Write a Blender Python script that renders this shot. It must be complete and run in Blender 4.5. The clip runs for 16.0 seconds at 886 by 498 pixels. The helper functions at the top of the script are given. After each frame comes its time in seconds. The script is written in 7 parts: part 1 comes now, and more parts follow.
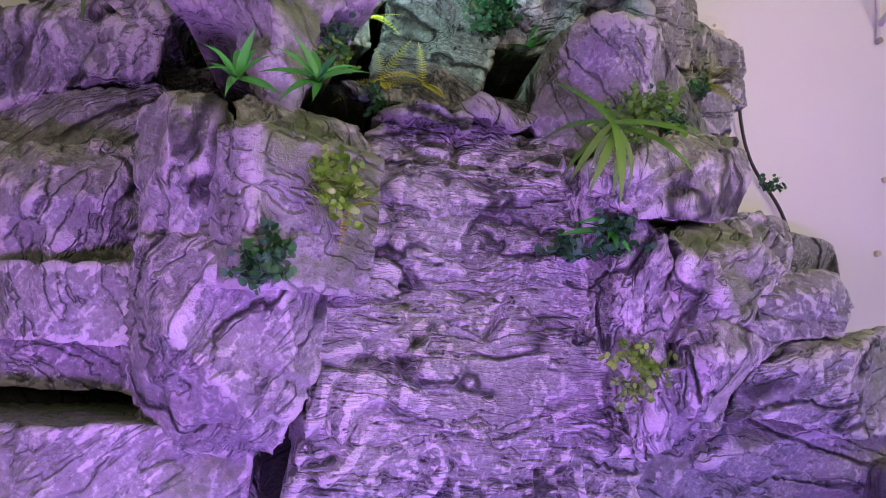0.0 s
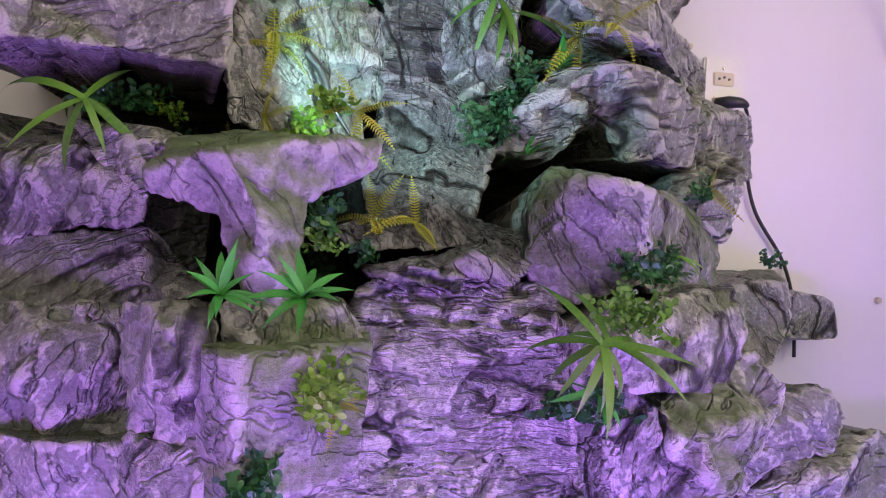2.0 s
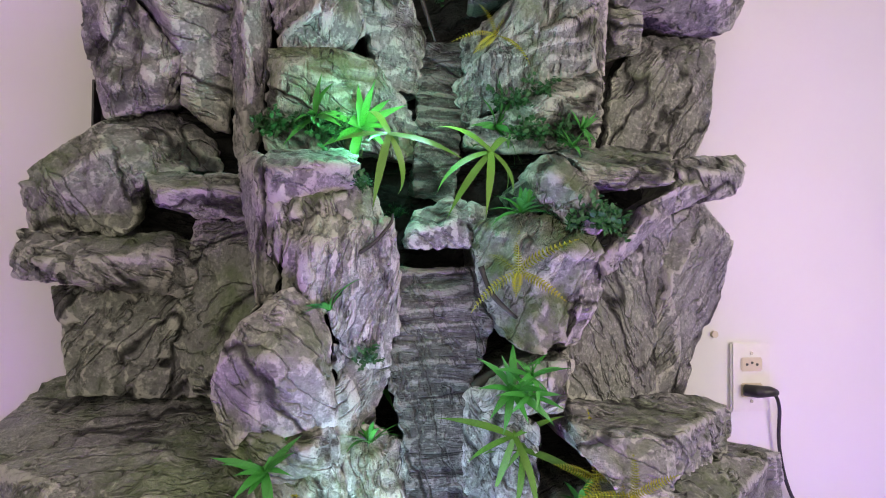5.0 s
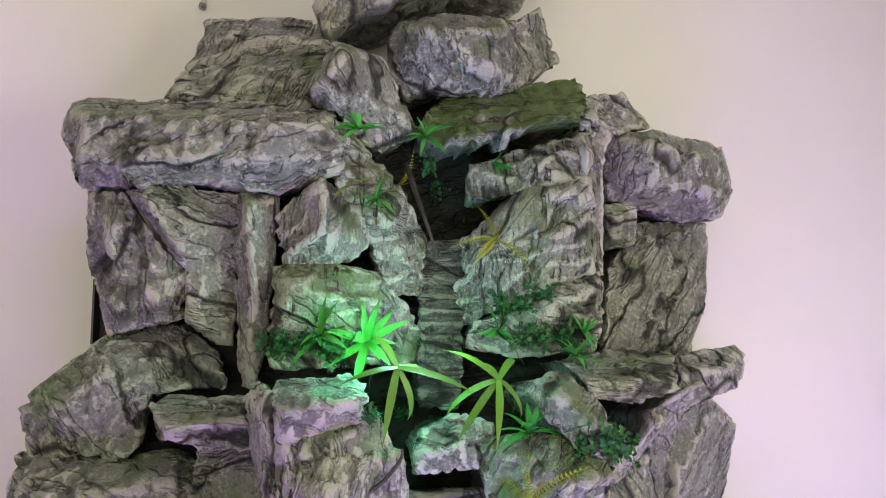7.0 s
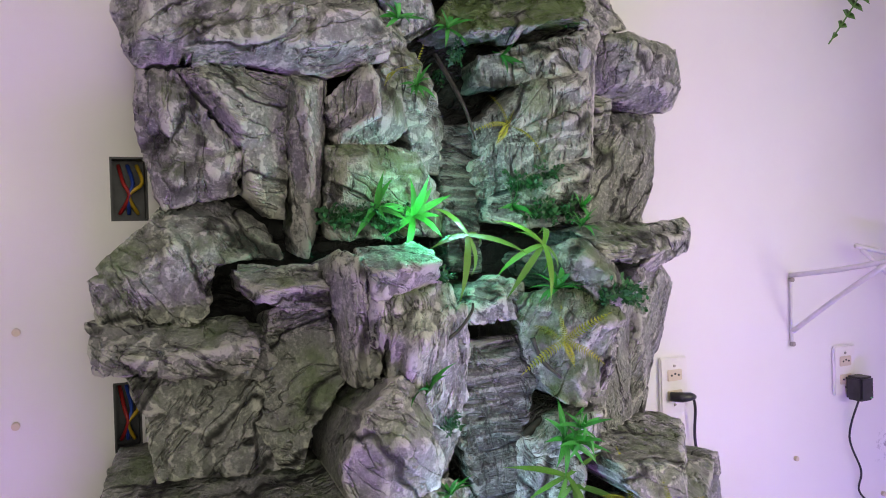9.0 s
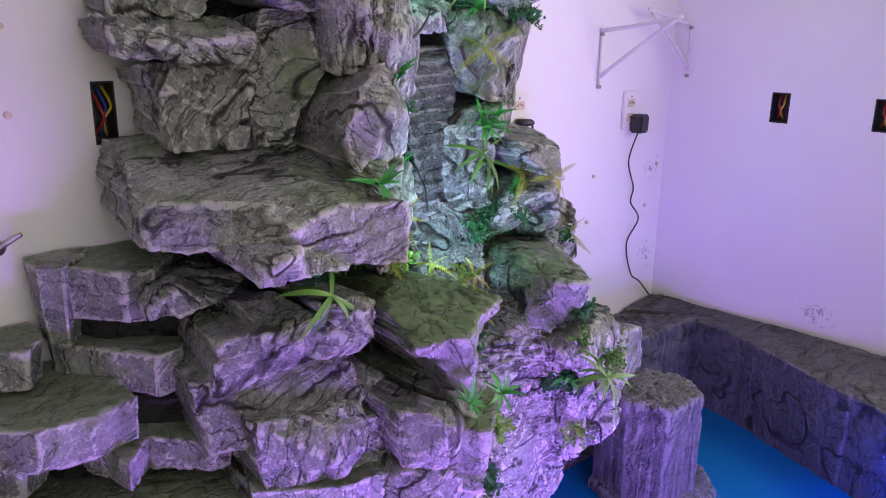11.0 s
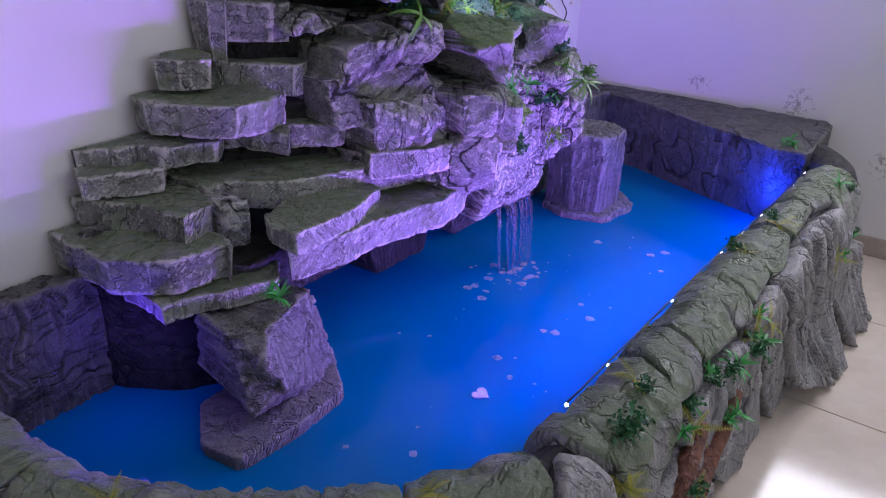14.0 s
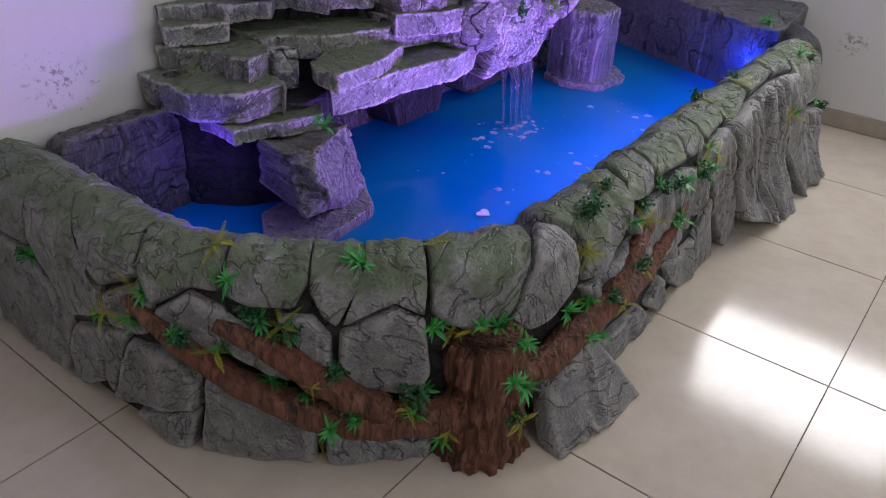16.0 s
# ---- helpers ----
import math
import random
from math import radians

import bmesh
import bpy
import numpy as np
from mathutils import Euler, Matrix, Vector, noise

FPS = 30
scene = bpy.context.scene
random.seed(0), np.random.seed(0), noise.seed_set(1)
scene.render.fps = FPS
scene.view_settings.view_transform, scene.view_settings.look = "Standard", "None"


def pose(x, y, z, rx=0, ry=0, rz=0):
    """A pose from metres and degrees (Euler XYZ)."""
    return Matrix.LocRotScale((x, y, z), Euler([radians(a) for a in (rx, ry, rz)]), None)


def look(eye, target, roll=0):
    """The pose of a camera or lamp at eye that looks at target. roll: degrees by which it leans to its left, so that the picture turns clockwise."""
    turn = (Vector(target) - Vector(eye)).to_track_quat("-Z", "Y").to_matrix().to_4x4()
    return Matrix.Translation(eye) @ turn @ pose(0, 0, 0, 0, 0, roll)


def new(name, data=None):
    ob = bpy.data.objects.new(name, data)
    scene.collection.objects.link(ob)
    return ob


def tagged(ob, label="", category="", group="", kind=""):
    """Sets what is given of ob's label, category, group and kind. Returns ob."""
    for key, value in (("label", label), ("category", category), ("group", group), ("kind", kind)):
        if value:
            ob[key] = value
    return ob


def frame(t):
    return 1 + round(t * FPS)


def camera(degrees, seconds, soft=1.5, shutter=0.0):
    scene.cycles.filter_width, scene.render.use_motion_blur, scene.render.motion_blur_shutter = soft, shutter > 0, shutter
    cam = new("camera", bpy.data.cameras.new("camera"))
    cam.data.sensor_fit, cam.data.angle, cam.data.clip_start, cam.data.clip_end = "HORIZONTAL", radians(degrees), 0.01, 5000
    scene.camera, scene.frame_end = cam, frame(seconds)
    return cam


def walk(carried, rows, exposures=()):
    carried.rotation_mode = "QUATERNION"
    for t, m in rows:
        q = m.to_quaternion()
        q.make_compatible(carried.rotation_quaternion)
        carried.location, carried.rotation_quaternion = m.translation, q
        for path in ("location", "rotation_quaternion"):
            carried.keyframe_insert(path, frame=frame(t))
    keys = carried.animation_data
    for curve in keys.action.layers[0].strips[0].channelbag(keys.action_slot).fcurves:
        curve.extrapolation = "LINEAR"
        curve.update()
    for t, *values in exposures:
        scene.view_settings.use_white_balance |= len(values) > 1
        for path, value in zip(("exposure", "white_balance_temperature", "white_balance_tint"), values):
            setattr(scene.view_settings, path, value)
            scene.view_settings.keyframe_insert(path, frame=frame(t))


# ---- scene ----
from mathutils.geometry import delaunay_2d_cdt

cam = camera(60.2, 16.0, soft=1.0)
PATH = [
    (0, (-0.002, -1.210, 0.614), (0.434, 0.720, 0.824), 2.23),
    (0.5, (0.001, -1.200, 0.643), (0.430, 0.733, 0.844), 2.70),
    (1, (0.000, -1.207, 0.701), (0.427, 0.729, 0.874), 3.13),
    (1.5, (0.001, -1.221, 0.764), (0.468, 0.711, 0.864), 3.09),
    (2, (0.001, -1.215, 0.839), (0.434, 0.727, 0.845), 2.85),
    (2.5, (-0.001, -1.208, 0.935), (0.402, 0.739, 0.853), 2.52),
    (3, (0.005, -1.212, 1.050), (0.386, 0.736, 0.912), 2.15),
    (3.5, (0.013, -1.229, 1.153), (0.368, 0.724, 1.016), 1.62),
    (4, (0.019, -1.235, 1.222), (0.357, 0.724, 1.126), 1.16),
    (4.5, (0.015, -1.233, 1.275), (0.347, 0.729, 1.255), 0.77),
    (5, (0.005, -1.234, 1.321), (0.339, 0.727, 1.381), 0.47),
    (5.2, (0.006, -1.238, 1.339), (0.338, 0.722, 1.429), 0.43),
    (7.3, (-0.044, -1.247, 1.517), (0.357, 0.683, 1.790), -1.33),
    (7.5, (-0.068, -1.245, 1.528), (0.366, 0.678, 1.799), -1.63),
    (8, (-0.151, -1.243, 1.527), (0.408, 0.655, 1.739), -2.09),
    (8.5, (-0.250, -1.269, 1.498), (0.451, 0.592, 1.580), -2.05),
    (9, (-0.365, -1.277, 1.476), (0.473, 0.527, 1.441), -1.61),
    (9.5, (-0.472, -1.300, 1.440), (0.518, 0.419, 1.277), -0.90),
    (10, (-0.565, -1.337, 1.406), (0.533, 0.296, 1.112), -0.36),
    (10.2, (-0.613, -1.348, 1.399), (0.539, 0.232, 1.034), -0.02),
    (12.3, (-1.132, -1.468, 1.272), (0.276, -0.244, 0.578), 1.25),
    (12.5, (-1.185, -1.499, 1.267), (0.218, -0.289, 0.541), 1.36),
    (13, (-1.317, -1.544, 1.250), (0.092, -0.387, 0.453), 1.65),
    (13.5, (-1.459, -1.549, 1.244), (-0.025, -0.449, 0.410), 1.81),
    (14, (-1.589, -1.566, 1.238), (-0.135, -0.515, 0.377), 2.05),
    (14.5, (-1.684, -1.635, 1.230), (-0.226, -0.612, 0.343), 2.18),
    (15, (-1.782, -1.733, 1.233), (-0.354, -0.706, 0.302), 2.02),
    (15.5, (-1.884, -1.811, 1.240), (-0.503, -0.788, 0.237), 2.00),
    (16, (-1.956, -1.848, 1.265), (-0.610, -0.846, 0.196), 2.45),
]
walk(cam, [(t, look(eye, target, roll)) for t, eye, target, roll in PATH], ((0, -0.22, 8200, 9), (3, 0.14, 7400, 17), (5, 0.22, 7500, 15), (7.5, 0.30, 7900, 0), (10, 0.26, 6700, 14), (12.5, 0.22, 6350, 20), (14.2, -0.02, 5750, 21), (16, -0.02, 6200, 13)))

# ---- light ----
scene.view_settings.exposure = 0.0
world = bpy.data.worlds.new("sky")
scene.world = world
world.use_nodes = True
_n = world.node_tree.nodes
_sky = _n.new("ShaderNodeTexSky")
_sky.sky_type = "NISHITA"
_sky.sun_disc = False
_sky.sun_elevation, _sky.sun_rotation = radians(40), radians(80)
world.node_tree.links.new(_sky.outputs[0], _n["Background"].inputs[0])
_n["Background"].inputs[1].default_value = 0.12


def area_lamp(name, m, sx, sy, power, colour, spread=180):
    d = bpy.data.lights.new(name, "AREA")
    d.shape, d.size, d.size_y, d.energy, d.color = "RECTANGLE", sx, sy, power, colour
    d.spread = radians(spread)
    ob = new(name, d)
    ob.matrix_world = m
    return ob


def point_lamp(name, p, power, colour, radius=0.02):
    d = bpy.data.lights.new(name, "POINT")
    d.energy, d.color, d.shadow_soft_size = power, colour, radius
    ob = new(name, d)
    ob.location = p
    return ob


def spot_lamp(name, p, target, power, colour, angle, radius=0.01):
    d = bpy.data.lights.new(name, "SPOT")
    d.energy, d.color, d.shadow_soft_size, d.spot_size, d.spot_blend = power, colour, radius, radians(angle), 0.6
    ob = new(name, d)
    ob.matrix_world = look(p, target)
    return ob


# daylight through the side window; the front and overhead lamps are added fills
area_lamp("window_light", look((1.50, -1.55, 1.36), (0.4, -1.55, 1.2)), 1.0, 0.55, 21, (1.0, 0.97, 0.93))
area_lamp("front_window_light", look((-0.9, -3.95, 1.7), (-0.6, 0, 1.2)), 2.2, 1.3, 19, (1.0, 0.96, 0.92))
area_lamp("ceiling_light", look((-0.35, -1.5, 2.76), (-0.35, -1.5, 0.0)), 1.2, 0.5, 5.5, (1.0, 0.97, 0.94))
# violet light strip under the inner lip of the front rim, blue lamps in the water
area_lamp("strip_light", look((0.08, -1.075, 0.335), (0.08, 0, 0.9)), 1.25, 0.02, 17, (0.46, 0.19, 1.0), 172)
area_lamp("blue_strip", look((0.35, -1.075, 0.34), (0.35, -0.55, 0.12)), 1.3, 0.015, 5, (0.02, 0.10, 1.0))
point_lamp("blue_lamp", (1.10, -1.0, 0.30), 3.4, (0.02, 0.05, 1.0), 0.02)
point_lamp("blue_lamp", (-0.91, -0.27, 0.37), 0.7, (0.16, 0.05, 1.0), 0.02)
# green and white spots among the rocks
point_lamp("green_spot", (0.070, -0.330, 1.490), 0.42, (0.05, 1.0, 0.5), 0.012)
spot_lamp("white_spot", (0.047, -0.499, 0.976), (0.195, -0.336, 1.106), 3.5, (0.38, 0.82, 1.0), 140, 0.012)
point_lamp("white_spot", (0.129, -0.36, 1.535), 0.8, (0.35, 0.88, 1.0), 0.012)

# ---- materials ----
def mat(name, base=(0.5, 0.5, 0.5), rough=0.6, metal=0.0):
    m = bpy.data.materials.new(name)
    m.use_nodes = True
    b = m.node_tree.nodes["Principled BSDF"]
    b.inputs["Base Color"].default_value = (*base, 1)
    b.inputs["Roughness"].default_value = rough
    b.inputs["Metallic"].default_value = metal
    return m


class Nodes:
    """Short helpers to wire one material."""

    def __init__(self, m):
        self.t = m.node_tree
        self.bsdf = self.t.nodes["Principled BSDF"]
        self.coord = self.t.nodes.new("ShaderNodeTexCoord")
        self.info = self.t.nodes.new("ShaderNodeObjectInfo")
        shift = self.t.nodes.new("ShaderNodeVectorMath")
        shift.operation = "MULTIPLY_ADD"
        comb = self.t.nodes.new("ShaderNodeCombineXYZ")
        for k in range(3):
            self.t.links.new(self.info.outputs["Random"], comb.inputs[k])
        self.t.links.new(comb.outputs[0], shift.inputs[0])
        shift.inputs[1].default_value = (7.3, 5.1, 9.7)
        self.t.links.new(self.coord.outputs["Object"], shift.inputs[2])
        self.vec = shift.outputs[0]

    def link(self, a, b):
        self.t.links.new(a, b)

    def scaled(self, s, rot=(0, 0, 0), vec=None):
        n = self.t.nodes.new("ShaderNodeMapping")
        n.inputs["Scale"].default_value = s if isinstance(s, tuple) else (s, s, s)
        n.inputs["Rotation"].default_value = [radians(a) for a in rot]
        self.link(vec or self.vec, n.inputs[0])
        return n.outputs[0]

    def noise(self, scale, detail=4, rough=0.6, vec=None, dist=0.0):
        n = self.t.nodes.new("ShaderNodeTexNoise")
        n.inputs["Scale"].default_value, n.inputs["Detail"].default_value = scale, detail
        n.inputs["Roughness"].default_value, n.inputs["Distortion"].default_value = rough, dist
        self.link(vec or self.vec, n.inputs["Vector"])
        return n.outputs["Fac"]

    def voronoi(self, scale, feature="DISTANCE_TO_EDGE", vec=None):
        n = self.t.nodes.new("ShaderNodeTexVoronoi")
        n.feature = feature
        n.inputs["Scale"].default_value = scale
        self.link(vec or self.vec, n.inputs["Vector"])
        return n.outputs["Distance"]

    def ramp(self, fac, *stops):
        n = self.t.nodes.new("ShaderNodeValToRGB")
        e = n.color_ramp.elements
        while len(e) < len(stops):
            e.new(0.5)
        for el, (p, c) in zip(e, stops):
            el.position = p
            el.color = (c, c, c, 1) if isinstance(c, (int, float)) else (*c, 1)
        self.link(fac, n.inputs[0])
        return n.outputs[0]

    def mix(self, fac, a, b, mode="MIX"):
        n = self.t.nodes.new("ShaderNodeMix")
        n.data_type, n.blend_type = "RGBA", mode
        for v, i in ((fac, 0), (a, 6), (b, 7)):
            if isinstance(v, (int, float)):
                n.inputs[i].default_value = v if i == 0 else (v, v, v, 1)
            elif isinstance(v, tuple):
                n.inputs[i].default_value = (*v, 1)
            else:
                self.link(v, n.inputs[i])
        return n.outputs[2]

    def math(self, op, a, b=0.0, clamp=False):
        n = self.t.nodes.new("ShaderNodeMath")
        n.operation, n.use_clamp = op, clamp
        for i, v in enumerate((a, b)):
            if isinstance(v, (int, float)):
                n.inputs[i].default_value = v
            else:
                self.link(v, n.inputs[i])
        return n.outputs[0]

    def bump(self, height, strength, distance, normal=None):
        n = self.t.nodes.new("ShaderNodeBump")
        n.inputs["Strength"].default_value, n.inputs["Distance"].default_value = strength, distance
        self.link(height, n.inputs["Height"])
        if normal is not None:
            self.link(normal, n.inputs["Normal"])
        return n.outputs[0]

    def up(self):
        g = self.t.nodes.new("ShaderNodeNewGeometry")
        s = self.t.nodes.new("ShaderNodeSeparateXYZ")
        self.link(g.outputs["Normal"], s.inputs[0])
        return s.outputs[2]

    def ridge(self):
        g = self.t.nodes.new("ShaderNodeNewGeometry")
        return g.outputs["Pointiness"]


def rock_material(name, crease, moss=0.0, dark=0.012, mid=0.19, light=0.50, wet=0.0, warm=0.6, net=7.0, calm=False, cracked=True, crown=0.08, deep=0.022):
    """Grey cement rock: mottled grey paint, dark pits and scratches, hollows darkened like shade, whitish dry-brushed
    paint, moss-green paint. crease: scale and turn of its creases.
    """
    m = mat(name, rough=0.46 - 0.22 * wet)
    n = Nodes(m)
    cs, rot, amount = crease
    big = n.noise(5, 4, 0.6)
    creases = n.noise(1, 5, 0.62, n.scaled(cs, rot), 0.9)
    patches = n.noise(26, 8, 0.72, None, 0.25)
    fine = n.noise(190, 4, 0.7)
    h = n.math("ADD", n.math("MULTIPLY", creases, amount), n.math("MULTIPLY", patches, 1 - amount))
    wob = n.t.nodes.new("ShaderNodeVectorMath")
    wob.operation = "MULTIPLY_ADD"
    wn = n.t.nodes.new("ShaderNodeTexNoise")
    wn.inputs["Scale"].default_value = 12
    wn.inputs["Detail"].default_value = 5
    n.link(n.vec, wn.inputs["Vector"])
    n.link(wn.outputs["Color"], wob.inputs[0])
    wob.inputs[1].default_value = (0.045, 0.045, 0.045)
    n.link(n.vec, wob.inputs[2])
    # each rock has its creases turned its own way
    spin = n.t.nodes.new("ShaderNodeVectorRotate")
    spin.rotation_type = "Y_AXIS"
    n.link(wob.outputs[0], spin.inputs["Vector"])
    n.link(n.math("MULTIPLY", n.info.outputs["Random"], 6.28), spin.inputs["Angle"])
    # crumpled facets
    crumple = n.voronoi(24, "F1", wob.outputs[0])
    # thin carved cracks, broken off here and there
    lines = n.noise(1, 2, 0.5, n.scaled((net * 1.2, net, net * 0.35), (0, 0, 0), spin.outputs[0]))
    gap = n.math("ABSOLUTE", n.math("SUBTRACT", lines, 0.5))
    whole = n.ramp(n.noise(7, 2), (0.50, 0.0), (0.58, 1.0))
    crack = n.math("MAXIMUM", n.ramp(gap, (0.005, 0.0), (0.020, 1.0)), whole)
    folds = n.noise(1, 3, 0.55, n.scaled((net * 5, net * 3.4, net * 0.9), (0, 14, 0), spin.outputs[0]))
    fold = n.ramp(n.math("ABSOLUTE", n.math("SUBTRACT", folds, 0.5)), (0.0, 0.0), (0.09, 1.0))
    if not cracked:
        crack = n.math("MAXIMUM", crack, 1.0)
    if not calm:
        crack = n.math("MULTIPLY", crack, n.ramp(creases, (0.34, 0.0), (0.40, 1.0)))
    # soft grey body, dark wash and painted shade in carved lines and hollows, whitish dry brush on the ridges
    tone = n.math("ADD", n.math("MULTIPLY", big, 0.45), n.math("MULTIPLY", patches, 0.55))
    body = n.ramp(tone, (0.36, mid * 0.8), (0.48, mid * 1.25), (0.62, mid * 1.75))
    body = n.mix(n.ramp(fine, (0.38, 0.35), (0.52, 0.0)), body, mid * 0.4)
    some = n.ramp(n.noise(6, 3), (0.46, 0.08), (0.58, 1.0))
    body = n.mix(n.math("MULTIPLY", n.ramp(fold, (0.0, 0.85), (0.13, 0.0)), some), body, dark)
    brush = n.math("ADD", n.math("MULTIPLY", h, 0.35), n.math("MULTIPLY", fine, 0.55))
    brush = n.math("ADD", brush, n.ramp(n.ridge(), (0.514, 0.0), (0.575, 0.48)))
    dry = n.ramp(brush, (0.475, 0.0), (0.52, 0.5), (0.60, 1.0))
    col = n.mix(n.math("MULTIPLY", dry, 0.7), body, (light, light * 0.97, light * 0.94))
    # hollows of the mesh darkened: shade put into the paint colour
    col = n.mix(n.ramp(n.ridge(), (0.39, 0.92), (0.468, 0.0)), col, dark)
    tint = n.mix(n.ramp(big, (0.42, 0.0), (0.62, warm)), 1.0, (0.90, 1.0, 0.80))
    col = n.mix(1.0, col, tint, "MULTIPLY")
    # dark strokes and pits
    pits = n.ramp(n.noise(1, 5, 0.68, n.scaled((150, 150, 60), (0, 12, 0), spin.outputs[0]), 0.4), (0.35, 0.1), (0.42, 1.0))
    where = n.ramp(n.noise(9, 3), (0.50, 0.0), (0.60, 1.0))
    pits = n.math("MAXIMUM", pits, where)
    col = n.mix(pits, n.mix(0.45, col, dark), col)
    if moss:
        green = n.mix(n.noise(60, 3), (0.045, 0.085, 0.02), (0.16, 0.25, 0.065))
        spread = n.math("ADD", n.math("ADD", n.noise(8, 6, 0.7), n.math("MULTIPLY", n.up(), crown)), n.math("MULTIPLY", fine, 0.10))
        where = n.ramp(spread, (0.67 - 0.3 * moss, 0.0), (0.79 - 0.3 * moss, min(0.9, 0.45 + 0.6 * moss)))
        col = n.mix(where, col, green)
    col = n.mix(crack, n.mix(0.9, col, dark), col)
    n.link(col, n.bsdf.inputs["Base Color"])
    hh = n.math("ADD", h, n.math("MULTIPLY", fine, 0.14))
    hh = n.math("ADD", hh, n.math("MULTIPLY", crumple, 0.22))
    hh = n.math("ADD", hh, n.math("MULTIPLY", n.ramp(fold, (0.0, 0.0), (0.35, 1.0)), 0.38))
    hh = n.math("ADD", hh, n.math("MULTIPLY", crack, 0.35))
    hh = n.math("ADD", hh, n.math("MULTIPLY", pits, 0.10))
    n.link(n.bump(hh, 1.0, deep), n.bsdf.inputs["Normal"])
    return m


CREASE = {"c": ((20, 20, 30), (10, 25, 0), 0.35), "v": ((75, 55, 12), (0, 8, 0), 0.55), "d": ((85, 45, 14), (0, 48, 0), 0.6),
          "k": ((20, 40, 120), (0, 6, 0), 0.6), "w": ((12, 24, 90), (0, 4, 0), 0.75), "s": ((12, 16, 62), (0, -8, 0), 0.6), "f": ((60, 40, 14), (0, 30, 0), 0.4), "t": ((24, 24, 60), (0, 0, 30), 0.4)}
ROCK = {}


def rock_mat(style, moss):
    key = (style, max(0.25 if style in "cfds" else 0.0, round(moss * 4) / 4))
    if key not in ROCK:
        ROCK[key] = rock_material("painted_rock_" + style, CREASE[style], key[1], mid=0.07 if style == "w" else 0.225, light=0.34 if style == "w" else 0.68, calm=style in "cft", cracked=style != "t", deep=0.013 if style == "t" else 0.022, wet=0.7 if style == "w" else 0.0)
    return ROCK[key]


def plain_noise_mat(name, a, b, scale, rough, bump=0.0, dist=0.002, detail=5):
    m = mat(name, rough=rough)
    n = Nodes(m)
    f = n.noise(scale, detail, 0.65)
    n.link(n.mix(n.ramp(f, (0.35, 0.0), (0.65, 1.0)), a, b), n.bsdf.inputs["Base Color"])
    if bump:
        n.link(n.bump(f, bump, dist), n.bsdf.inputs["Normal"])
    return m


def wall_material():
    m = mat("wall_paint", rough=0.55)
    n = Nodes(m)
    col = n.mix(n.ramp(n.noise(1.4, 4), (0.35, 0.0), (0.7, 1.0)), (0.74, 0.73, 0.70), (0.80, 0.79, 0.76))
    spots = n.ramp(n.noise(34, 5, 0.75), (0.70, 0.0), (0.76, 0.55))
    patch = n.ramp(n.noise(2.6, 3), (0.56, 0.0), (0.68, 1.0))
    col = n.mix(n.math("MULTIPLY", spots, patch), col, (0.2, 0.18, 0.17))
    for centre, size in (((1.528, -0.57, 0.53), 0.10), ((1.528, -0.95, 0.52), 0.13), ((-1.1, 0.0, 0.56), 0.16), ((1.46, 0.0, 0.92), 0.09), ((1.46, 0.0, 0.62), 0.09), ((1.528, -1.3, 0.35), 0.12)):
        g = n.t.nodes.new("ShaderNodeVectorMath")
        g.operation = "DISTANCE"
        n.link(n.coord.outputs["Object"], g.inputs[0])
        g.inputs[1].default_value = centre
        near = n.ramp(n.math("DIVIDE", g.outputs["Value"], size), (0.15, 1.0), (1.0, 0.0))
        grime = n.ramp(n.math("ADD", n.noise(55, 5, 0.75), n.math("MULTIPLY", near, 0.16)), (0.66, 0.0), (0.74, 0.7))
        col = n.mix(n.math("MULTIPLY", grime, near), col, (0.16, 0.13, 0.12))
    n.link(col, n.bsdf.inputs["Base Color"])
    n.link(n.bump(n.noise(45, 5, 0.6), 0.15, 0.003), n.bsdf.inputs["Normal"])
    return m


WALL = wall_material()
TILE = plain_noise_mat("polished_tile", (0.55, 0.485, 0.385), (0.62, 0.555, 0.455), 9, 0.12)
GROUT = plain_noise_mat("grout", (0.12, 0.10, 0.085), (0.2, 0.17, 0.14), 60, 0.9)
BASEB = plain_noise_mat("baseboard_tile", (0.38, 0.33, 0.27), (0.45, 0.4, 0.33), 14, 0.3)
CEIL = plain_noise_mat("ceiling_paint", (0.76, 0.75, 0.73), (0.8, 0.79, 0.77), 3, 0.8)
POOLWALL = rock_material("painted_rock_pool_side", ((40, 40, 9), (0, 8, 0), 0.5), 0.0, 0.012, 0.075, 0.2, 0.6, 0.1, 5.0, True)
PILLAR = rock_material("painted_rock_pillar", CREASE["c"], 0.0, 0.012, 0.11, 0.32, 0.5, 0.1, 5.0, True, False)
POOLFLOOR = plain_noise_mat("pool_paint", (0.10, 0.35, 0.6), (0.16, 0.45, 0.7), 5, 0.5)
STONE = rock_material("painted_stone", ((22, 22, 30), (0, 20, 0), 0.35), 0.0, 0.02, 0.21, 0.46, 0.0, 0.1, 4.0, True, False)
STONE_FOLD = rock_material("painted_stone_folded", ((60, 60, 10), (0, 12, 0), 0.55), 0.0, 0.03, 0.20, 0.44, 0.0, 0.1, 4.0, True, False)
STONE_MOSS = rock_material("painted_stone_mossy", ((22, 22, 30), (0, 20, 0), 0.35), 0.33, 0.02, 0.24, 0.50, 0.6, 0.15, 4.0, True, False, 0.20)
WETROCK = rock_material("wet_painted_rock", ((60, 40, 14), (0, 15, 0), 0.6), 0.0, 0.01, 0.12, 0.36, 0.95, 0.1, 9.0)
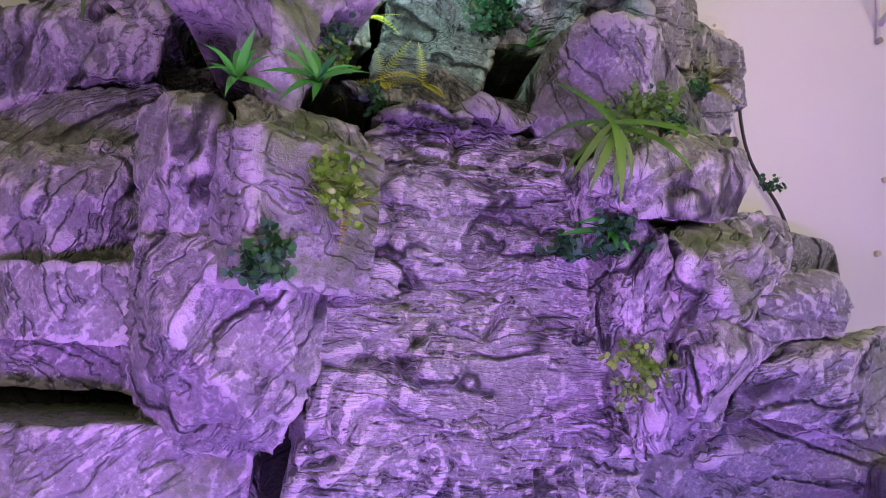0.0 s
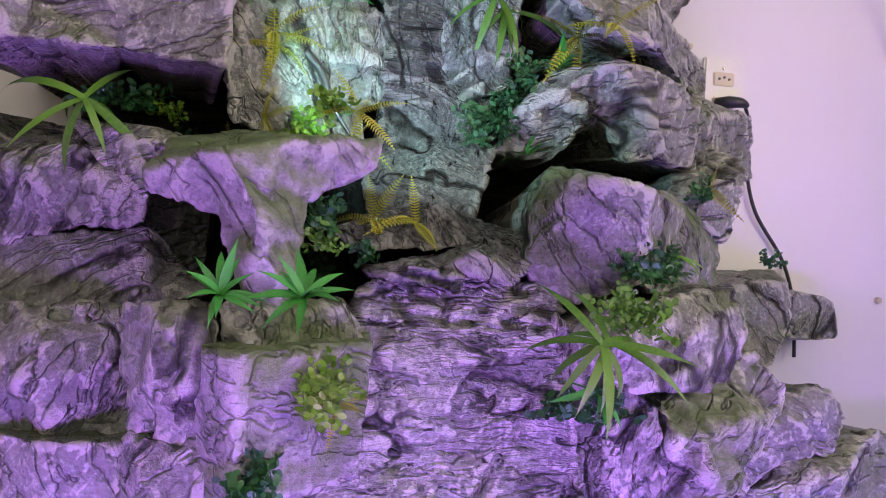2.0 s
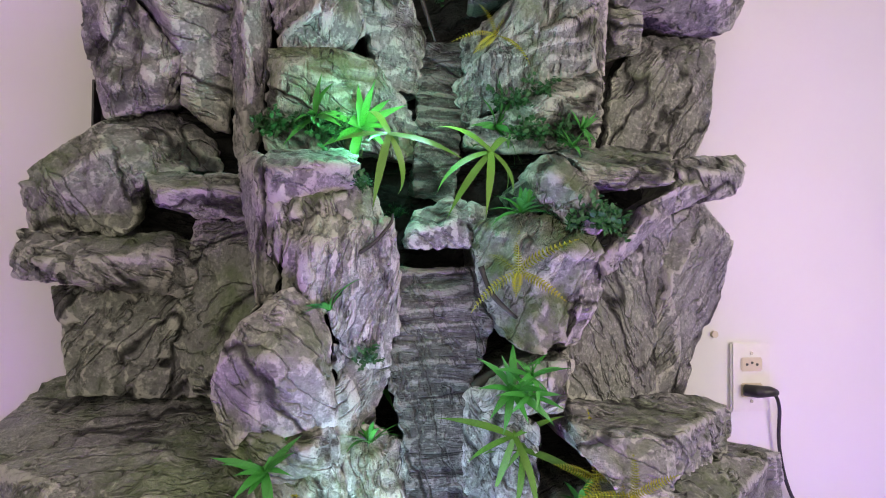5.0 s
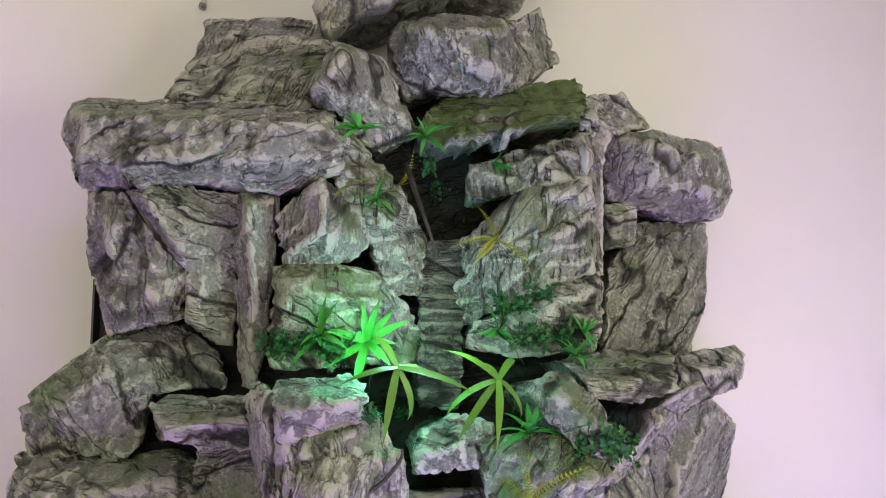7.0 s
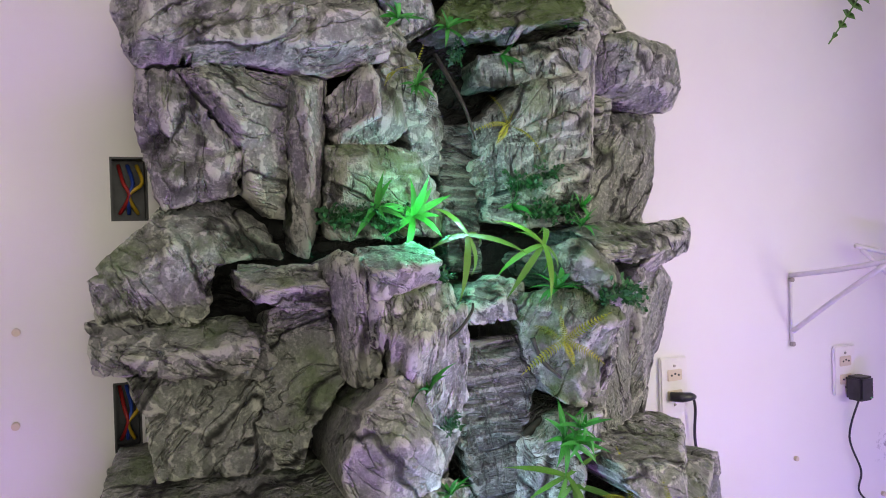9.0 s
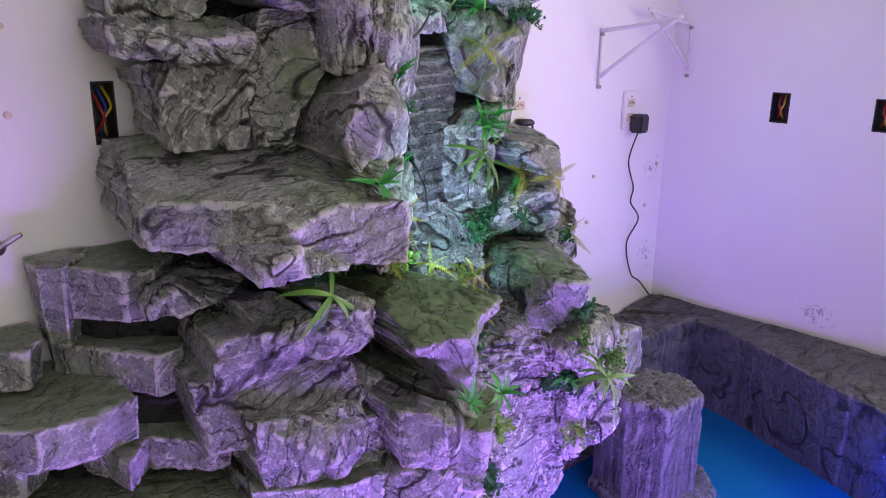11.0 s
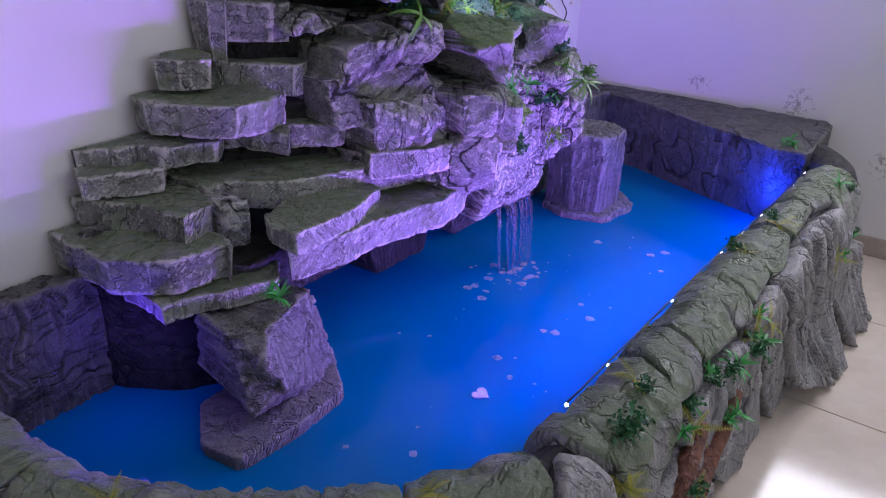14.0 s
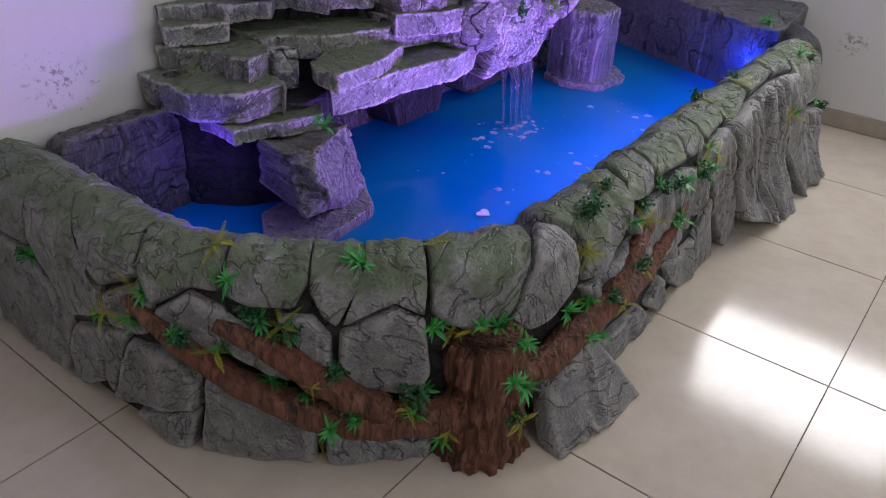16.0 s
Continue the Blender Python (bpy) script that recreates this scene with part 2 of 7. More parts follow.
# near black: stands for shade between rocks, and for the rim's dark joints
SHADE_JOINT_ROCK = rock_material("shade_and_joint_rock", CREASE["c"], 0.0, 0.01, 0.02, 0.045)
# ledge tops toned dark olive: mossy paint, plus their shade put into the colour
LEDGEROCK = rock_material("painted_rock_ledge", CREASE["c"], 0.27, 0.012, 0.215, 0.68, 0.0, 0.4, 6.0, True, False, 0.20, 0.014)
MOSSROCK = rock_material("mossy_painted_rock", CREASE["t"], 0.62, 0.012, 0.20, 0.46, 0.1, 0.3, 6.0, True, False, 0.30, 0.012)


def bark_material():
    m = mat("brown_painted_bark", rough=0.55)
    n = Nodes(m)
    f = n.noise(1, 5, 0.6, n.scaled((70, 70, 9)), 0.7)
    col = n.ramp(f, (0.36, (0.03, 0.012, 0.006)), (0.5, (0.13, 0.05, 0.028)), (0.68, (0.24, 0.11, 0.065)))
    n.link(n.mix(n.ramp(n.noise(8), (0.4, 0.0), (0.7, 0.5)), col, (0.2, 0.06, 0.03)), n.bsdf.inputs["Base Color"])
    n.link(n.bump(f, 1.0, 0.018), n.bsdf.inputs["Normal"])
    return m


BARK = bark_material()


def water_material():
    """Turbid water: the blue glow of the pool lamps is put into its colour, some light passes, and the surface mirrors.
    """
    m = bpy.data.materials.new("pool_water")
    m.use_nodes = True
    t = m.node_tree
    b = t.nodes["Principled BSDF"]
    out = t.nodes["Material Output"]
    b.inputs["Roughness"].default_value, b.inputs["IOR"].default_value = 0.05, 1.33
    co = t.nodes.new("ShaderNodeTexCoord")
    big = t.nodes.new("ShaderNodeTexNoise")
    big.inputs["Scale"].default_value = 2.5
    t.links.new(co.outputs["Object"], big.inputs["Vector"])
    ramp = t.nodes.new("ShaderNodeValToRGB")
    ramp.color_ramp.elements[0].color, ramp.color_ramp.elements[1].color = (0.0, 0.11, 0.31, 1), (0.006, 0.19, 0.35, 1)
    t.links.new(big.outputs[0], ramp.inputs[0])
    t.links.new(ramp.outputs[0], b.inputs["Base Color"])
    tex = t.nodes.new("ShaderNodeTexNoise")
    tex.inputs["Scale"].default_value, tex.inputs["Detail"].default_value = 26, 3
    t.links.new(co.outputs["Object"], tex.inputs["Vector"])
    bump = t.nodes.new("ShaderNodeBump")
    bump.inputs["Strength"].default_value, bump.inputs["Distance"].default_value = 0.3, 0.004
    t.links.new(tex.outputs[0], bump.inputs["Height"])
    t.links.new(bump.outputs[0], b.inputs["Normal"])
    clear = t.nodes.new("ShaderNodeBsdfTransparent")
    clear.inputs[0].default_value = (0.3, 0.6, 1.0, 1)
    mix = t.nodes.new("ShaderNodeMixShader")
    mix.inputs[0].default_value = 0.18
    t.links.new(b.outputs[0], mix.inputs[1])
    t.links.new(clear.outputs[0], mix.inputs[2])
    t.links.new(mix.outputs[0], out.inputs[0])
    return m


WATER = water_material()

# ---- building blocks ----
def obj(name, bm, material, parent=None, label="", smooth=False, centre=None):
    """One mesh object from a bmesh, its origin moved to centre."""
    me = bpy.data.meshes.new(name)
    if centre is not None:
        bmesh.ops.translate(bm, verts=bm.verts, vec=-Vector(centre))
    bm.to_mesh(me)
    bm.free()
    me.materials.append(material)
    if smooth:
        me.polygons.foreach_set("use_smooth", [True] * len(me.polygons))
    ob = new(name, me)
    if centre is not None:
        ob.location = centre
    if parent is not None:
        ob.parent = parent
    if label:
        tagged(ob, label)
    return ob


def part(name, bm, material, parent, label="", smooth=False, centre=None):
    return obj(name, bm, material, parent, label, smooth, centre)


def add_box(bm, x0, x1, y0, y1, z0, z1, bevel=0.0):
    made = bmesh.ops.create_cube(bm, size=1.0, matrix=Matrix.Translation(((x0 + x1) / 2, (y0 + y1) / 2, (z0 + z1) / 2)) @ Matrix.Diagonal((x1 - x0, y1 - y0, z1 - z0, 1)))
    if bevel:
        edges = list({e for v in made["verts"] for e in v.link_edges})
        bmesh.ops.bevel(bm, geom=edges, offset=bevel, segments=2, affect="EDGES")
    return bm


def box(*a, bevel=0.0):
    return add_box(bmesh.new(), *a, bevel=bevel)


# ---- room ----
XR, XL, YF, TOP = 1.528, -3.4, -4.0, 2.8


def pierced(lo, hi, z0, z1, holes):
    """Rectangles (a0, a1, z0, z1) that fill a wall but for its holes."""
    cols = sorted({lo, hi, *(v for h in holes for v in h[:2])})
    out = []
    for a0, a1 in zip(cols, cols[1:]):
        z = z0
        for h in sorted((h for h in holes if h[0] <= a0 and h[1] >= a1), key=lambda h: h[2]):
            out.append((a0, a1, z, h[2]))
            z = h[3]
        out.append((a0, a1, z, z1))
    return out


BACK_BOXES = [(-0.331, -0.277, 1.512, 1.611), (-0.337, -0.297, 1.155, 1.263)]
SIDE_BOXES = [(-0.402, -0.346, 1.10, 1.19), (-0.692, -0.636, 1.10, 1.19)]
bm = bmesh.new()
for a0, a1, z0, z1 in pierced(XL - 0.15, XR + 0.15, -0.1, TOP, BACK_BOXES):
    add_box(bm, a0, a1, 0.0, 0.15, z0, z1)
tagged(obj("wall_back", bm, WALL), "white painted plaster wall with stains and holes", "wall", kind="structure")
bm = bmesh.new()
for a0, a1, z0, z1 in pierced(YF, 0.0, -0.1, TOP, SIDE_BOXES + [(-2.05, -1.03, 1.08, 1.64)]):
    add_box(bm, XR, XR + 0.15, a0, a1, z0, z1)
tagged(obj("wall_right", bm, WALL), "white painted plaster wall stained near the pool", "wall", kind="structure")
tagged(obj("wall_left", box(XL - 0.15, XL, YF, 0.0, -0.1, TOP), WALL), "plain white painted plaster wall", "wall", kind="structure")
# front wall out of view; its window opening is added to let sky light in
bm = bmesh.new()
for x0, x1, z0, z1 in ((XL, -2.1, -0.1, TOP), (0.3, XR, -0.1, TOP), (-2.1, 0.3, -0.1, 1.0), (-2.1, 0.3, 2.4, TOP)):
    add_box(bm, x0, x1, YF - 0.15, YF, z0, z1)
tagged(obj("wall_front", bm, WALL), "plain white painted plaster wall", "wall", kind="structure")
tagged(obj("ceiling", box(XL - 0.15, XR + 0.15, YF - 0.15, 0.15, TOP, TOP + 0.1), CEIL), "plain white painted ceiling", "ceiling", kind="structure")
floor = tagged(obj("floor", box(XL, XR, YF, 0.0, -0.1, -0.004), GROUT), "glossy beige ceramic tile floor with dark joints", "floor", kind="structure")
tagged(obj("baseboard", box(XR - 0.012, XR, YF, -1.2, 0.0, 0.075, bevel=0.003), BASEB), "beige tile baseboard along the wall", "baseboard", kind="structure")


# ---- waterfall ----
fall = tagged(new("rock_waterfall"), "tall artificial rock waterfall of painted grey cement with moss", "waterfall")
_seed = [0]
MESH = {"c": 0.0075, "v": 0.007, "d": 0.007, "k": 0.005, "w": 0.005, "s": 0.009, "f": 0.010, "t": 0.009}


def cell(p, k, seed):
    """Distance to the edge of a random cell and a flat, tilted height inside it."""
    q = Vector((p[0] * k + seed * 3.7, p[1] * k + seed * 1.9, p[2] * k - seed * 2.3))
    d, pts = noise.voronoi(q)
    c = pts[0]
    g = noise.cell_vector(c * 7.31 + Vector((0.5, 0.5, 0.5)))
    return d[1] - d[0], (q - c).dot(Vector((g[0] - 0.5, g[1] - 0.5, g[2] - 0.5)))


def relief(p, style, seed):
    """Height of the rock surface at p, in metres."""
    s = seed * 11.3
    big = noise.noise(Vector((p[0] * 9 + s, p[1] * 9, p[2] * 9 - s)))
    w = noise.noise(Vector((p[0] * 13 + s, p[1] * 13, p[2] * 13)))
    lean = math.sin(seed * 2.1) * 0.9
    if style in "cft":
        e, flat = cell(p, 9.0, seed)
        flat2 = cell(p, 26, seed + 5)[1]
        k = {"c": 1.0, "f": 0.6, "t": 0.5}[style]
        u, v = p[0] + lean * p[2], p[2] - lean * p[0]
        fold = abs(noise.noise(Vector((u * 30 + w * 1.5 + s, p[1] * 30, v * 7 + w))))
        groove = max(0.0, 1 - e * 16) * (1.0 if big > 0.0 else 0.0)
        chip = max(0.0, noise.noise(Vector((p[0] * 45, p[1] * 45 + s, p[2] * 45))) - 0.25)
        return 0.0015 * big + k * (0.010 * flat + 0.005 * flat2 - 0.006 * groove - 0.0065 * max(0.0, 1 - fold * 10) - 0.004 * chip) + 0.001
    if style == "v":
        r = abs(noise.noise(Vector((p[0] * 62 + w * 1.8 + s, p[1] * 50, p[2] * 6))))
        return 0.003 * big + 0.008 * (1 - r * 3) - 0.006 * max(0.0, 1 - r * 8)
    if style == "d":
        turn = 0.35 + 0.5 * math.sin(seed * 1.7)
        u, v = math.cos(turn) * p[0] + math.sin(turn) * p[2], math.cos(turn) * p[2] - math.sin(turn) * p[0]
        r = abs(noise.noise(Vector((v * 58 + w * 2.2 + s, p[1] * 20, u * 9))))
        return 0.003 * big + 0.006 * (1 - r * 3) - 0.003 * max(0.0, 1 - r * 9)
    if style == "s":
        r = abs(noise.noise(Vector((p[0] * 8 + s, p[1] * 10, p[2] * 60 + w * 2))))
        return 0.003 * big + 0.006 * (1 - r * 2.6)
    if style == "w":
        r = abs(math.sin(p[2] * math.pi / 0.023 + w * 1.6 + big))
        return 0.003 * big + 0.009 * (r ** 0.6 - 0.5) * (0.75 + 0.5 * w) + 0.002 * noise.noise(Vector((p[0] * 60, p[1] * 60, p[2] * 60)))
    r = abs(noise.noise(Vector((p[0] * 12 + s, p[1] * 12, p[2] * 75 + w * 4))))
    g = abs(noise.noise(Vector((p[0] * 8 + s + w, p[1] * 8, p[2] * 9 + 1.6 * w))))
    h = abs(noise.noise(Vector((p[0] * 20 - s, p[1] * 12, p[2] * 8 + 2 * big))))
    return 0.010 * big + 0.008 * (1 - r * 2.6) - 0.007 * max(0.0, 1 - r * 8) - 0.012 * max(0.0, 1 - g * 22) - 0.009 * max(0.0, 1 - h * 24) * (big > 0)


def clip_corners(pts, k=0.08):
    out = []
    for a, b in zip(pts, pts[1:] + pts[:1]):
        out += [(a[0] + (b[0] - a[0]) * k, a[1] + (b[1] - a[1]) * k), (b[0] + (a[0] - b[0]) * k, b[1] + (a[1] - b[1]) * k)]
    return out


def cushion(outline, back, front, style, axis, vtilt, htilt, round_=0.009, rel=1.0, step=None, taper=0.0):
    """A rounded block: the outline pulled from back to front along an axis, closed by a gently domed face, with carved relief."""
    _seed[0] += 1
    seed = _seed[0]
    step = step or MESH[style]
    mu, mv = sum(p[0] for p in outline) / len(outline), sum(p[1] for p in outline) / len(outline)
    pts = clip_corners([(mu + (p[0] - mu) * 0.995, mv + (p[1] - mv) * 0.995) for p in outline])
    loop = []
    for a, b in zip(pts, pts[1:] + pts[:1]):
        n = max(1, round(math.dist(a, b) / step))
        loop += [(a[0] + (b[0] - a[0]) * i / n, a[1] + (b[1] - a[1]) * i / n) for i in range(n)]
    cu, cv = sum(p[0] for p in loop) / len(loop), sum(p[1] for p in loop) / len(loop)
    rad = sum(math.dist(p, (cu, cv)) for p in loop) / len(loop)
    r = min(round_ if style != "t" else 0.005, 0.3 * rad)
    rel *= min(1.0, rad / 0.075)
    depth = abs(front - back)
    sign = 1 if front > back else -1
    rings = []
    near = min(depth, 0.16)
    n = max(2, round(near / (1.5 * step)))
    if depth > near:
        rings.append((1.0, 0.0))
    rings += [(1.0, depth - near + (near - r) * i / n) for i in range(n)]
    rings += [(1 - r / rad * (1 - math.cos(a)), depth - r + r * math.sin(a)) for a in (0.0, 0.5, 1.0, 1.4)]
    n = max(3, round((rad - r) / step))
    rings += [((1 - r / rad) * (1 - i / n), depth + 0.004 * math.sin(i / n * math.pi / 2)) for i in range(1, n)]
    bm = bmesh.new()
    rows = []
    for s, d in rings:
        row = []
        for u, v in loop:
            k = s * (1 - taper * (1 - min(1.0, d / depth)))
            uu, vv = cu + (u - cu) * k, cv + (v - cv) * k
            lean = (vtilt * (vv - cv) + htilt * (uu - cu)) * (d / depth)
            w = back + sign * d + lean * (-sign if axis == "z" else sign)
            row.append(bm.verts.new((uu, w, vv) if axis == "y" else (uu, vv, w)))
        rows.append(row)
    m = len(loop)
    for a, b in zip(rows, rows[1:]):
        for i in range(m):
            bm.faces.new((a[i], a[(i + 1) % m], b[(i + 1) % m], b[i]))
    tip = bm.verts.new(sum((v.co for v in rows[-1]), Vector()) / m)
    for i in range(m):
        bm.faces.new((rows[-1][i], rows[-1][(i + 1) % m], tip))
    bmesh.ops.recalc_face_normals(bm, faces=bm.faces)
    bm.normal_update()
    if tip.normal.dot(Vector((0, sign, 0) if axis == "y" else (0, 0, sign))) < 0:
        bmesh.ops.reverse_faces(bm, faces=bm.faces)
        bm.normal_update()
    moves = [(v, v.normal * (rel * relief(v.co, style, seed))) for v in bm.verts]
    for v, d in moves:
        v.co += d
    return bm, ((cu, (back + front) / 2, cv) if axis == "y" else (cu, cv, (back + front) / 2))


def rock(name, outline, back, front, style, moss=0.0, vtilt=0.0, htilt=0.0, parent=None, label="", material=None, taper=0.16):
    bm, c = cushion(outline, back, front, style, "y", vtilt, htilt, taper=taper)
    return part(name, bm, material or (WETROCK if name == "wet_stone" or (name == "cascade" and style == "d") else rock_mat(style, moss)), parent or fall, label, True, c)


def ledge(name, outline, back, front, style, moss=0.0, vtilt=0.0, htilt=0.0, parent=None, label="", material=None, taper=0.0):
    bm, c = cushion(outline, back, front, style, "z", vtilt, htilt, taper=taper)
    return part(name, bm, material or (WETROCK if name == "wet_stone" or (name == "cascade" and style == "d") else rock_mat(style, moss)), parent or fall, label, True, c)


def inside(p, loop):
    """Whether a point lies within a closed outline."""
    odd = False
    for (ax, ay), (bx, by) in zip(loop, loop[1:] + loop[:1]):
        if (ay > p[1]) != (by > p[1]) and p[0] < ax + (p[1] - ay) / (by - ay) * (bx - ax):
            odd = not odd
    return odd


def chiselled(outline, inner, ridges, back, style, tilt, step=0.0052, rel=1.0):
    """A block with flat faces: the corners of its outline and face, ridges between them, sides that run back to the wall. tilt: from how far above it is drawn."""
    _seed[0] += 1
    seed = _seed[0]
    rng = random.Random(seed)
    turn = Matrix.Rotation(radians(tilt), 3, "X")
    heart = sum((Vector(p) for p in outline), Vector()) / len(outline)
    pts = [turn @ (heart + (Vector(p) - heart) * 1.035) for p in outline] + [turn @ Vector(p) for p in inner]
    flat = [Vector((p.x, p.z)) for p in pts]
    n = len(outline)
    edges = [(i, (i + 1) % n) for i in range(n)] + ridges
    vs, _, fs, *_ = delaunay_2d_cdt(flat, edges, [list(range(n))], 1, 1e-6)
    deep = []
    for v in vs:
        k = min(range(len(flat)), key=lambda k: (flat[k] - v).length_squared)
        deep.append(pts[k].y)
    tris = [[(vs[i].x, vs[i].y, deep[i]) for i in f[:3]] for f in fs if len(f) >= 3]

    def height(x, z):
        best, far = deep[0], -1e9
        for (ax, az, ay), (bx, bz, by), (cx, cz, cy) in tris:
            d = (bz - cz) * (ax - cx) + (cx - bx) * (az - cz)
            if abs(d) < 1e-12:
                continue
            u = ((bz - cz) * (x - cx) + (cx - bx) * (z - cz)) / d
            v = ((cz - az) * (x - cx) + (ax - cx) * (z - cz)) / d
            low = min(u, v, 1 - u - v)
            if low > far:
                far, best = low, u * ay + v * by + (1 - u - v) * cy
                if low >= -1e-9:
                    break
        return best

    loop = []
    for i in range(n):
        a, b = pts[i], pts[(i + 1) % n]
        k = max(1, round(math.dist((a.x, a.z), (b.x, b.z)) / step))
        side = Vector((b.z - a.z, a.x - b.x)).normalized() if (b - a).length > 1e-6 else Vector((0, 0))
        for j in range(k):
            q = a.lerp(b, j / k)
            ragged = 0.35 * step * rng.uniform(-1, 1) + 0.004 * noise.noise(Vector((q.x * 22, seed, q.z * 22))) if j else 0.0
            loop.append(Vector((q.x + side.x * ragged, q.y, q.z + side.y * ragged)))
    rim = [(p.x, p.z) for p in loop]
    cloud = [Vector(p) for p in rim]
    x0, x1, z0, z1 = min(p[0] for p in rim), max(p[0] for p in rim), min(p[1] for p in rim), max(p[1] for p in rim)
    row, z = 0, z0
    while z < z1:
        x = x0 + (row % 2) * step * 0.5
        while x < x1:
            q = (x + rng.uniform(-0.22, 0.22) * step, z + rng.uniform(-0.22, 0.22) * step)
            if inside(q, rim):
                cloud.append(Vector(q))
            x += step
        z += step * 0.866
        row += 1
    m = len(rim)
    for i, j in ridges:
        a, b = flat[i], flat[j]
        k = max(2, round((b - a).length / step))
        cloud += [a.lerp(b, q / k) for q in range(1, k)]
    vs, _, fs, *_ = delaunay_2d_cdt(cloud, [(i, (i + 1) % m) for i in range(m)], [list(range(m))], 1, 1e-6)
    undo = turn.transposed()
    bm = bmesh.new()
    made = [bm.verts.new(undo @ Vector((v.x, height(v.x, v.y), v.y))) for v in vs]
    for f in fs:
        if len(set(f)) == 3:
            bm.faces.new([made[i] for i in f])
    border = [e for e in bm.edges if len(e.link_faces) == 1]
    mid = sum((Vector(p) for p in outline), Vector()) / n
    for k in range(5):
        ext = bmesh.ops.extrude_edge_only(bm, edges=border)
        fresh = [g for g in ext["geom"] if isinstance(g, bmesh.types.BMVert)]
        border = [g for g in ext["geom"] if isinstance(g, bmesh.types.BMEdge)]
        for v in fresh:
            go = max(0.0, back - v.co.y)
            go = min(go, (0.008, 0.014, 0.025, 0.05)[k]) if k < 4 else go
            aside = Vector((mid.x - v.co.x, 0, mid.z - v.co.z))
            v.co += aside * min(0.3, 0.16 * go / max(aside.length, 1e-4))
            v.co.y += go
    bmesh.ops.smooth_vert(bm, verts=[v for v in bm.verts if not v.is_boundary], factor=0.5, use_axis_x=True, use_axis_y=True, use_axis_z=True)
    bmesh.ops.recalc_face_normals(bm, faces=bm.faces)
    bm.normal_update()
    facing = sum((f.normal * f.calc_area() for f in bm.faces), Vector())
    if facing.y > 0:
        bmesh.ops.reverse_faces(bm, faces=bm.faces)
        bm.normal_update()
    moves = [(v, v.normal * (rel * relief(v.co, style, seed))) for v in bm.verts]
    for v, d in moves:
        v.co += d
    return bm, (mid.x, (mid.y + back) / 2, mid.z)


def crag(name, outline, inner, ridges, back, style, moss=0.0, tilt=0.0, material=None, label=""):
    bm, c = chiselled(outline, inner, ridges, back, style, tilt)
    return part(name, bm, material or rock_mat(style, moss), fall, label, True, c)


def plate(front, z0, z1, name="ledge", material=None, label="", step=0.0065):
    """A flat ledge: its front edge seen from above, straight back to the wall, worn corners, broken front."""
    _seed[0] += 1
    seed = _seed[0]
    rng = random.Random(seed)
    corner = [Vector(p) for p in front]
    ends = (Vector((corner[-1].x, -0.012)), Vector((corner[0].x, -0.012)))
    plan = corner + [e for e, c in zip(ends, (corner[-1], corner[0])) if c.y < -0.03]
    if sum(a.x * b.y - b.x * a.y for a, b in zip(plan, plan[1:] + plan[:1])) < 0:
        plan.reverse()
    rim = []
    for a, b in zip(plan, plan[1:] + plan[:1]):
        k = max(1, round((b - a).length / step))
        side = Vector((b.y - a.y, a.x - b.x)).normalized()
        for j in range(k):
            q = a.lerp(b, j / k)
            rim.append(q + side * (0.009 * noise.noise(Vector((q.x * 16, seed, q.y * 16))) + 0.0015 * rng.uniform(-1, 1)))
    loop = [(p.x, p.y) for p in rim]
    cloud = list(rim)
    x0, x1, y0, y1 = min(p[0] for p in loop), max(p[0] for p in loop), min(p[1] for p in loop), max(p[1] for p in loop)
    y = y0
    while y < y1:
        x = x0
        while x < x1:
            q = (x + rng.uniform(-0.3, 0.3) * step, y + rng.uniform(-0.3, 0.3) * step)
            if inside(q, loop):
                cloud.append(Vector(q))
            x += step
        y += step
    m = len(rim)
    vs, _, fs, *_ = delaunay_2d_cdt(cloud, [(i, (i + 1) % m) for i in range(m)], [list(range(m))], 1, 1e-6)
    bm = bmesh.new()
    made = [bm.verts.new((v.x, v.y, z1)) for v in vs]
    for f in fs:
        if len(set(f)) == 3:
            bm.faces.new([made[i] for i in f])
    border = [e for e in bm.edges if len(e.link_faces) == 1]
    mid = sum(plan, Vector((0, 0))) / len(plan)
    rows = max(3, round((z1 - z0) / step))
    for k in range(rows):
        ext = bmesh.ops.extrude_edge_only(bm, edges=border)
        fresh = [g for g in ext["geom"] if isinstance(g, bmesh.types.BMVert)]
        border = [g for g in ext["geom"] if isinstance(g, bmesh.types.BMEdge)]
        for v in fresh:
            ragged = 0.005 * noise.noise(Vector((v.co.x * 14, v.co.y * 14, seed))) if k == rows - 1 else 0.0
            v.co.z -= (z1 - z0) / rows + ragged
            inward = Vector((mid.x - v.co.x, mid.y - v.co.y, 0))
            v.co += inward * min(0.2, 0.10 * (z1 - z0) / rows / max(inward.length, 1e-4))
    bmesh.ops.holes_fill(bm, edges=border)
    bmesh.ops.recalc_face_normals(bm, faces=bm.faces)
    bm.normal_update()
    moves = [(v, v.normal * relief(v.co, "c", seed) * 0.55) for v in bm.verts if v.co.y < -0.02]
    for v, d in moves:
        v.co += d
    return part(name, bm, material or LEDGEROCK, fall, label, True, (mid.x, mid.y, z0))


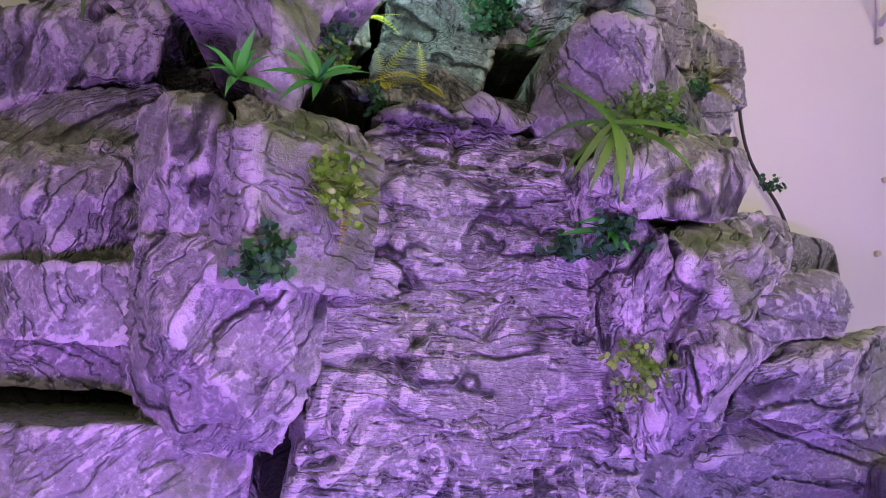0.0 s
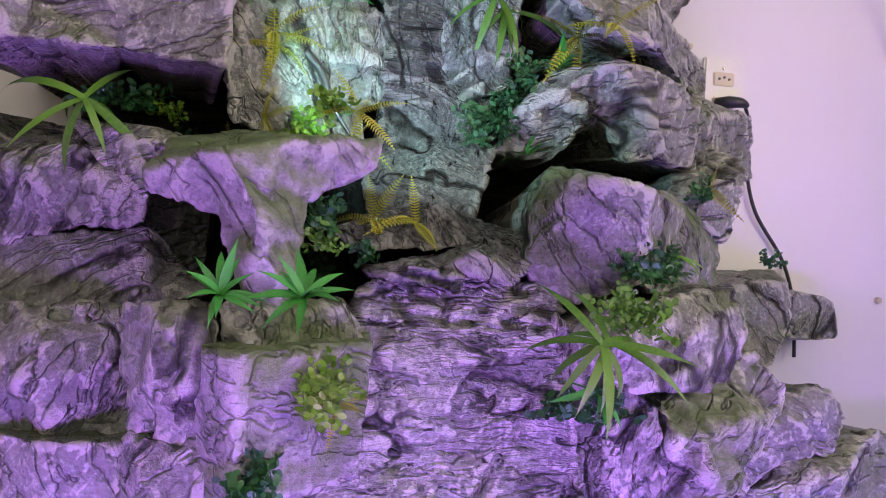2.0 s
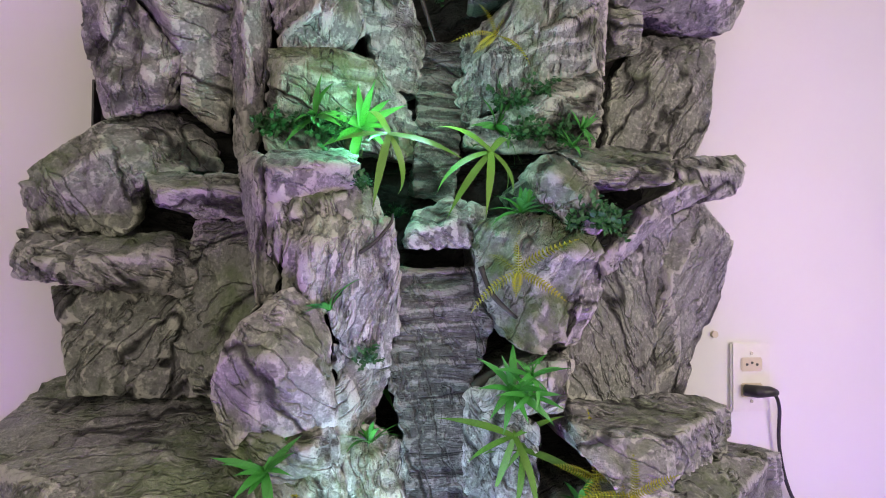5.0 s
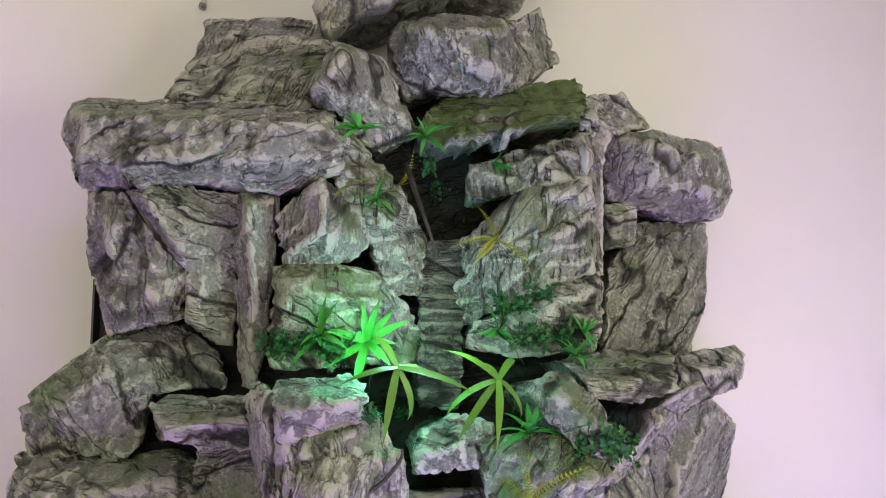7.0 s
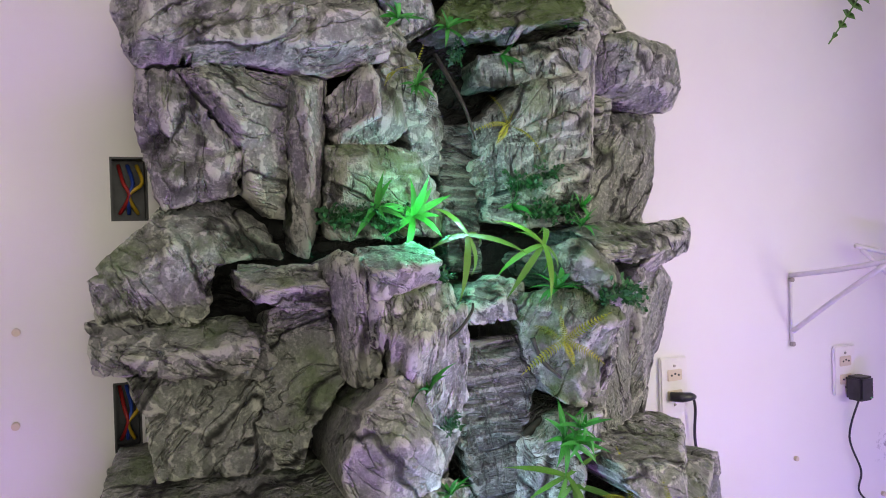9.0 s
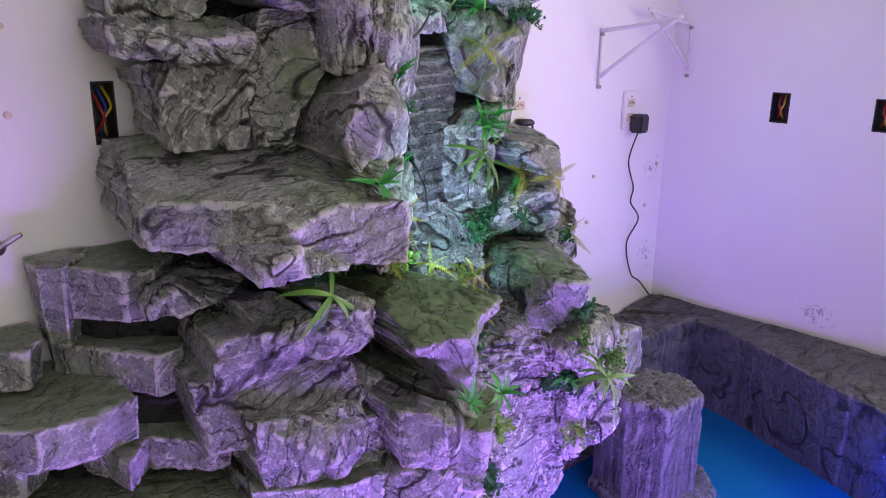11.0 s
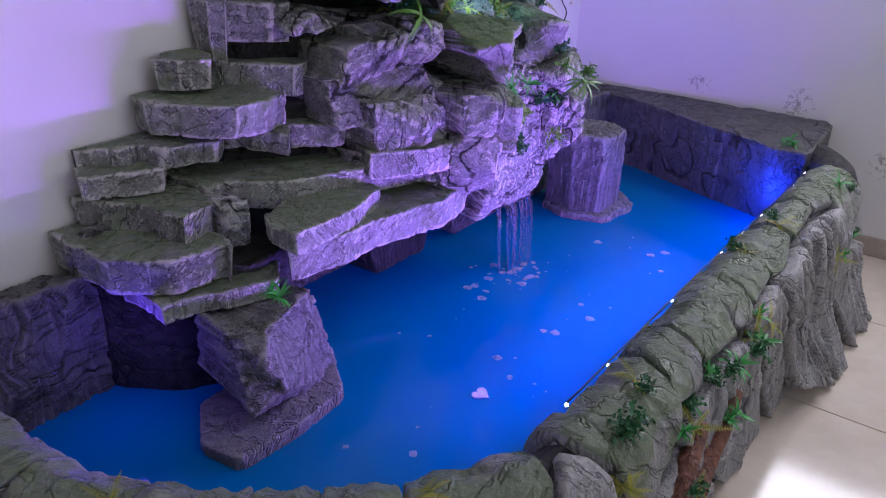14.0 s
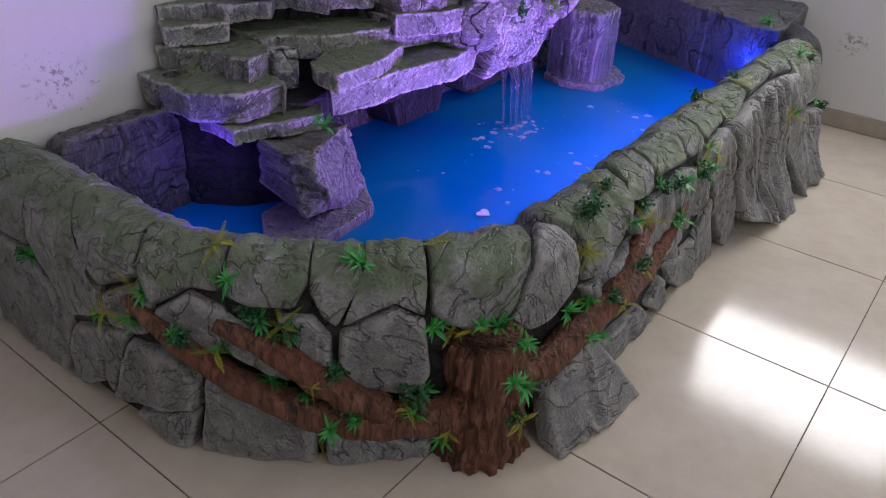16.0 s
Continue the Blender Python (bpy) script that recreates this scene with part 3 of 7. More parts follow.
# cores that close the gaps between the rocks, coloured near black for the shade there
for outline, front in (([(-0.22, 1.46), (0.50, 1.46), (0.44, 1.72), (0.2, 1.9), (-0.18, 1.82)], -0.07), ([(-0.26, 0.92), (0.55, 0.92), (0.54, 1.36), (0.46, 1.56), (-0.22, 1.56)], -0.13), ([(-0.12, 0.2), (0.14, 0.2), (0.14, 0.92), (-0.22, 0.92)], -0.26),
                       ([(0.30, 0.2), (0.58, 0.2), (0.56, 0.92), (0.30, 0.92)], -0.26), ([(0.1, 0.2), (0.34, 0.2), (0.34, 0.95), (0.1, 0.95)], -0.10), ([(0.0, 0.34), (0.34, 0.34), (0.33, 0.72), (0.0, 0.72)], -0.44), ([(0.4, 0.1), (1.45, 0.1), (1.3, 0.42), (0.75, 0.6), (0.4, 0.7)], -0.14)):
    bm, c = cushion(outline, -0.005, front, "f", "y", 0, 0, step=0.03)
    part("core", bm, SHADE_JOINT_ROCK, fall, "rock mass coloured dark for the shade between the rocks", True, c)
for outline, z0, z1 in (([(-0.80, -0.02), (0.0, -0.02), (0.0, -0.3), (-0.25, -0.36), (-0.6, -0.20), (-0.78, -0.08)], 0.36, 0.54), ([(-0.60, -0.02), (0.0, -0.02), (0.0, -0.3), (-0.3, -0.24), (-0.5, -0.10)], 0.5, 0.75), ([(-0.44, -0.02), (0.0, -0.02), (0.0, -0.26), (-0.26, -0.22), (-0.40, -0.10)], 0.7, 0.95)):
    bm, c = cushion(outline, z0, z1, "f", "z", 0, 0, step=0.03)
    part("core", bm, SHADE_JOINT_ROCK, fall, "rock mass coloured dark for the shade between the rocks", True, c)

# rocks of the waterfall: corners of the outline, corners within the face, ridges between them, place of the back
crag("boulder", [(-0.115, -0.556, 0.784), (-0.086, -0.602, 0.789), (-0.045, -0.598, 0.791), (-0.037, -0.610, 0.775), (-0.033, -0.601, 0.732), (-0.034, -0.591, 0.688), (-0.066, -0.594, 0.677), (-0.103, -0.554, 0.681), (-0.114, -0.546, 0.737)], [(-0.080, -0.625, 0.774), (-0.080, -0.623, 0.742), (-0.097, -0.586, 0.714), (-0.047, -0.623, 0.765), (-0.066, -0.622, 0.713), (-0.040, -0.611, 0.708)], [(1, 9), (9, 10), (10, 11), (10, 13), (12, 13)], -0.24, "c", tilt=10)
crag("boulder", [(-0.038, -0.602, 0.785), (-0.027, -0.579, 0.798), (0.069, -0.553, 0.790), (0.084, -0.551, 0.752), (0.047, -0.573, 0.715), (0.041, -0.574, 0.696), (-0.032, -0.591, 0.687), (-0.029, -0.595, 0.720)], [(-0.011, -0.617, 0.758), (0.012, -0.612, 0.734), (0.021, -0.592, 0.774), (-0.023, -0.593, 0.735), (0.023, -0.596, 0.706)], [(8, 9), (9, 12), (1, 8)], -0.24, "c", moss=0.4, tilt=10)
crag("boulder", [(-0.102, -0.564, 0.681), (-0.065, -0.599, 0.677), (-0.034, -0.596, 0.686), (-0.002, -0.595, 0.680), (0.018, -0.600, 0.676), (0.045, -0.574, 0.699), (0.046, -0.557, 0.641), (0.043, -0.549, 0.579), (0.018, -0.539, 0.516), (0.009, -0.527, 0.504), (-0.086, -0.495, 0.499), (-0.105, -0.491, 0.528), (-0.121, -0.494, 0.586), (-0.117, -0.526, 0.644)], [(-0.092, -0.589, 0.657), (-0.074, -0.620, 0.606), (-0.034, -0.605, 0.563), (-0.040, -0.617, 0.662), (0.013, -0.612, 0.637), (-0.005, -0.578, 0.555), (-0.006, -0.599, 0.602), (0.022, -0.580, 0.584)], [(0, 14), (14, 15), (15, 16), (16, 19), (17, 20), (20, 19), (18, 21)], -0.24, "c", moss=0.25, tilt=10)
crag("cascade", [(0.083, -0.504, 0.789), (0.120, -0.486, 0.817), (0.184, -0.485, 0.809), (0.284, -0.496, 0.810), (0.274, -0.525, 0.757), (0.287, -0.521, 0.692), (0.302, -0.524, 0.611), (0.332, -0.523, 0.537), (0.344, -0.517, 0.462), (0.359, -0.488, 0.396), (0.032, -0.506, 0.410), (0.028, -0.534, 0.469), (0.038, -0.547, 0.527), (0.042, -0.546, 0.579), (0.047, -0.542, 0.642), (0.051, -0.523, 0.714)], [(0.141, -0.504, 0.783), (0.205, -0.521, 0.744), (0.108, -0.532, 0.683), (0.198, -0.516, 0.671), (0.132, -0.510, 0.647), (0.144, -0.522, 0.611), (0.191, -0.529, 0.607), (0.162, -0.540, 0.582), (0.072, -0.544, 0.555), (0.220, -0.529, 0.526), (0.114, -0.541, 0.517), (0.279, -0.520, 0.515), (0.052, -0.544, 0.480), (0.167, -0.538, 0.478), (0.205, -0.506, 0.716), (0.127, -0.527, 0.729)], [], -0.24, "k")
crag("boulder", [(0.272, -0.529, 0.779), (0.289, -0.564, 0.754), (0.349, -0.589, 0.703), (0.355, -0.580, 0.614), (0.357, -0.557, 0.552), (0.358, -0.537, 0.505), (0.343, -0.517, 0.507), (0.330, -0.514, 0.541), (0.305, -0.516, 0.611), (0.288, -0.516, 0.693)], [(0.317, -0.568, 0.674), (0.313, -0.554, 0.633), (0.330, -0.556, 0.587), (0.304, -0.536, 0.665)], [], -0.24, "v", moss=0.3)
crag("boulder", [(0.279, -0.567, 0.771), (0.316, -0.577, 0.795), (0.447, -0.539, 0.819), (0.443, -0.565, 0.775), (0.434, -0.568, 0.739), (0.390, -0.589, 0.724), (0.317, -0.588, 0.721), (0.285, -0.567, 0.748)], [(0.313, -0.601, 0.762), (0.407, -0.590, 0.778), (0.348, -0.602, 0.739)], [(8, 9)], -0.24, "d", tilt=10)
crag("boulder", [(0.352, -0.581, 0.712), (0.419, -0.522, 0.736), (0.498, -0.507, 0.751), (0.523, -0.521, 0.718), (0.520, -0.524, 0.687), (0.440, -0.586, 0.658), (0.438, -0.590, 0.630), (0.386, -0.604, 0.626), (0.361, -0.590, 0.612), (0.353, -0.580, 0.612)], [(0.343, -0.611, 0.685), (0.378, -0.617, 0.687), (0.428, -0.606, 0.703), (0.383, -0.625, 0.655), (0.360, -0.597, 0.645)], [(10, 11), (11, 12), (11, 13)], -0.24, "c", moss=0.5, tilt=25)
crag("boulder", [(0.362, -0.584, 0.609), (0.382, -0.610, 0.630), (0.429, -0.603, 0.618), (0.441, -0.588, 0.597), (0.417, -0.576, 0.565), (0.420, -0.554, 0.533), (0.363, -0.537, 0.508), (0.347, -0.554, 0.541), (0.349, -0.574, 0.583)], [(0.369, -0.625, 0.597), (0.376, -0.594, 0.556), (0.407, -0.615, 0.604)], [(9, 10), (9, 11)], -0.24, "c", tilt=10)
crag("block", [(0.571, -0.450, 0.696), (0.652, -0.434, 0.700), (0.687, -0.418, 0.660), (0.652, -0.438, 0.625), (0.568, -0.462, 0.616), (0.522, -0.465, 0.590), (0.514, -0.482, 0.670)], [(0.554, -0.482, 0.668), (0.622, -0.461, 0.672), (0.555, -0.479, 0.632)], [(7, 8)], -0.04, "c", tilt=10)
crag("boulder", [(0.579, -0.434, 0.616), (0.749, -0.395, 0.633), (0.853, -0.376, 0.613), (0.825, -0.400, 0.515), (0.681, -0.432, 0.508), (0.578, -0.448, 0.528), (0.501, -0.442, 0.527), (0.520, -0.454, 0.584)], [(0.571, -0.476, 0.592), (0.640, -0.477, 0.610), (0.629, -0.475, 0.560), (0.596, -0.462, 0.546)], [(8, 10)], -0.04, "c", tilt=15)
crag("boulder", [(0.404, -0.384, 0.483), (0.546, -0.377, 0.523), (0.653, -0.371, 0.523), (0.871, -0.355, 0.506), (0.932, -0.289, 0.315), (0.439, -0.317, 0.338)], [(0.535, -0.406, 0.487), (0.665, -0.395, 0.509), (0.642, -0.363, 0.446), (0.722, -0.384, 0.450), (0.464, -0.378, 0.450)], [(6, 7)], -0.04, "f")
crag("boulder", [(-0.329, -0.249, 0.463), (-0.217, -0.284, 0.466), (-0.105, -0.340, 0.475), (0.022, -0.398, 0.484), (0.053, -0.371, 0.365), (-0.338, -0.186, 0.321)], [(-0.153, -0.305, 0.439), (-0.032, -0.372, 0.451), (-0.243, -0.260, 0.431)], [], -0.04, "f")
crag("boulder", [(-0.348, -0.218, 0.550), (-0.257, -0.240, 0.534), (-0.150, -0.282, 0.534), (-0.120, -0.284, 0.460), (-0.340, -0.212, 0.441)], [(-0.254, -0.240, 0.496), (-0.195, -0.268, 0.507), (-0.217, -0.235, 0.471)], [], -0.01, "f")
crag("boulder", [(-0.298, -0.418, 0.773), (-0.222, -0.446, 0.773), (-0.186, -0.455, 0.770), (-0.129, -0.465, 0.771), (-0.119, -0.477, 0.687), (-0.129, -0.449, 0.644), (-0.166, -0.428, 0.636), (-0.189, -0.459, 0.650), (-0.282, -0.429, 0.644)], [(-0.204, -0.511, 0.712), (-0.160, -0.512, 0.717), (-0.140, -0.500, 0.731), (-0.202, -0.490, 0.753), (-0.166, -0.460, 0.650), (-0.184, -0.497, 0.671)], [(9, 10), (10, 11), (10, 13), (12, 9)], -0.04, "c", tilt=10)
crag("boulder", [(-0.289, -0.411, 0.644), (-0.202, -0.444, 0.645), (-0.169, -0.437, 0.631), (-0.143, -0.406, 0.615), (-0.193, -0.395, 0.567), (-0.229, -0.386, 0.549), (-0.296, -0.364, 0.551)], [(-0.198, -0.473, 0.626), (-0.175, -0.455, 0.607), (-0.216, -0.427, 0.586)], [(7, 8)], -0.04, "c", moss=0.2, tilt=10)
crag("boulder", [(-0.319, -0.369, 0.893), (-0.268, -0.410, 0.913), (-0.265, -0.338, 0.936), (-0.206, -0.338, 0.941), (-0.173, -0.430, 0.921), (-0.114, -0.473, 0.878), (-0.122, -0.449, 0.852), (-0.207, -0.408, 0.837), (-0.324, -0.356, 0.802)], [(-0.256, -0.423, 0.910), (-0.190, -0.435, 0.926), (-0.217, -0.446, 0.897), (-0.142, -0.468, 0.880)], [(9, 10), (10, 12)], -0.04, "c", tilt=30)
crag("boulder", [(-0.187, -0.424, 0.948), (-0.177, -0.340, 0.951), (-0.122, -0.340, 0.953), (-0.090, -0.451, 0.931), (-0.102, -0.475, 0.895), (-0.115, -0.483, 0.879), (-0.170, -0.443, 0.913)], [(-0.153, -0.452, 0.941), (-0.124, -0.480, 0.930), (-0.109, -0.461, 0.935)], [(7, 8)], -0.04, "c", tilt=30)
crag("mossy_rock", [(-0.099, -0.571, 0.893), (-0.083, -0.480, 0.930), (-0.043, -0.443, 0.944), (0.072, -0.472, 0.939), (0.083, -0.572, 0.927), (0.080, -0.569, 0.908), (0.046, -0.565, 0.886), (0.025, -0.573, 0.869), (0.022, -0.579, 0.838), (0.011, -0.582, 0.788), (-0.018, -0.582, 0.789), (-0.034, -0.578, 0.834), (-0.055, -0.577, 0.861), (-0.097, -0.564, 0.877)], [(-0.089, -0.583, 0.901), (-0.039, -0.621, 0.906), (-0.001, -0.602, 0.919), (0.039, -0.587, 0.928), (-0.015, -0.620, 0.866)], [(14, 15), (15, 16), (16, 17), (17, 4), (15, 18)], -0.24, "c", moss=0.45, tilt=35, material=MOSSROCK)
crag("block", [(0.338, -0.282, 1.159), (0.521, -0.212, 1.146), (0.601, -0.203, 1.131), (0.594, -0.216, 1.067), (0.414, -0.417, 1.086), (0.389, -0.455, 1.074), (0.331, -0.461, 1.087), (0.294, -0.440, 1.128), (0.296, -0.413, 1.153)], [(0.401, -0.432, 1.138), (0.311, -0.434, 1.149), (0.498, -0.318, 1.133)], [(10, 9), (9, 11), (11, 2)], -0.01, "c", moss=0.2, tilt=30)
crag("ledge_rock", [(0.247, -0.351, 0.958), (0.265, -0.384, 1.001), (0.305, -0.389, 1.048), (0.355, -0.345, 1.070), (0.398, -0.328, 1.080), (0.477, -0.292, 1.077), (0.670, -0.214, 1.060), (0.679, -0.215, 0.969), (0.599, -0.265, 0.959), (0.448, -0.390, 0.959), (0.399, -0.389, 0.955), (0.365, -0.394, 0.999), (0.351, -0.365, 0.994), (0.324, -0.351, 0.953), (0.282, -0.350, 0.952)], [(0.344, -0.444, 1.018), (0.356, -0.449, 1.055), (0.410, -0.433, 0.995), (0.435, -0.411, 1.057), (0.541, -0.325, 1.033), (0.280, -0.392, 0.989), (0.303, -0.415, 1.023)], [(21, 16), (16, 18), (18, 19)], -0.01, "c", moss=0.35, tilt=20)
crag("boulder", [(0.253, -0.494, 0.877), (0.272, -0.470, 0.913), (0.298, -0.424, 0.934), (0.352, -0.387, 0.939), (0.446, -0.386, 0.921), (0.542, -0.355, 0.887), (0.536, -0.369, 0.853), (0.518, -0.384, 0.763), (0.408, -0.485, 0.799), (0.352, -0.532, 0.816), (0.318, -0.530, 0.805), (0.280, -0.492, 0.793), (0.249, -0.487, 0.830)], [(0.266, -0.531, 0.919), (0.287, -0.587, 0.914), (0.336, -0.581, 0.907), (0.339, -0.568, 0.874), (0.267, -0.534, 0.871), (0.425, -0.479, 0.894), (0.308, -0.536, 0.843)], [(13, 14), (14, 15), (15, 18)], -0.14, "c", moss=0.5, tilt=25)
crag("boulder", [(0.503, -0.325, 0.953), (0.584, -0.285, 0.991), (0.592, -0.337, 0.963), (0.580, -0.352, 0.935), (0.552, -0.353, 0.869), (0.529, -0.363, 0.879), (0.464, -0.366, 0.915)], [(0.555, -0.367, 0.953), (0.516, -0.378, 0.932)], [(7, 8)], -0.04, "c", tilt=20)
crag("cascade", [(0.120, -0.321, 1.023), (0.149, -0.314, 1.042), (0.207, -0.332, 1.041), (0.241, -0.353, 1.021), (0.242, -0.370, 0.967), (0.224, -0.396, 0.912), (0.209, -0.414, 0.869), (0.151, -0.416, 0.882), (0.108, -0.394, 0.865), (0.099, -0.363, 0.912), (0.116, -0.323, 0.966)], [(0.173, -0.336, 1.022), (0.139, -0.335, 0.948), (0.215, -0.366, 0.966), (0.161, -0.387, 0.917), (0.185, -0.349, 0.983)], [], -0.01, "d", material=WETROCK)
crag("wet_stone", [(0.060, -0.470, 0.854), (0.093, -0.423, 0.870), (0.152, -0.407, 0.890), (0.207, -0.415, 0.875), (0.279, -0.443, 0.859), (0.257, -0.477, 0.824), (0.195, -0.469, 0.844), (0.143, -0.468, 0.841), (0.079, -0.487, 0.836)], [(0.162, -0.451, 0.889), (0.132, -0.461, 0.859), (0.214, -0.466, 0.854)], [], -0.04, "f", tilt=20, material=WETROCK)
crag("wet_stone", [(0.138, -0.486, 0.827), (0.193, -0.479, 0.847), (0.217, -0.489, 0.840), (0.249, -0.497, 0.830), (0.228, -0.515, 0.813), (0.183, -0.525, 0.818), (0.157, -0.516, 0.823)], [(0.182, -0.524, 0.842), (0.209, -0.527, 0.829)], [(7, 8)], -0.14, "c", tilt=10, material=WETROCK)
crag("wet_stone", [(0.087, -0.494, 0.817), (0.136, -0.507, 0.834), (0.176, -0.525, 0.815), (0.175, -0.533, 0.801), (0.133, -0.533, 0.806), (0.102, -0.524, 0.814)], [(0.130, -0.542, 0.830)], [], -0.14, "c", tilt=10, material=WETROCK)
crag("boulder", [(-0.058, -0.403, 1.098), (-0.021, -0.390, 1.104), (-0.010, -0.369, 1.135), (0.013, -0.382, 1.172), (0.029, -0.382, 1.173), (0.040, -0.361, 1.099), (0.060, -0.341, 0.999), (0.058, -0.358, 0.946), (0.006, -0.385, 0.946), (-0.045, -0.416, 0.966), (-0.053, -0.451, 1.008)], [(-0.013, -0.413, 1.054), (0.017, -0.401, 0.996), (0.017, -0.399, 1.102), (-0.035, -0.429, 1.069)], [(13, 12)], -0.01, "c", moss=0.5, tilt=5)
crag("boulder", [(0.041, -0.332, 1.136), (0.079, -0.319, 1.139), (0.121, -0.311, 1.107), (0.124, -0.317, 1.032), (0.117, -0.319, 1.011), (0.095, -0.309, 1.004), (0.099, -0.313, 0.955), (0.064, -0.331, 0.953), (0.049, -0.342, 1.056)], [(0.085, -0.343, 1.058), (0.078, -0.343, 1.102)], [(9, 10)], -0.01, "c", moss=0.35, tilt=5)
crag("boulder", [(-0.095, -0.402, 1.195), (-0.089, -0.415, 1.233), (-0.072, -0.408, 1.262), (-0.021, -0.396, 1.299), (0.010, -0.385, 1.291), (0.024, -0.387, 1.247), (0.032, -0.388, 1.156), (-0.024, -0.407, 1.149), (-0.059, -0.408, 1.156), (-0.074, -0.400, 1.128), (-0.087, -0.398, 1.147)], [(-0.040, -0.444, 1.230), (0.011, -0.428, 1.224), (-0.052, -0.422, 1.168), (-0.023, -0.409, 1.288)], [(14, 12), (12, 6)], -0.01, "f", moss=0.1, tilt=5)
crag("block", [(-0.082, -0.399, 1.110), (-0.064, -0.403, 1.153), (0.031, -0.389, 1.158), (0.039, -0.371, 1.069), (0.033, -0.366, 1.019), (-0.035, -0.386, 1.029), (-0.071, -0.395, 1.070)], [(0.003, -0.420, 1.133), (-0.040, -0.414, 1.115)], [], -0.01, "c", moss=0.4)
crag("panel", [(-0.170, -0.219, 1.239), (-0.152, -0.228, 1.305), (-0.141, -0.237, 1.380), (-0.073, -0.263, 1.385), (-0.056, -0.287, 1.283), (-0.095, -0.284, 1.235), (-0.109, -0.266, 1.169), (-0.134, -0.248, 1.166)], [(-0.128, -0.242, 1.263), (-0.101, -0.255, 1.320), (-0.144, -0.247, 1.201)], [], -0.01, "f")
crag("slab", [(-0.364, -0.208, 1.330), (-0.369, -0.165, 1.372), (-0.175, -0.177, 1.369), (-0.144, -0.201, 1.350), (-0.138, -0.241, 1.311), (-0.154, -0.231, 1.288), (-0.253, -0.224, 1.294), (-0.324, -0.217, 1.301), (-0.359, -0.206, 1.309)], [(-0.304, -0.254, 1.329), (-0.167, -0.262, 1.344), (-0.313, -0.239, 1.307), (-0.168, -0.245, 1.300), (-0.339, -0.225, 1.339)], [(0, 9), (9, 10), (11, 12)], -0.01, "c", tilt=20)
crag("boulder", [(-0.324, -0.192, 1.298), (-0.246, -0.199, 1.302), (-0.147, -0.215, 1.296), (-0.156, -0.228, 1.234), (-0.133, -0.239, 1.161), (-0.293, -0.215, 1.164), (-0.304, -0.208, 1.241)], [(-0.291, -0.216, 1.262), (-0.239, -0.223, 1.220), (-0.161, -0.239, 1.249), (-0.230, -0.209, 1.262), (-0.209, -0.232, 1.179)], [(7, 8)], -0.01, "c", moss=0.2)
crag("boulder", [(-0.364, -0.185, 1.430), (-0.327, -0.178, 1.470), (-0.288, -0.163, 1.508), (-0.260, -0.131, 1.534), (-0.194, -0.126, 1.540), (-0.135, -0.159, 1.498), (-0.118, -0.198, 1.450), (-0.206, -0.199, 1.445), (-0.218, -0.204, 1.383), (-0.236, -0.204, 1.369), (-0.351, -0.168, 1.373)], [(-0.268, -0.206, 1.475), (-0.314, -0.208, 1.425), (-0.224, -0.212, 1.448), (-0.186, -0.168, 1.501), (-0.298, -0.197, 1.455)], [(12, 11), (11, 14), (11, 13)], -0.01, "c", moss=0.25, tilt=10)
crag("slab", [(-0.194, -0.276, 1.433), (-0.181, -0.233, 1.445), (-0.083, -0.257, 1.441), (-0.076, -0.290, 1.381), (-0.129, -0.299, 1.380), (-0.176, -0.296, 1.389)], [(-0.171, -0.325, 1.411), (-0.162, -0.326, 1.415), (-0.080, -0.310, 1.417), (-0.159, -0.314, 1.388)], [(6, 7), (7, 8), (6, 9)], -0.01, "c", tilt=25)
crag("post", [(-0.078, -0.330, 1.444), (-0.067, -0.321, 1.457), (-0.049, -0.358, 1.445), (-0.042, -0.347, 1.285), (-0.054, -0.329, 1.285), (-0.070, -0.321, 1.373)], [(-0.055, -0.383, 1.430), (-0.049, -0.370, 1.339)], [(6, 7)], -0.01, "v", tilt=5)
crag("block", [(-0.052, -0.367, 1.441), (-0.045, -0.321, 1.462), (0.049, -0.311, 1.468), (0.054, -0.366, 1.443), (0.049, -0.364, 1.414), (-0.029, -0.373, 1.396), (-0.045, -0.374, 1.398)], [(-0.034, -0.395, 1.434), (0.035, -0.387, 1.440), (-0.028, -0.386, 1.407)], [(7, 8)], -0.01, "c", moss=0.1, tilt=15)
crag("boulder", [(-0.046, -0.365, 1.405), (0.053, -0.360, 1.419), (0.074, -0.346, 1.421), (0.096, -0.347, 1.373), (0.059, -0.371, 1.369), (0.009, -0.381, 1.371), (-0.028, -0.380, 1.355), (-0.033, -0.367, 1.299), (-0.045, -0.357, 1.292)], [(0.033, -0.388, 1.401), (-0.028, -0.384, 1.382)], [], -0.01, "c", moss=0.5)
crag("post", [(-0.029, -0.380, 1.355), (0.008, -0.386, 1.378), (0.095, -0.353, 1.379), (0.104, -0.339, 1.308), (0.098, -0.332, 1.212), (0.069, -0.341, 1.213), (0.035, -0.352, 1.234), (0.027, -0.374, 1.271), (0.004, -0.390, 1.287), (-0.022, -0.386, 1.297)], [(0.059, -0.373, 1.321), (0.009, -0.415, 1.345), (0.047, -0.369, 1.271), (0.033, -0.394, 1.358)], [], -0.01, "v", moss=0.25)
crag("boulder", [(0.029, -0.353, 1.239), (0.062, -0.342, 1.218), (0.099, -0.322, 1.202), (0.084, -0.313, 1.158), (0.081, -0.319, 1.117), (0.038, -0.342, 1.110)], [(0.056, -0.353, 1.179)], [], -0.01, "c", moss=0.4)
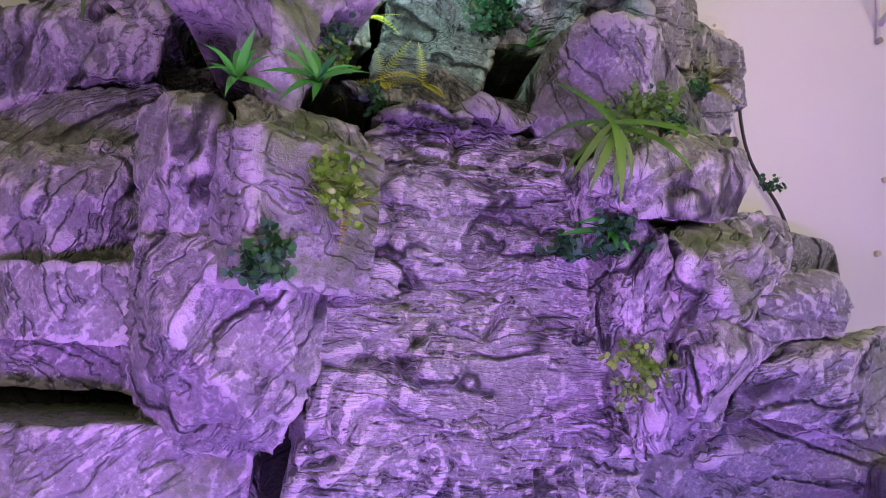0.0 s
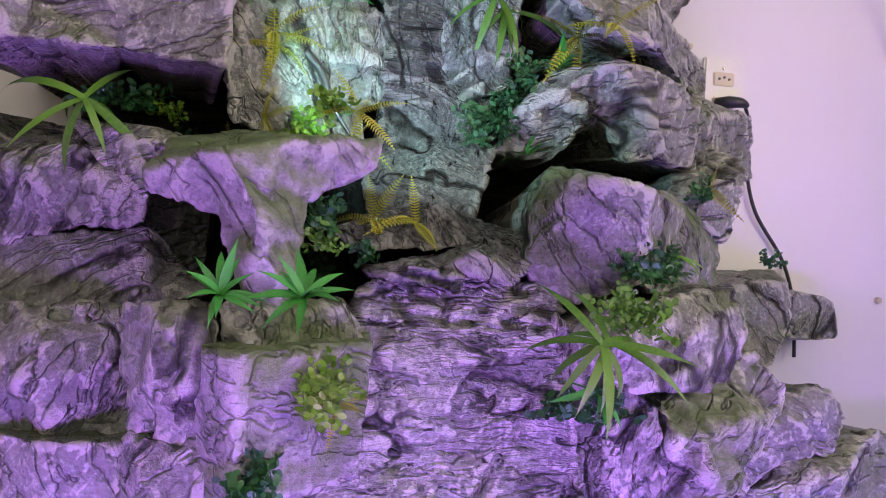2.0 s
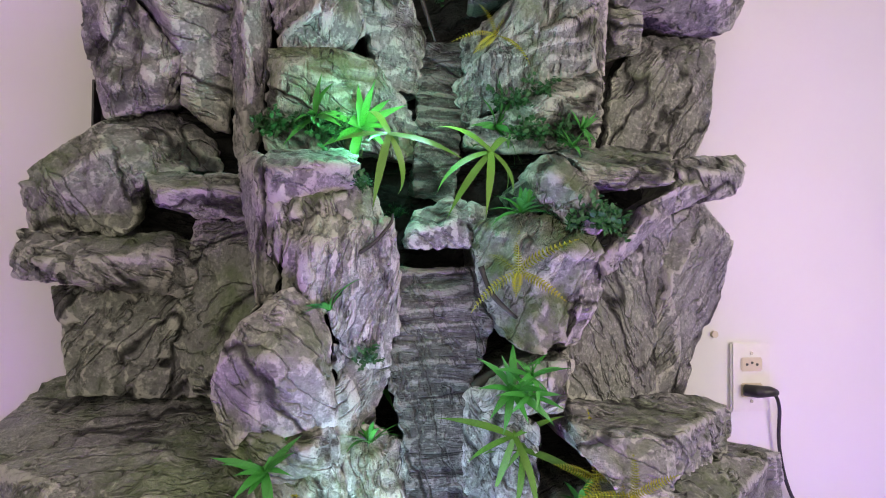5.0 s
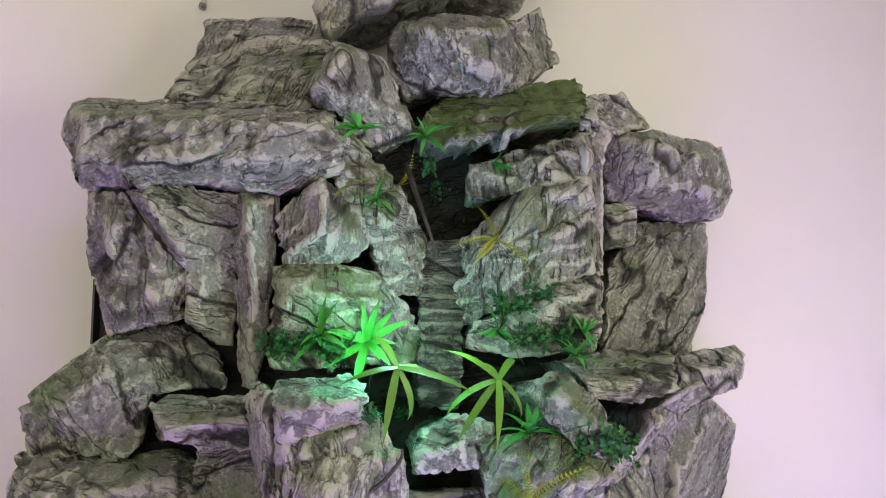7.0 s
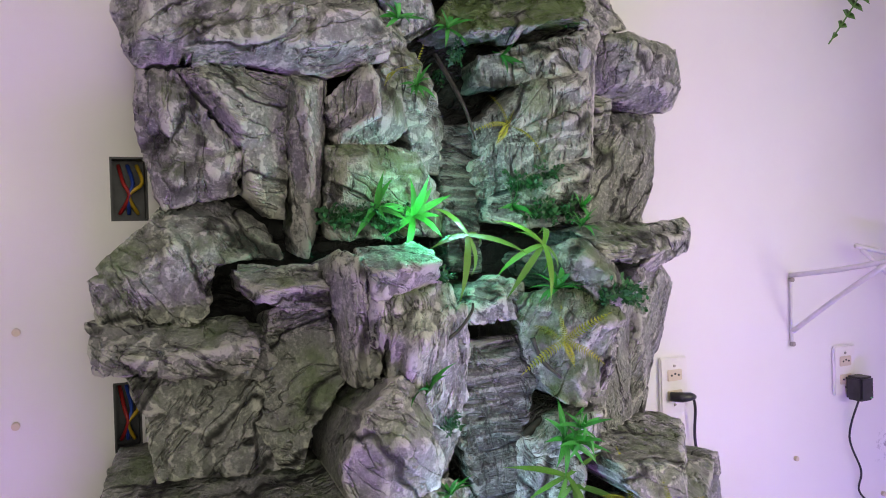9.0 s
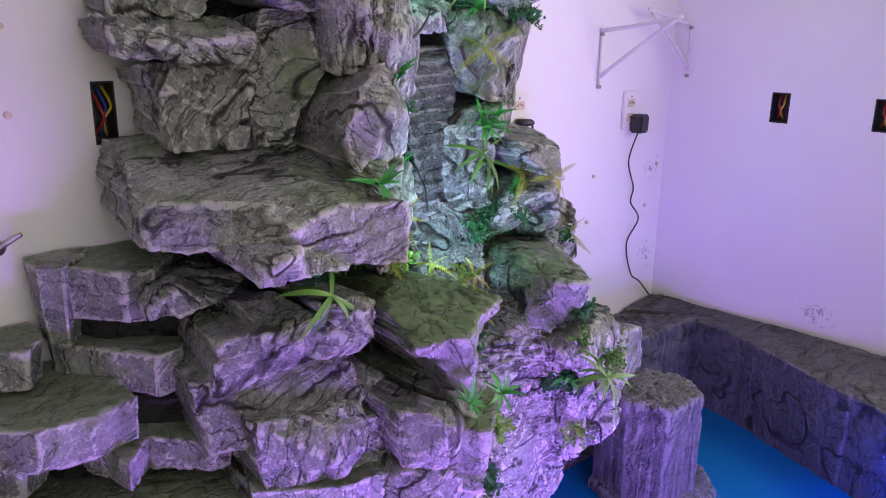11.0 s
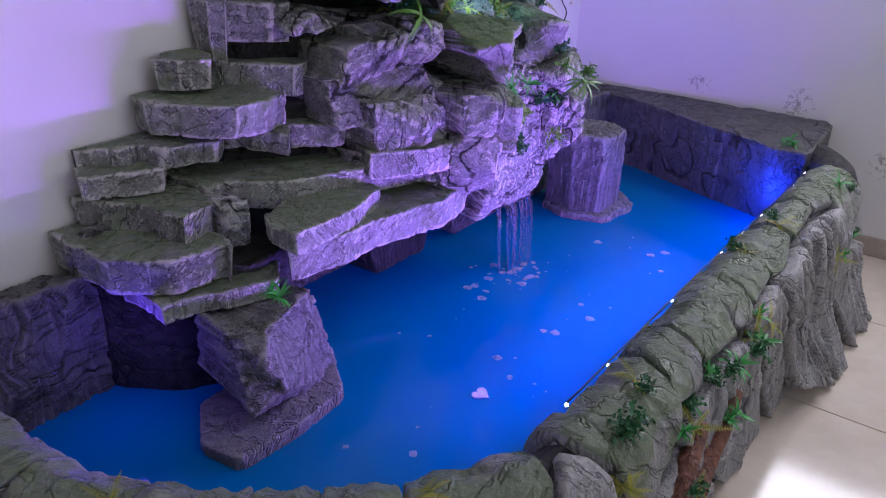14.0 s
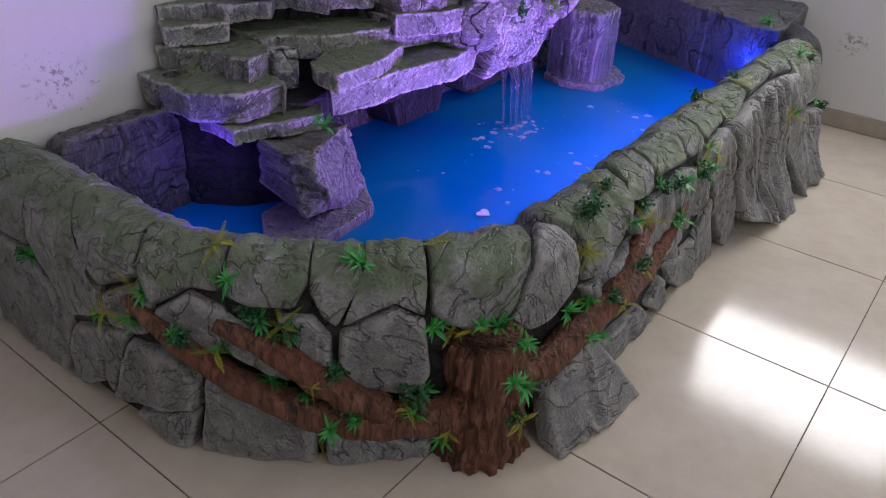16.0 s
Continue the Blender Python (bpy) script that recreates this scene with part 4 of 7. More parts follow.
crag("block", [(0.116, -0.310, 1.369), (0.129, -0.298, 1.397), (0.177, -0.289, 1.416), (0.217, -0.298, 1.402), (0.206, -0.317, 1.347), (0.115, -0.318, 1.349)], [(0.163, -0.329, 1.380), (0.129, -0.324, 1.373)], [], -0.01, "c", tilt=10)
crag("stair", [(0.105, -0.307, 1.320), (0.210, -0.307, 1.321), (0.220, -0.322, 1.267), (0.200, -0.320, 1.178), (0.187, -0.318, 1.103), (0.196, -0.324, 1.016), (0.121, -0.324, 1.020), (0.120, -0.324, 1.120), (0.100, -0.320, 1.180), (0.102, -0.317, 1.267)], [(0.154, -0.324, 1.295), (0.151, -0.327, 1.214), (0.152, -0.325, 1.133)], [], -0.01, "w")
crag("boulder", [(0.262, -0.327, 1.440), (0.283, -0.328, 1.461), (0.307, -0.337, 1.464), (0.337, -0.364, 1.427), (0.351, -0.376, 1.381), (0.338, -0.380, 1.368), (0.305, -0.370, 1.373), (0.277, -0.344, 1.411)], [(0.280, -0.371, 1.442), (0.312, -0.393, 1.407)], [(8, 9)], -0.01, "c", tilt=5)
crag("slab", [(0.314, -0.283, 1.479), (0.416, -0.256, 1.492), (0.484, -0.256, 1.486), (0.460, -0.313, 1.440), (0.398, -0.336, 1.427), (0.335, -0.345, 1.436)], [(0.311, -0.342, 1.459), (0.457, -0.305, 1.459), (0.373, -0.341, 1.450)], [(6, 8), (8, 7)], -0.01, "c", moss=0.3, tilt=20)
crag("block", [(0.502, -0.229, 1.480), (0.614, -0.204, 1.496), (0.632, -0.203, 1.480), (0.606, -0.228, 1.437), (0.555, -0.244, 1.422), (0.479, -0.262, 1.413)], [(0.488, -0.277, 1.460), (0.575, -0.255, 1.466), (0.507, -0.272, 1.432)], [(6, 7)], -0.01, "c", tilt=10)
crag("branch", [(0.370, -0.289, 1.337), (0.440, -0.293, 1.415), (0.517, -0.272, 1.446), (0.536, -0.267, 1.430), (0.485, -0.252, 1.399), (0.425, -0.258, 1.343), (0.389, -0.275, 1.320)], [(0.440, -0.311, 1.399), (0.404, -0.305, 1.364)], [(1, 7), (7, 8)], -0.04, "f")
crag("boulder", [(0.205, -0.324, 1.379), (0.274, -0.334, 1.394), (0.331, -0.375, 1.365), (0.340, -0.383, 1.344), (0.329, -0.367, 1.322), (0.308, -0.366, 1.295), (0.300, -0.372, 1.242), (0.270, -0.375, 1.228), (0.234, -0.357, 1.240), (0.219, -0.331, 1.273), (0.206, -0.321, 1.323)], [(0.262, -0.377, 1.297), (0.290, -0.396, 1.343), (0.232, -0.363, 1.323), (0.250, -0.370, 1.356)], [(12, 11)], -0.01, "c", moss=0.4)
crag("post", [(0.320, -0.367, 1.322), (0.345, -0.379, 1.358), (0.355, -0.347, 1.302), (0.320, -0.353, 1.240), (0.300, -0.366, 1.233), (0.305, -0.370, 1.290)], [(0.321, -0.402, 1.330), (0.313, -0.388, 1.278)], [(6, 7)], -0.01, "c")
crag("boulder", [(0.204, -0.334, 1.177), (0.236, -0.350, 1.210), (0.292, -0.371, 1.229), (0.307, -0.370, 1.217), (0.292, -0.375, 1.162), (0.252, -0.365, 1.159), (0.205, -0.336, 1.155)], [(0.263, -0.396, 1.208), (0.233, -0.372, 1.186)], [(7, 8)], -0.01, "d", moss=0.2)
crag("cascade", [(0.187, -0.319, 1.170), (0.205, -0.334, 1.180), (0.236, -0.351, 1.166), (0.264, -0.383, 1.142), (0.258, -0.382, 1.032), (0.193, -0.324, 1.017)], [(0.219, -0.362, 1.125), (0.214, -0.358, 1.079)], [], -0.01, "d", moss=0.2)
crag("slab", [(0.394, -0.257, 1.330), (0.471, -0.243, 1.404), (0.508, -0.226, 1.402), (0.501, -0.187, 1.308), (0.488, -0.203, 1.151), (0.417, -0.255, 1.151), (0.328, -0.301, 1.167), (0.313, -0.323, 1.224), (0.353, -0.299, 1.266)], [(0.403, -0.270, 1.234), (0.439, -0.243, 1.309), (0.422, -0.263, 1.196)], [(10, 9), (9, 11)], -0.01, "f")
crag("slab", [(0.507, -0.172, 1.358), (0.527, -0.183, 1.402), (0.584, -0.159, 1.427), (0.655, -0.124, 1.371), (0.640, -0.113, 1.290), (0.583, -0.140, 1.204), (0.558, -0.153, 1.134), (0.494, -0.186, 1.149), (0.489, -0.187, 1.226)], [(0.583, -0.178, 1.391), (0.514, -0.208, 1.309), (0.529, -0.195, 1.210), (0.618, -0.148, 1.361)], [(9, 10), (10, 11)], -0.01, "f")
crag("slab", [(-0.322, -0.203, 1.773), (-0.316, -0.205, 1.816), (-0.308, -0.182, 1.836), (-0.126, -0.201, 1.836), (0.016, -0.230, 1.819), (0.036, -0.245, 1.770), (0.022, -0.257, 1.730), (-0.049, -0.235, 1.703), (-0.142, -0.238, 1.715), (-0.297, -0.191, 1.715), (-0.309, -0.201, 1.732)], [(-0.287, -0.258, 1.793), (-0.001, -0.277, 1.788), (-0.182, -0.279, 1.734), (0.002, -0.275, 1.740), (-0.293, -0.247, 1.737), (-0.182, -0.272, 1.789), (0.032, -0.258, 1.759)], [(15, 13), (13, 14), (14, 17), (11, 16), (16, 12)], -0.01, "c", tilt=10)
crag("panel", [(-0.299, -0.174, 1.710), (-0.255, -0.189, 1.708), (-0.213, -0.198, 1.654), (-0.169, -0.199, 1.601), (-0.170, -0.192, 1.544), (-0.267, -0.163, 1.521), (-0.286, -0.158, 1.562), (-0.297, -0.163, 1.651)], [(-0.264, -0.200, 1.657), (-0.191, -0.215, 1.572), (-0.261, -0.186, 1.553)], [], -0.01, "c")
crag("panel", [(-0.248, -0.189, 1.708), (-0.212, -0.205, 1.716), (-0.096, -0.202, 1.706), (-0.105, -0.198, 1.615), (-0.108, -0.189, 1.507), (-0.129, -0.193, 1.508), (-0.167, -0.200, 1.539), (-0.167, -0.207, 1.601)], [(-0.217, -0.237, 1.690), (-0.175, -0.239, 1.633), (-0.159, -0.228, 1.549), (-0.125, -0.211, 1.615), (-0.113, -0.209, 1.675)], [(8, 9), (9, 10)], -0.01, "f")
crag("post", [(-0.100, -0.211, 1.706), (-0.049, -0.218, 1.698), (-0.053, -0.214, 1.621), (-0.063, -0.209, 1.509), (-0.079, -0.202, 1.451), (-0.095, -0.198, 1.455), (-0.104, -0.205, 1.585)], [(-0.090, -0.250, 1.682), (-0.079, -0.246, 1.597), (-0.081, -0.227, 1.510)], [(7, 8), (8, 9)], -0.01, "f")
crag("boulder", [(-0.050, -0.225, 1.671), (-0.027, -0.234, 1.696), (0.007, -0.244, 1.724), (0.050, -0.241, 1.688), (0.067, -0.230, 1.640), (0.031, -0.238, 1.607), (-0.040, -0.231, 1.612)], [(-0.001, -0.268, 1.706), (0.011, -0.282, 1.643), (-0.031, -0.258, 1.631)], [(7, 8)], -0.01, "d")
crag("slab", [(0.013, -0.247, 1.808), (0.052, -0.236, 1.782), (0.124, -0.198, 1.712), (0.158, -0.162, 1.657), (0.152, -0.159, 1.578), (0.102, -0.197, 1.577), (0.075, -0.217, 1.639), (0.033, -0.242, 1.700), (0.023, -0.253, 1.745)], [(0.072, -0.242, 1.717), (0.093, -0.229, 1.665), (0.123, -0.198, 1.613)], [(9, 10), (10, 11)], -0.01, "d", moss=0.4)
crag("boulder", [(-0.051, -0.231, 1.605), (0.030, -0.247, 1.604), (0.078, -0.233, 1.596), (0.150, -0.173, 1.524), (0.154, -0.171, 1.483), (0.073, -0.240, 1.474), (-0.054, -0.233, 1.480)], [(-0.033, -0.269, 1.580), (0.024, -0.270, 1.564), (0.076, -0.244, 1.564)], [(7, 8), (8, 9)], -0.01, "d", moss=0.6)
crag("stair", [(0.161, -0.137, 1.658), (0.225, -0.136, 1.658), (0.214, -0.158, 1.581), (0.207, -0.192, 1.482), (0.190, -0.219, 1.421), (0.138, -0.220, 1.424), (0.149, -0.178, 1.548)], [(0.182, -0.160, 1.623), (0.175, -0.183, 1.531)], [], -0.01, "w")
crag("slab", [(0.216, -0.161, 1.655), (0.299, -0.196, 1.731), (0.382, -0.239, 1.735), (0.385, -0.246, 1.685), (0.250, -0.214, 1.622), (0.218, -0.176, 1.607)], [(0.298, -0.237, 1.704), (0.359, -0.260, 1.710)], [], -0.01, "d")
crag("slab", [(0.203, -0.167, 1.596), (0.253, -0.210, 1.635), (0.381, -0.246, 1.683), (0.382, -0.243, 1.602), (0.308, -0.238, 1.578), (0.251, -0.203, 1.549), (0.214, -0.177, 1.532)], [(0.326, -0.265, 1.652), (0.277, -0.233, 1.608)], [(7, 8)], -0.01, "d", moss=0.15)
crag("slab", [(0.228, -0.190, 1.534), (0.328, -0.234, 1.584), (0.395, -0.234, 1.601), (0.402, -0.223, 1.540), (0.383, -0.226, 1.491), (0.265, -0.226, 1.488), (0.213, -0.201, 1.499)], [(0.316, -0.255, 1.549), (0.363, -0.251, 1.564)], [], -0.01, "d", moss=0.3)
crag("slab", [(0.229, -0.165, 1.769), (0.301, -0.198, 1.783), (0.376, -0.232, 1.799), (0.377, -0.239, 1.730), (0.295, -0.205, 1.724), (0.250, -0.179, 1.711), (0.227, -0.163, 1.721)], [(0.310, -0.235, 1.747)], [], -0.01, "d", moss=0.2)
crag("post", [(0.372, -0.232, 1.801), (0.429, -0.223, 1.812), (0.408, -0.231, 1.759), (0.405, -0.225, 1.602), (0.372, -0.234, 1.602), (0.374, -0.239, 1.731)], [(0.371, -0.268, 1.684), (0.375, -0.262, 1.768)], [(6, 7)], -0.01, "f")
crag("slab", [(0.138, -0.202, 1.805), (0.190, -0.162, 1.867), (0.277, -0.178, 1.881), (0.377, -0.210, 1.894), (0.379, -0.243, 1.852), (0.370, -0.246, 1.808), (0.264, -0.199, 1.784), (0.188, -0.183, 1.790)], [(0.348, -0.266, 1.810), (0.251, -0.234, 1.799), (0.199, -0.209, 1.797)], [(10, 9), (9, 8), (8, 4)], -0.01, "c", moss=0.75, tilt=20)
crag("boulder", [(0.384, -0.226, 1.860), (0.459, -0.200, 1.878), (0.500, -0.198, 1.828), (0.434, -0.215, 1.809), (0.375, -0.237, 1.807)], [(0.392, -0.246, 1.828)], [], -0.01, "c", tilt=10)
crag("boulder", [(0.438, -0.198, 1.810), (0.506, -0.197, 1.822), (0.635, -0.171, 1.809), (0.657, -0.161, 1.742), (0.635, -0.151, 1.701), (0.567, -0.151, 1.695), (0.470, -0.177, 1.710), (0.439, -0.178, 1.726)], [(0.469, -0.255, 1.786), (0.584, -0.211, 1.727), (0.485, -0.238, 1.734), (0.578, -0.217, 1.780)], [(8, 11), (11, 9)], -0.01, "c", tilt=5)
crag("block", [(0.433, -0.177, 1.710), (0.482, -0.177, 1.711), (0.485, -0.159, 1.655), (0.439, -0.158, 1.643)], [(0.442, -0.198, 1.683)], [], -0.01, "c")
crag("slab", [(0.504, -0.111, 1.693), (0.641, -0.095, 1.702), (0.634, -0.109, 1.662), (0.627, -0.115, 1.575), (0.590, -0.112, 1.485), (0.432, -0.153, 1.492), (0.451, -0.141, 1.613)], [(0.499, -0.150, 1.612), (0.576, -0.144, 1.611), (0.526, -0.146, 1.658)], [(9, 7)], -0.01, "f", moss=0.15)
crag("boulder", [(-0.018, -0.232, 1.840), (0.026, -0.243, 1.911), (0.092, -0.215, 1.904), (0.111, -0.205, 1.865), (0.145, -0.185, 1.812), (0.091, -0.201, 1.770), (0.042, -0.237, 1.794)], [(0.031, -0.278, 1.883), (0.000, -0.288, 1.837), (0.074, -0.251, 1.833), (0.037, -0.278, 1.831)], [(7, 10), (10, 9), (8, 10)], -0.01, "c", moss=0.3, tilt=5)
crag("boulder", [(0.106, -0.174, 1.905), (0.113, -0.177, 1.971), (0.186, -0.193, 1.988), (0.296, -0.190, 1.989), (0.341, -0.159, 2.024), (0.370, -0.154, 1.941), (0.302, -0.186, 1.887), (0.255, -0.186, 1.866), (0.133, -0.171, 1.868)], [(0.115, -0.256, 1.880), (0.242, -0.252, 1.882), (0.146, -0.262, 1.936), (0.251, -0.258, 1.938)], [(9, 10), (11, 12)], -0.01, "c", tilt=5)
crag("slab", [(-0.188, -0.098, 1.921), (-0.162, -0.102, 1.993), (-0.008, -0.127, 1.995), (0.016, -0.162, 1.943), (-0.180, -0.112, 1.913)], [(-0.101, -0.150, 1.946)], [], -0.01, "s", tilt=10)
crag("slab", [(-0.211, -0.125, 1.858), (-0.185, -0.112, 1.914), (0.018, -0.170, 1.935), (0.015, -0.207, 1.875), (-0.013, -0.206, 1.834), (-0.141, -0.177, 1.837)], [(-0.193, -0.171, 1.858), (-0.081, -0.205, 1.871)], [], -0.01, "s", tilt=10)
crag("boulder", [(0.684, -0.118, 0.804), (0.752, -0.032, 0.828), (0.858, -0.035, 0.833), (0.834, -0.107, 0.815), (0.820, -0.140, 0.762), (0.783, -0.146, 0.686), (0.723, -0.159, 0.678), (0.652, -0.177, 0.708)], [(0.789, -0.141, 0.818), (0.691, -0.149, 0.802)], [(9, 8)], -0.01, "f", tilt=20)
crag("ledge_rock", [(-0.379, -0.280, 1.111), (-0.338, -0.120, 1.171), (-0.267, -0.130, 1.179), (-0.154, -0.170, 1.170), (-0.040, -0.260, 1.156), (-0.049, -0.360, 1.108), (-0.073, -0.420, 1.089), (-0.048, -0.485, 1.097), (-0.052, -0.486, 1.002), (-0.148, -0.470, 1.008), (-0.217, -0.450, 1.043), (-0.301, -0.370, 1.043), (-0.336, -0.340, 1.033), (-0.386, -0.300, 1.043)], [(-0.362, -0.320, 1.109), (-0.259, -0.410, 1.108), (-0.149, -0.460, 1.103), (-0.229, -0.280, 1.135), (-0.235, -0.460, 1.073)], [(0, 14), (14, 15), (15, 16), (16, 7)], -0.01, "f", moss=0.1, tilt=25)
crag("boulder", [(-0.314, -0.360, 1.042), (-0.290, -0.360, 1.056), (-0.217, -0.450, 1.049), (-0.148, -0.470, 1.011), (-0.161, -0.480, 1.007), (-0.230, -0.480, 1.009), (-0.292, -0.460, 1.001), (-0.297, -0.430, 1.018)], [(-0.247, -0.490, 1.052), (-0.288, -0.485, 1.042)], [(8, 9)], -0.05, "c", tilt=10)
crag("slab", [(-0.345, -0.330, 0.819), (-0.209, -0.400, 0.835), (-0.122, -0.420, 0.846), (-0.100, -0.400, 0.823), (-0.056, -0.440, 0.787), (-0.127, -0.460, 0.763), (-0.132, -0.460, 0.741), (-0.334, -0.360, 0.708)], [(-0.246, -0.400, 0.779), (-0.119, -0.450, 0.793)], [], -0.02, "f", tilt=25)
crag("boulder", [(-0.008, -0.420, 0.587), (0.051, -0.460, 0.636), (0.005, -0.520, 0.626), (0.024, -0.520, 0.552), (0.061, -0.540, 0.517), (0.023, -0.420, 0.446), (0.029, -0.360, 0.392), (0.034, -0.340, 0.430)], [(-0.017, -0.520, 0.592), (-0.000, -0.440, 0.520)], [], -0.02, "f", tilt=25)
crag("boulder", [(-0.359, -0.210, 0.956), (-0.299, -0.200, 0.970), (-0.207, -0.270, 0.956), (-0.274, -0.300, 0.934), (-0.341, -0.290, 0.919), (-0.375, -0.250, 0.917)], [(-0.337, -0.290, 0.967), (-0.370, -0.280, 0.949)], [(6, 7)], -0.05, "c", tilt=25)
crag("boulder", [(-0.653, -0.270, 0.594), (-0.612, -0.280, 0.605), (-0.575, -0.300, 0.588), (-0.588, -0.310, 0.490), (-0.638, -0.290, 0.485), (-0.644, -0.270, 0.511)], [(-0.621, -0.315, 0.598), (-0.640, -0.300, 0.556)], [(6, 7)], -0.10, "c", tilt=25)
# rounded rocks at the top and beside: outline seen from the front (x, z), back and front y
rock("slab", [(-0.006, 1.987), (0.073, 2.062), (0.175, 2.141), (0.279, 2.147), (0.227, 2.062), (0.059, 1.977), (0.011, 1.948)], -0.02, -0.205, "d")
rock("slab", [(0.197, 2.194), (0.371, 2.204), (0.365, 2.106), (0.337, 2.049), (0.224, 2.053), (0.181, 2.088)], -0.02, -0.173, "c")
rock("boulder", [(0.831, 0.808), (0.942, 0.791), (0.958, 0.721), (0.846, 0.716)], -0.02, -0.088, "f")

# rock mass behind the pillar, its deep shade put into a near-black colour
ledge("core", [(-0.86, -0.04), (-0.44, -0.04), (-0.50, -0.34), (-0.62, -0.36), (-0.78, -0.26), (-0.86, -0.14)], 0.03, 0.47, "f", material=SHADE_JOINT_ROCK, label="rock mass coloured dark for the shade between the rocks")
# flat ledges that step down to the pool: front edge (x, y), underside and top
plate([(-0.571, -0.016), (-0.622, -0.018), (-0.625, -0.121), (-0.619, -0.214), (-0.575, -0.215), (-0.516, -0.284), (-0.460, -0.331), (-0.409, -0.349), (-0.340, -0.383), (-0.242, -0.407), (-0.130, -0.443), (-0.099, -0.475), (-0.043, -0.434)], 0.545, 0.615)
plate([(-0.448, -0.307), (-0.583, -0.349), (-0.609, -0.408), (-0.606, -0.485), (-0.520, -0.482), (-0.413, -0.473), (-0.315, -0.446), (-0.285, -0.430)], 0.523, 0.573)
plate([(-0.406, -0.373), (-0.608, -0.454), (-0.508, -0.477), (-0.371, -0.484), (-0.163, -0.524), (-0.084, -0.524), (-0.004, -0.495)], 0.450, 0.525)
plate([(-0.834, -0.244), (-0.844, -0.333), (-0.768, -0.353), (-0.688, -0.393), (-0.613, -0.421), (-0.575, -0.385), (-0.547, -0.347)], 0.405, 0.450)
plate([(-0.887, -0.212), (-0.839, -0.294), (-0.803, -0.325), (-0.747, -0.335), (-0.684, -0.345), (-0.685, -0.370), (-0.660, -0.339)], 0.455, 0.535)
plate([(-0.828, -0.019), (-0.787, -0.116), (-0.751, -0.171), (-0.740, -0.296), (-0.662, -0.274), (-0.627, -0.246)], 0.505, 0.600)
plate([(-0.809, -0.016), (-0.835, -0.077), (-0.776, -0.116), (-0.728, -0.139), (-0.683, -0.147), (-0.648, -0.108)], 0.605, 0.660)
plate([(-0.759, -0.016), (-0.808, -0.017), (-0.750, -0.066), (-0.701, -0.090), (-0.676, -0.145), (-0.613, -0.172), (-0.563, -0.192), (-0.516, -0.159)], 0.650, 0.700)
plate([(-0.512, -0.016), (-0.565, -0.036), (-0.547, -0.086), (-0.477, -0.161), (-0.457, -0.225), (-0.442, -0.295), (-0.387, -0.239), (-0.314, -0.322), (-0.284, -0.321)], 0.655, 0.710)
plate([(-0.604, -0.016), (-0.654, -0.018), (-0.663, -0.083), (-0.611, -0.183), (-0.552, -0.260), (-0.483, -0.263), (-0.397, -0.246)], 0.715, 0.790)
plate([(-0.544, -0.016), (-0.615, -0.058), (-0.579, -0.109), (-0.524, -0.146), (-0.485, -0.099)], 0.800, 0.870)
plate([(-0.450, -0.016), (-0.471, -0.055), (-0.453, -0.089), (-0.411, -0.154), (-0.364, -0.239), (-0.314, -0.230), (-0.267, -0.178)], 0.770, 0.845)
plate([(-0.420, -0.016), (-0.483, -0.016), (-0.485, -0.095), (-0.452, -0.125), (-0.375, -0.026)], 0.845, 0.985)
plate([(-0.407, -0.016), (-0.443, -0.096), (-0.422, -0.138), (-0.388, -0.192), (-0.339, -0.206), (-0.270, -0.124)], 0.890, 0.980)
plate([(-0.224, -0.165), (-0.255, -0.207), (-0.274, -0.323), (-0.194, -0.373), (-0.064, -0.300)], 0.770, 0.900)
plate([(-0.262, -0.149), (-0.306, -0.215), (-0.287, -0.333), (-0.251, -0.379), (-0.183, -0.335)], 0.670, 0.820)
plate([(-0.158, -0.258), (-0.218, -0.336), (-0.236, -0.406), (-0.223, -0.474), (-0.165, -0.477), (-0.079, -0.486), (0.002, -0.416)], 0.655, 0.745)
plate([(-0.195, -0.171), (-0.225, -0.227), (-0.307, -0.416), (-0.236, -0.469), (-0.179, -0.508), (-0.113, -0.516), (-0.039, -0.455)], 0.590, 0.660)
plate([(0.004, -0.338), (-0.097, -0.499), (-0.057, -0.608), (-0.020, -0.654), (0.092, -0.571)], 0.640, 0.760, material=MOSSROCK)

# ---- pool ----
pool = tagged(new("garden_pool"), "indoor pond with a wall of mossy painted cement stones", "pool")


def arc(cx, cy, rx, ry, a0, a1, n):
    return [(cx + rx * math.cos(radians(a0 + (a1 - a0) * i / n)), cy + ry * math.sin(radians(a0 + (a1 - a0) * i / n))) for i in range(n + 1)]


# middle line of the rim, from the back wall round the front to the side wall
LINE = [(-1.275, -0.01), (-1.275, -0.50), (-1.258, -0.67), (-1.19, -0.81), (-1.09, -0.945), (-0.985, -1.055), (-0.88, -1.135), (-0.77, -1.18), (-0.6, -1.198), (0.2, -1.20), (0.95, -1.215)] + arc(1.05, -0.93, 0.30, 0.285, -85, -20, 6) + [(1.48, -0.93)]
LINE = [Vector((*p, 0)) for p in LINE]
LEN = [0.0]
for a, b in zip(LINE, LINE[1:]):
    LEN.append(LEN[-1] + (b - a).length)


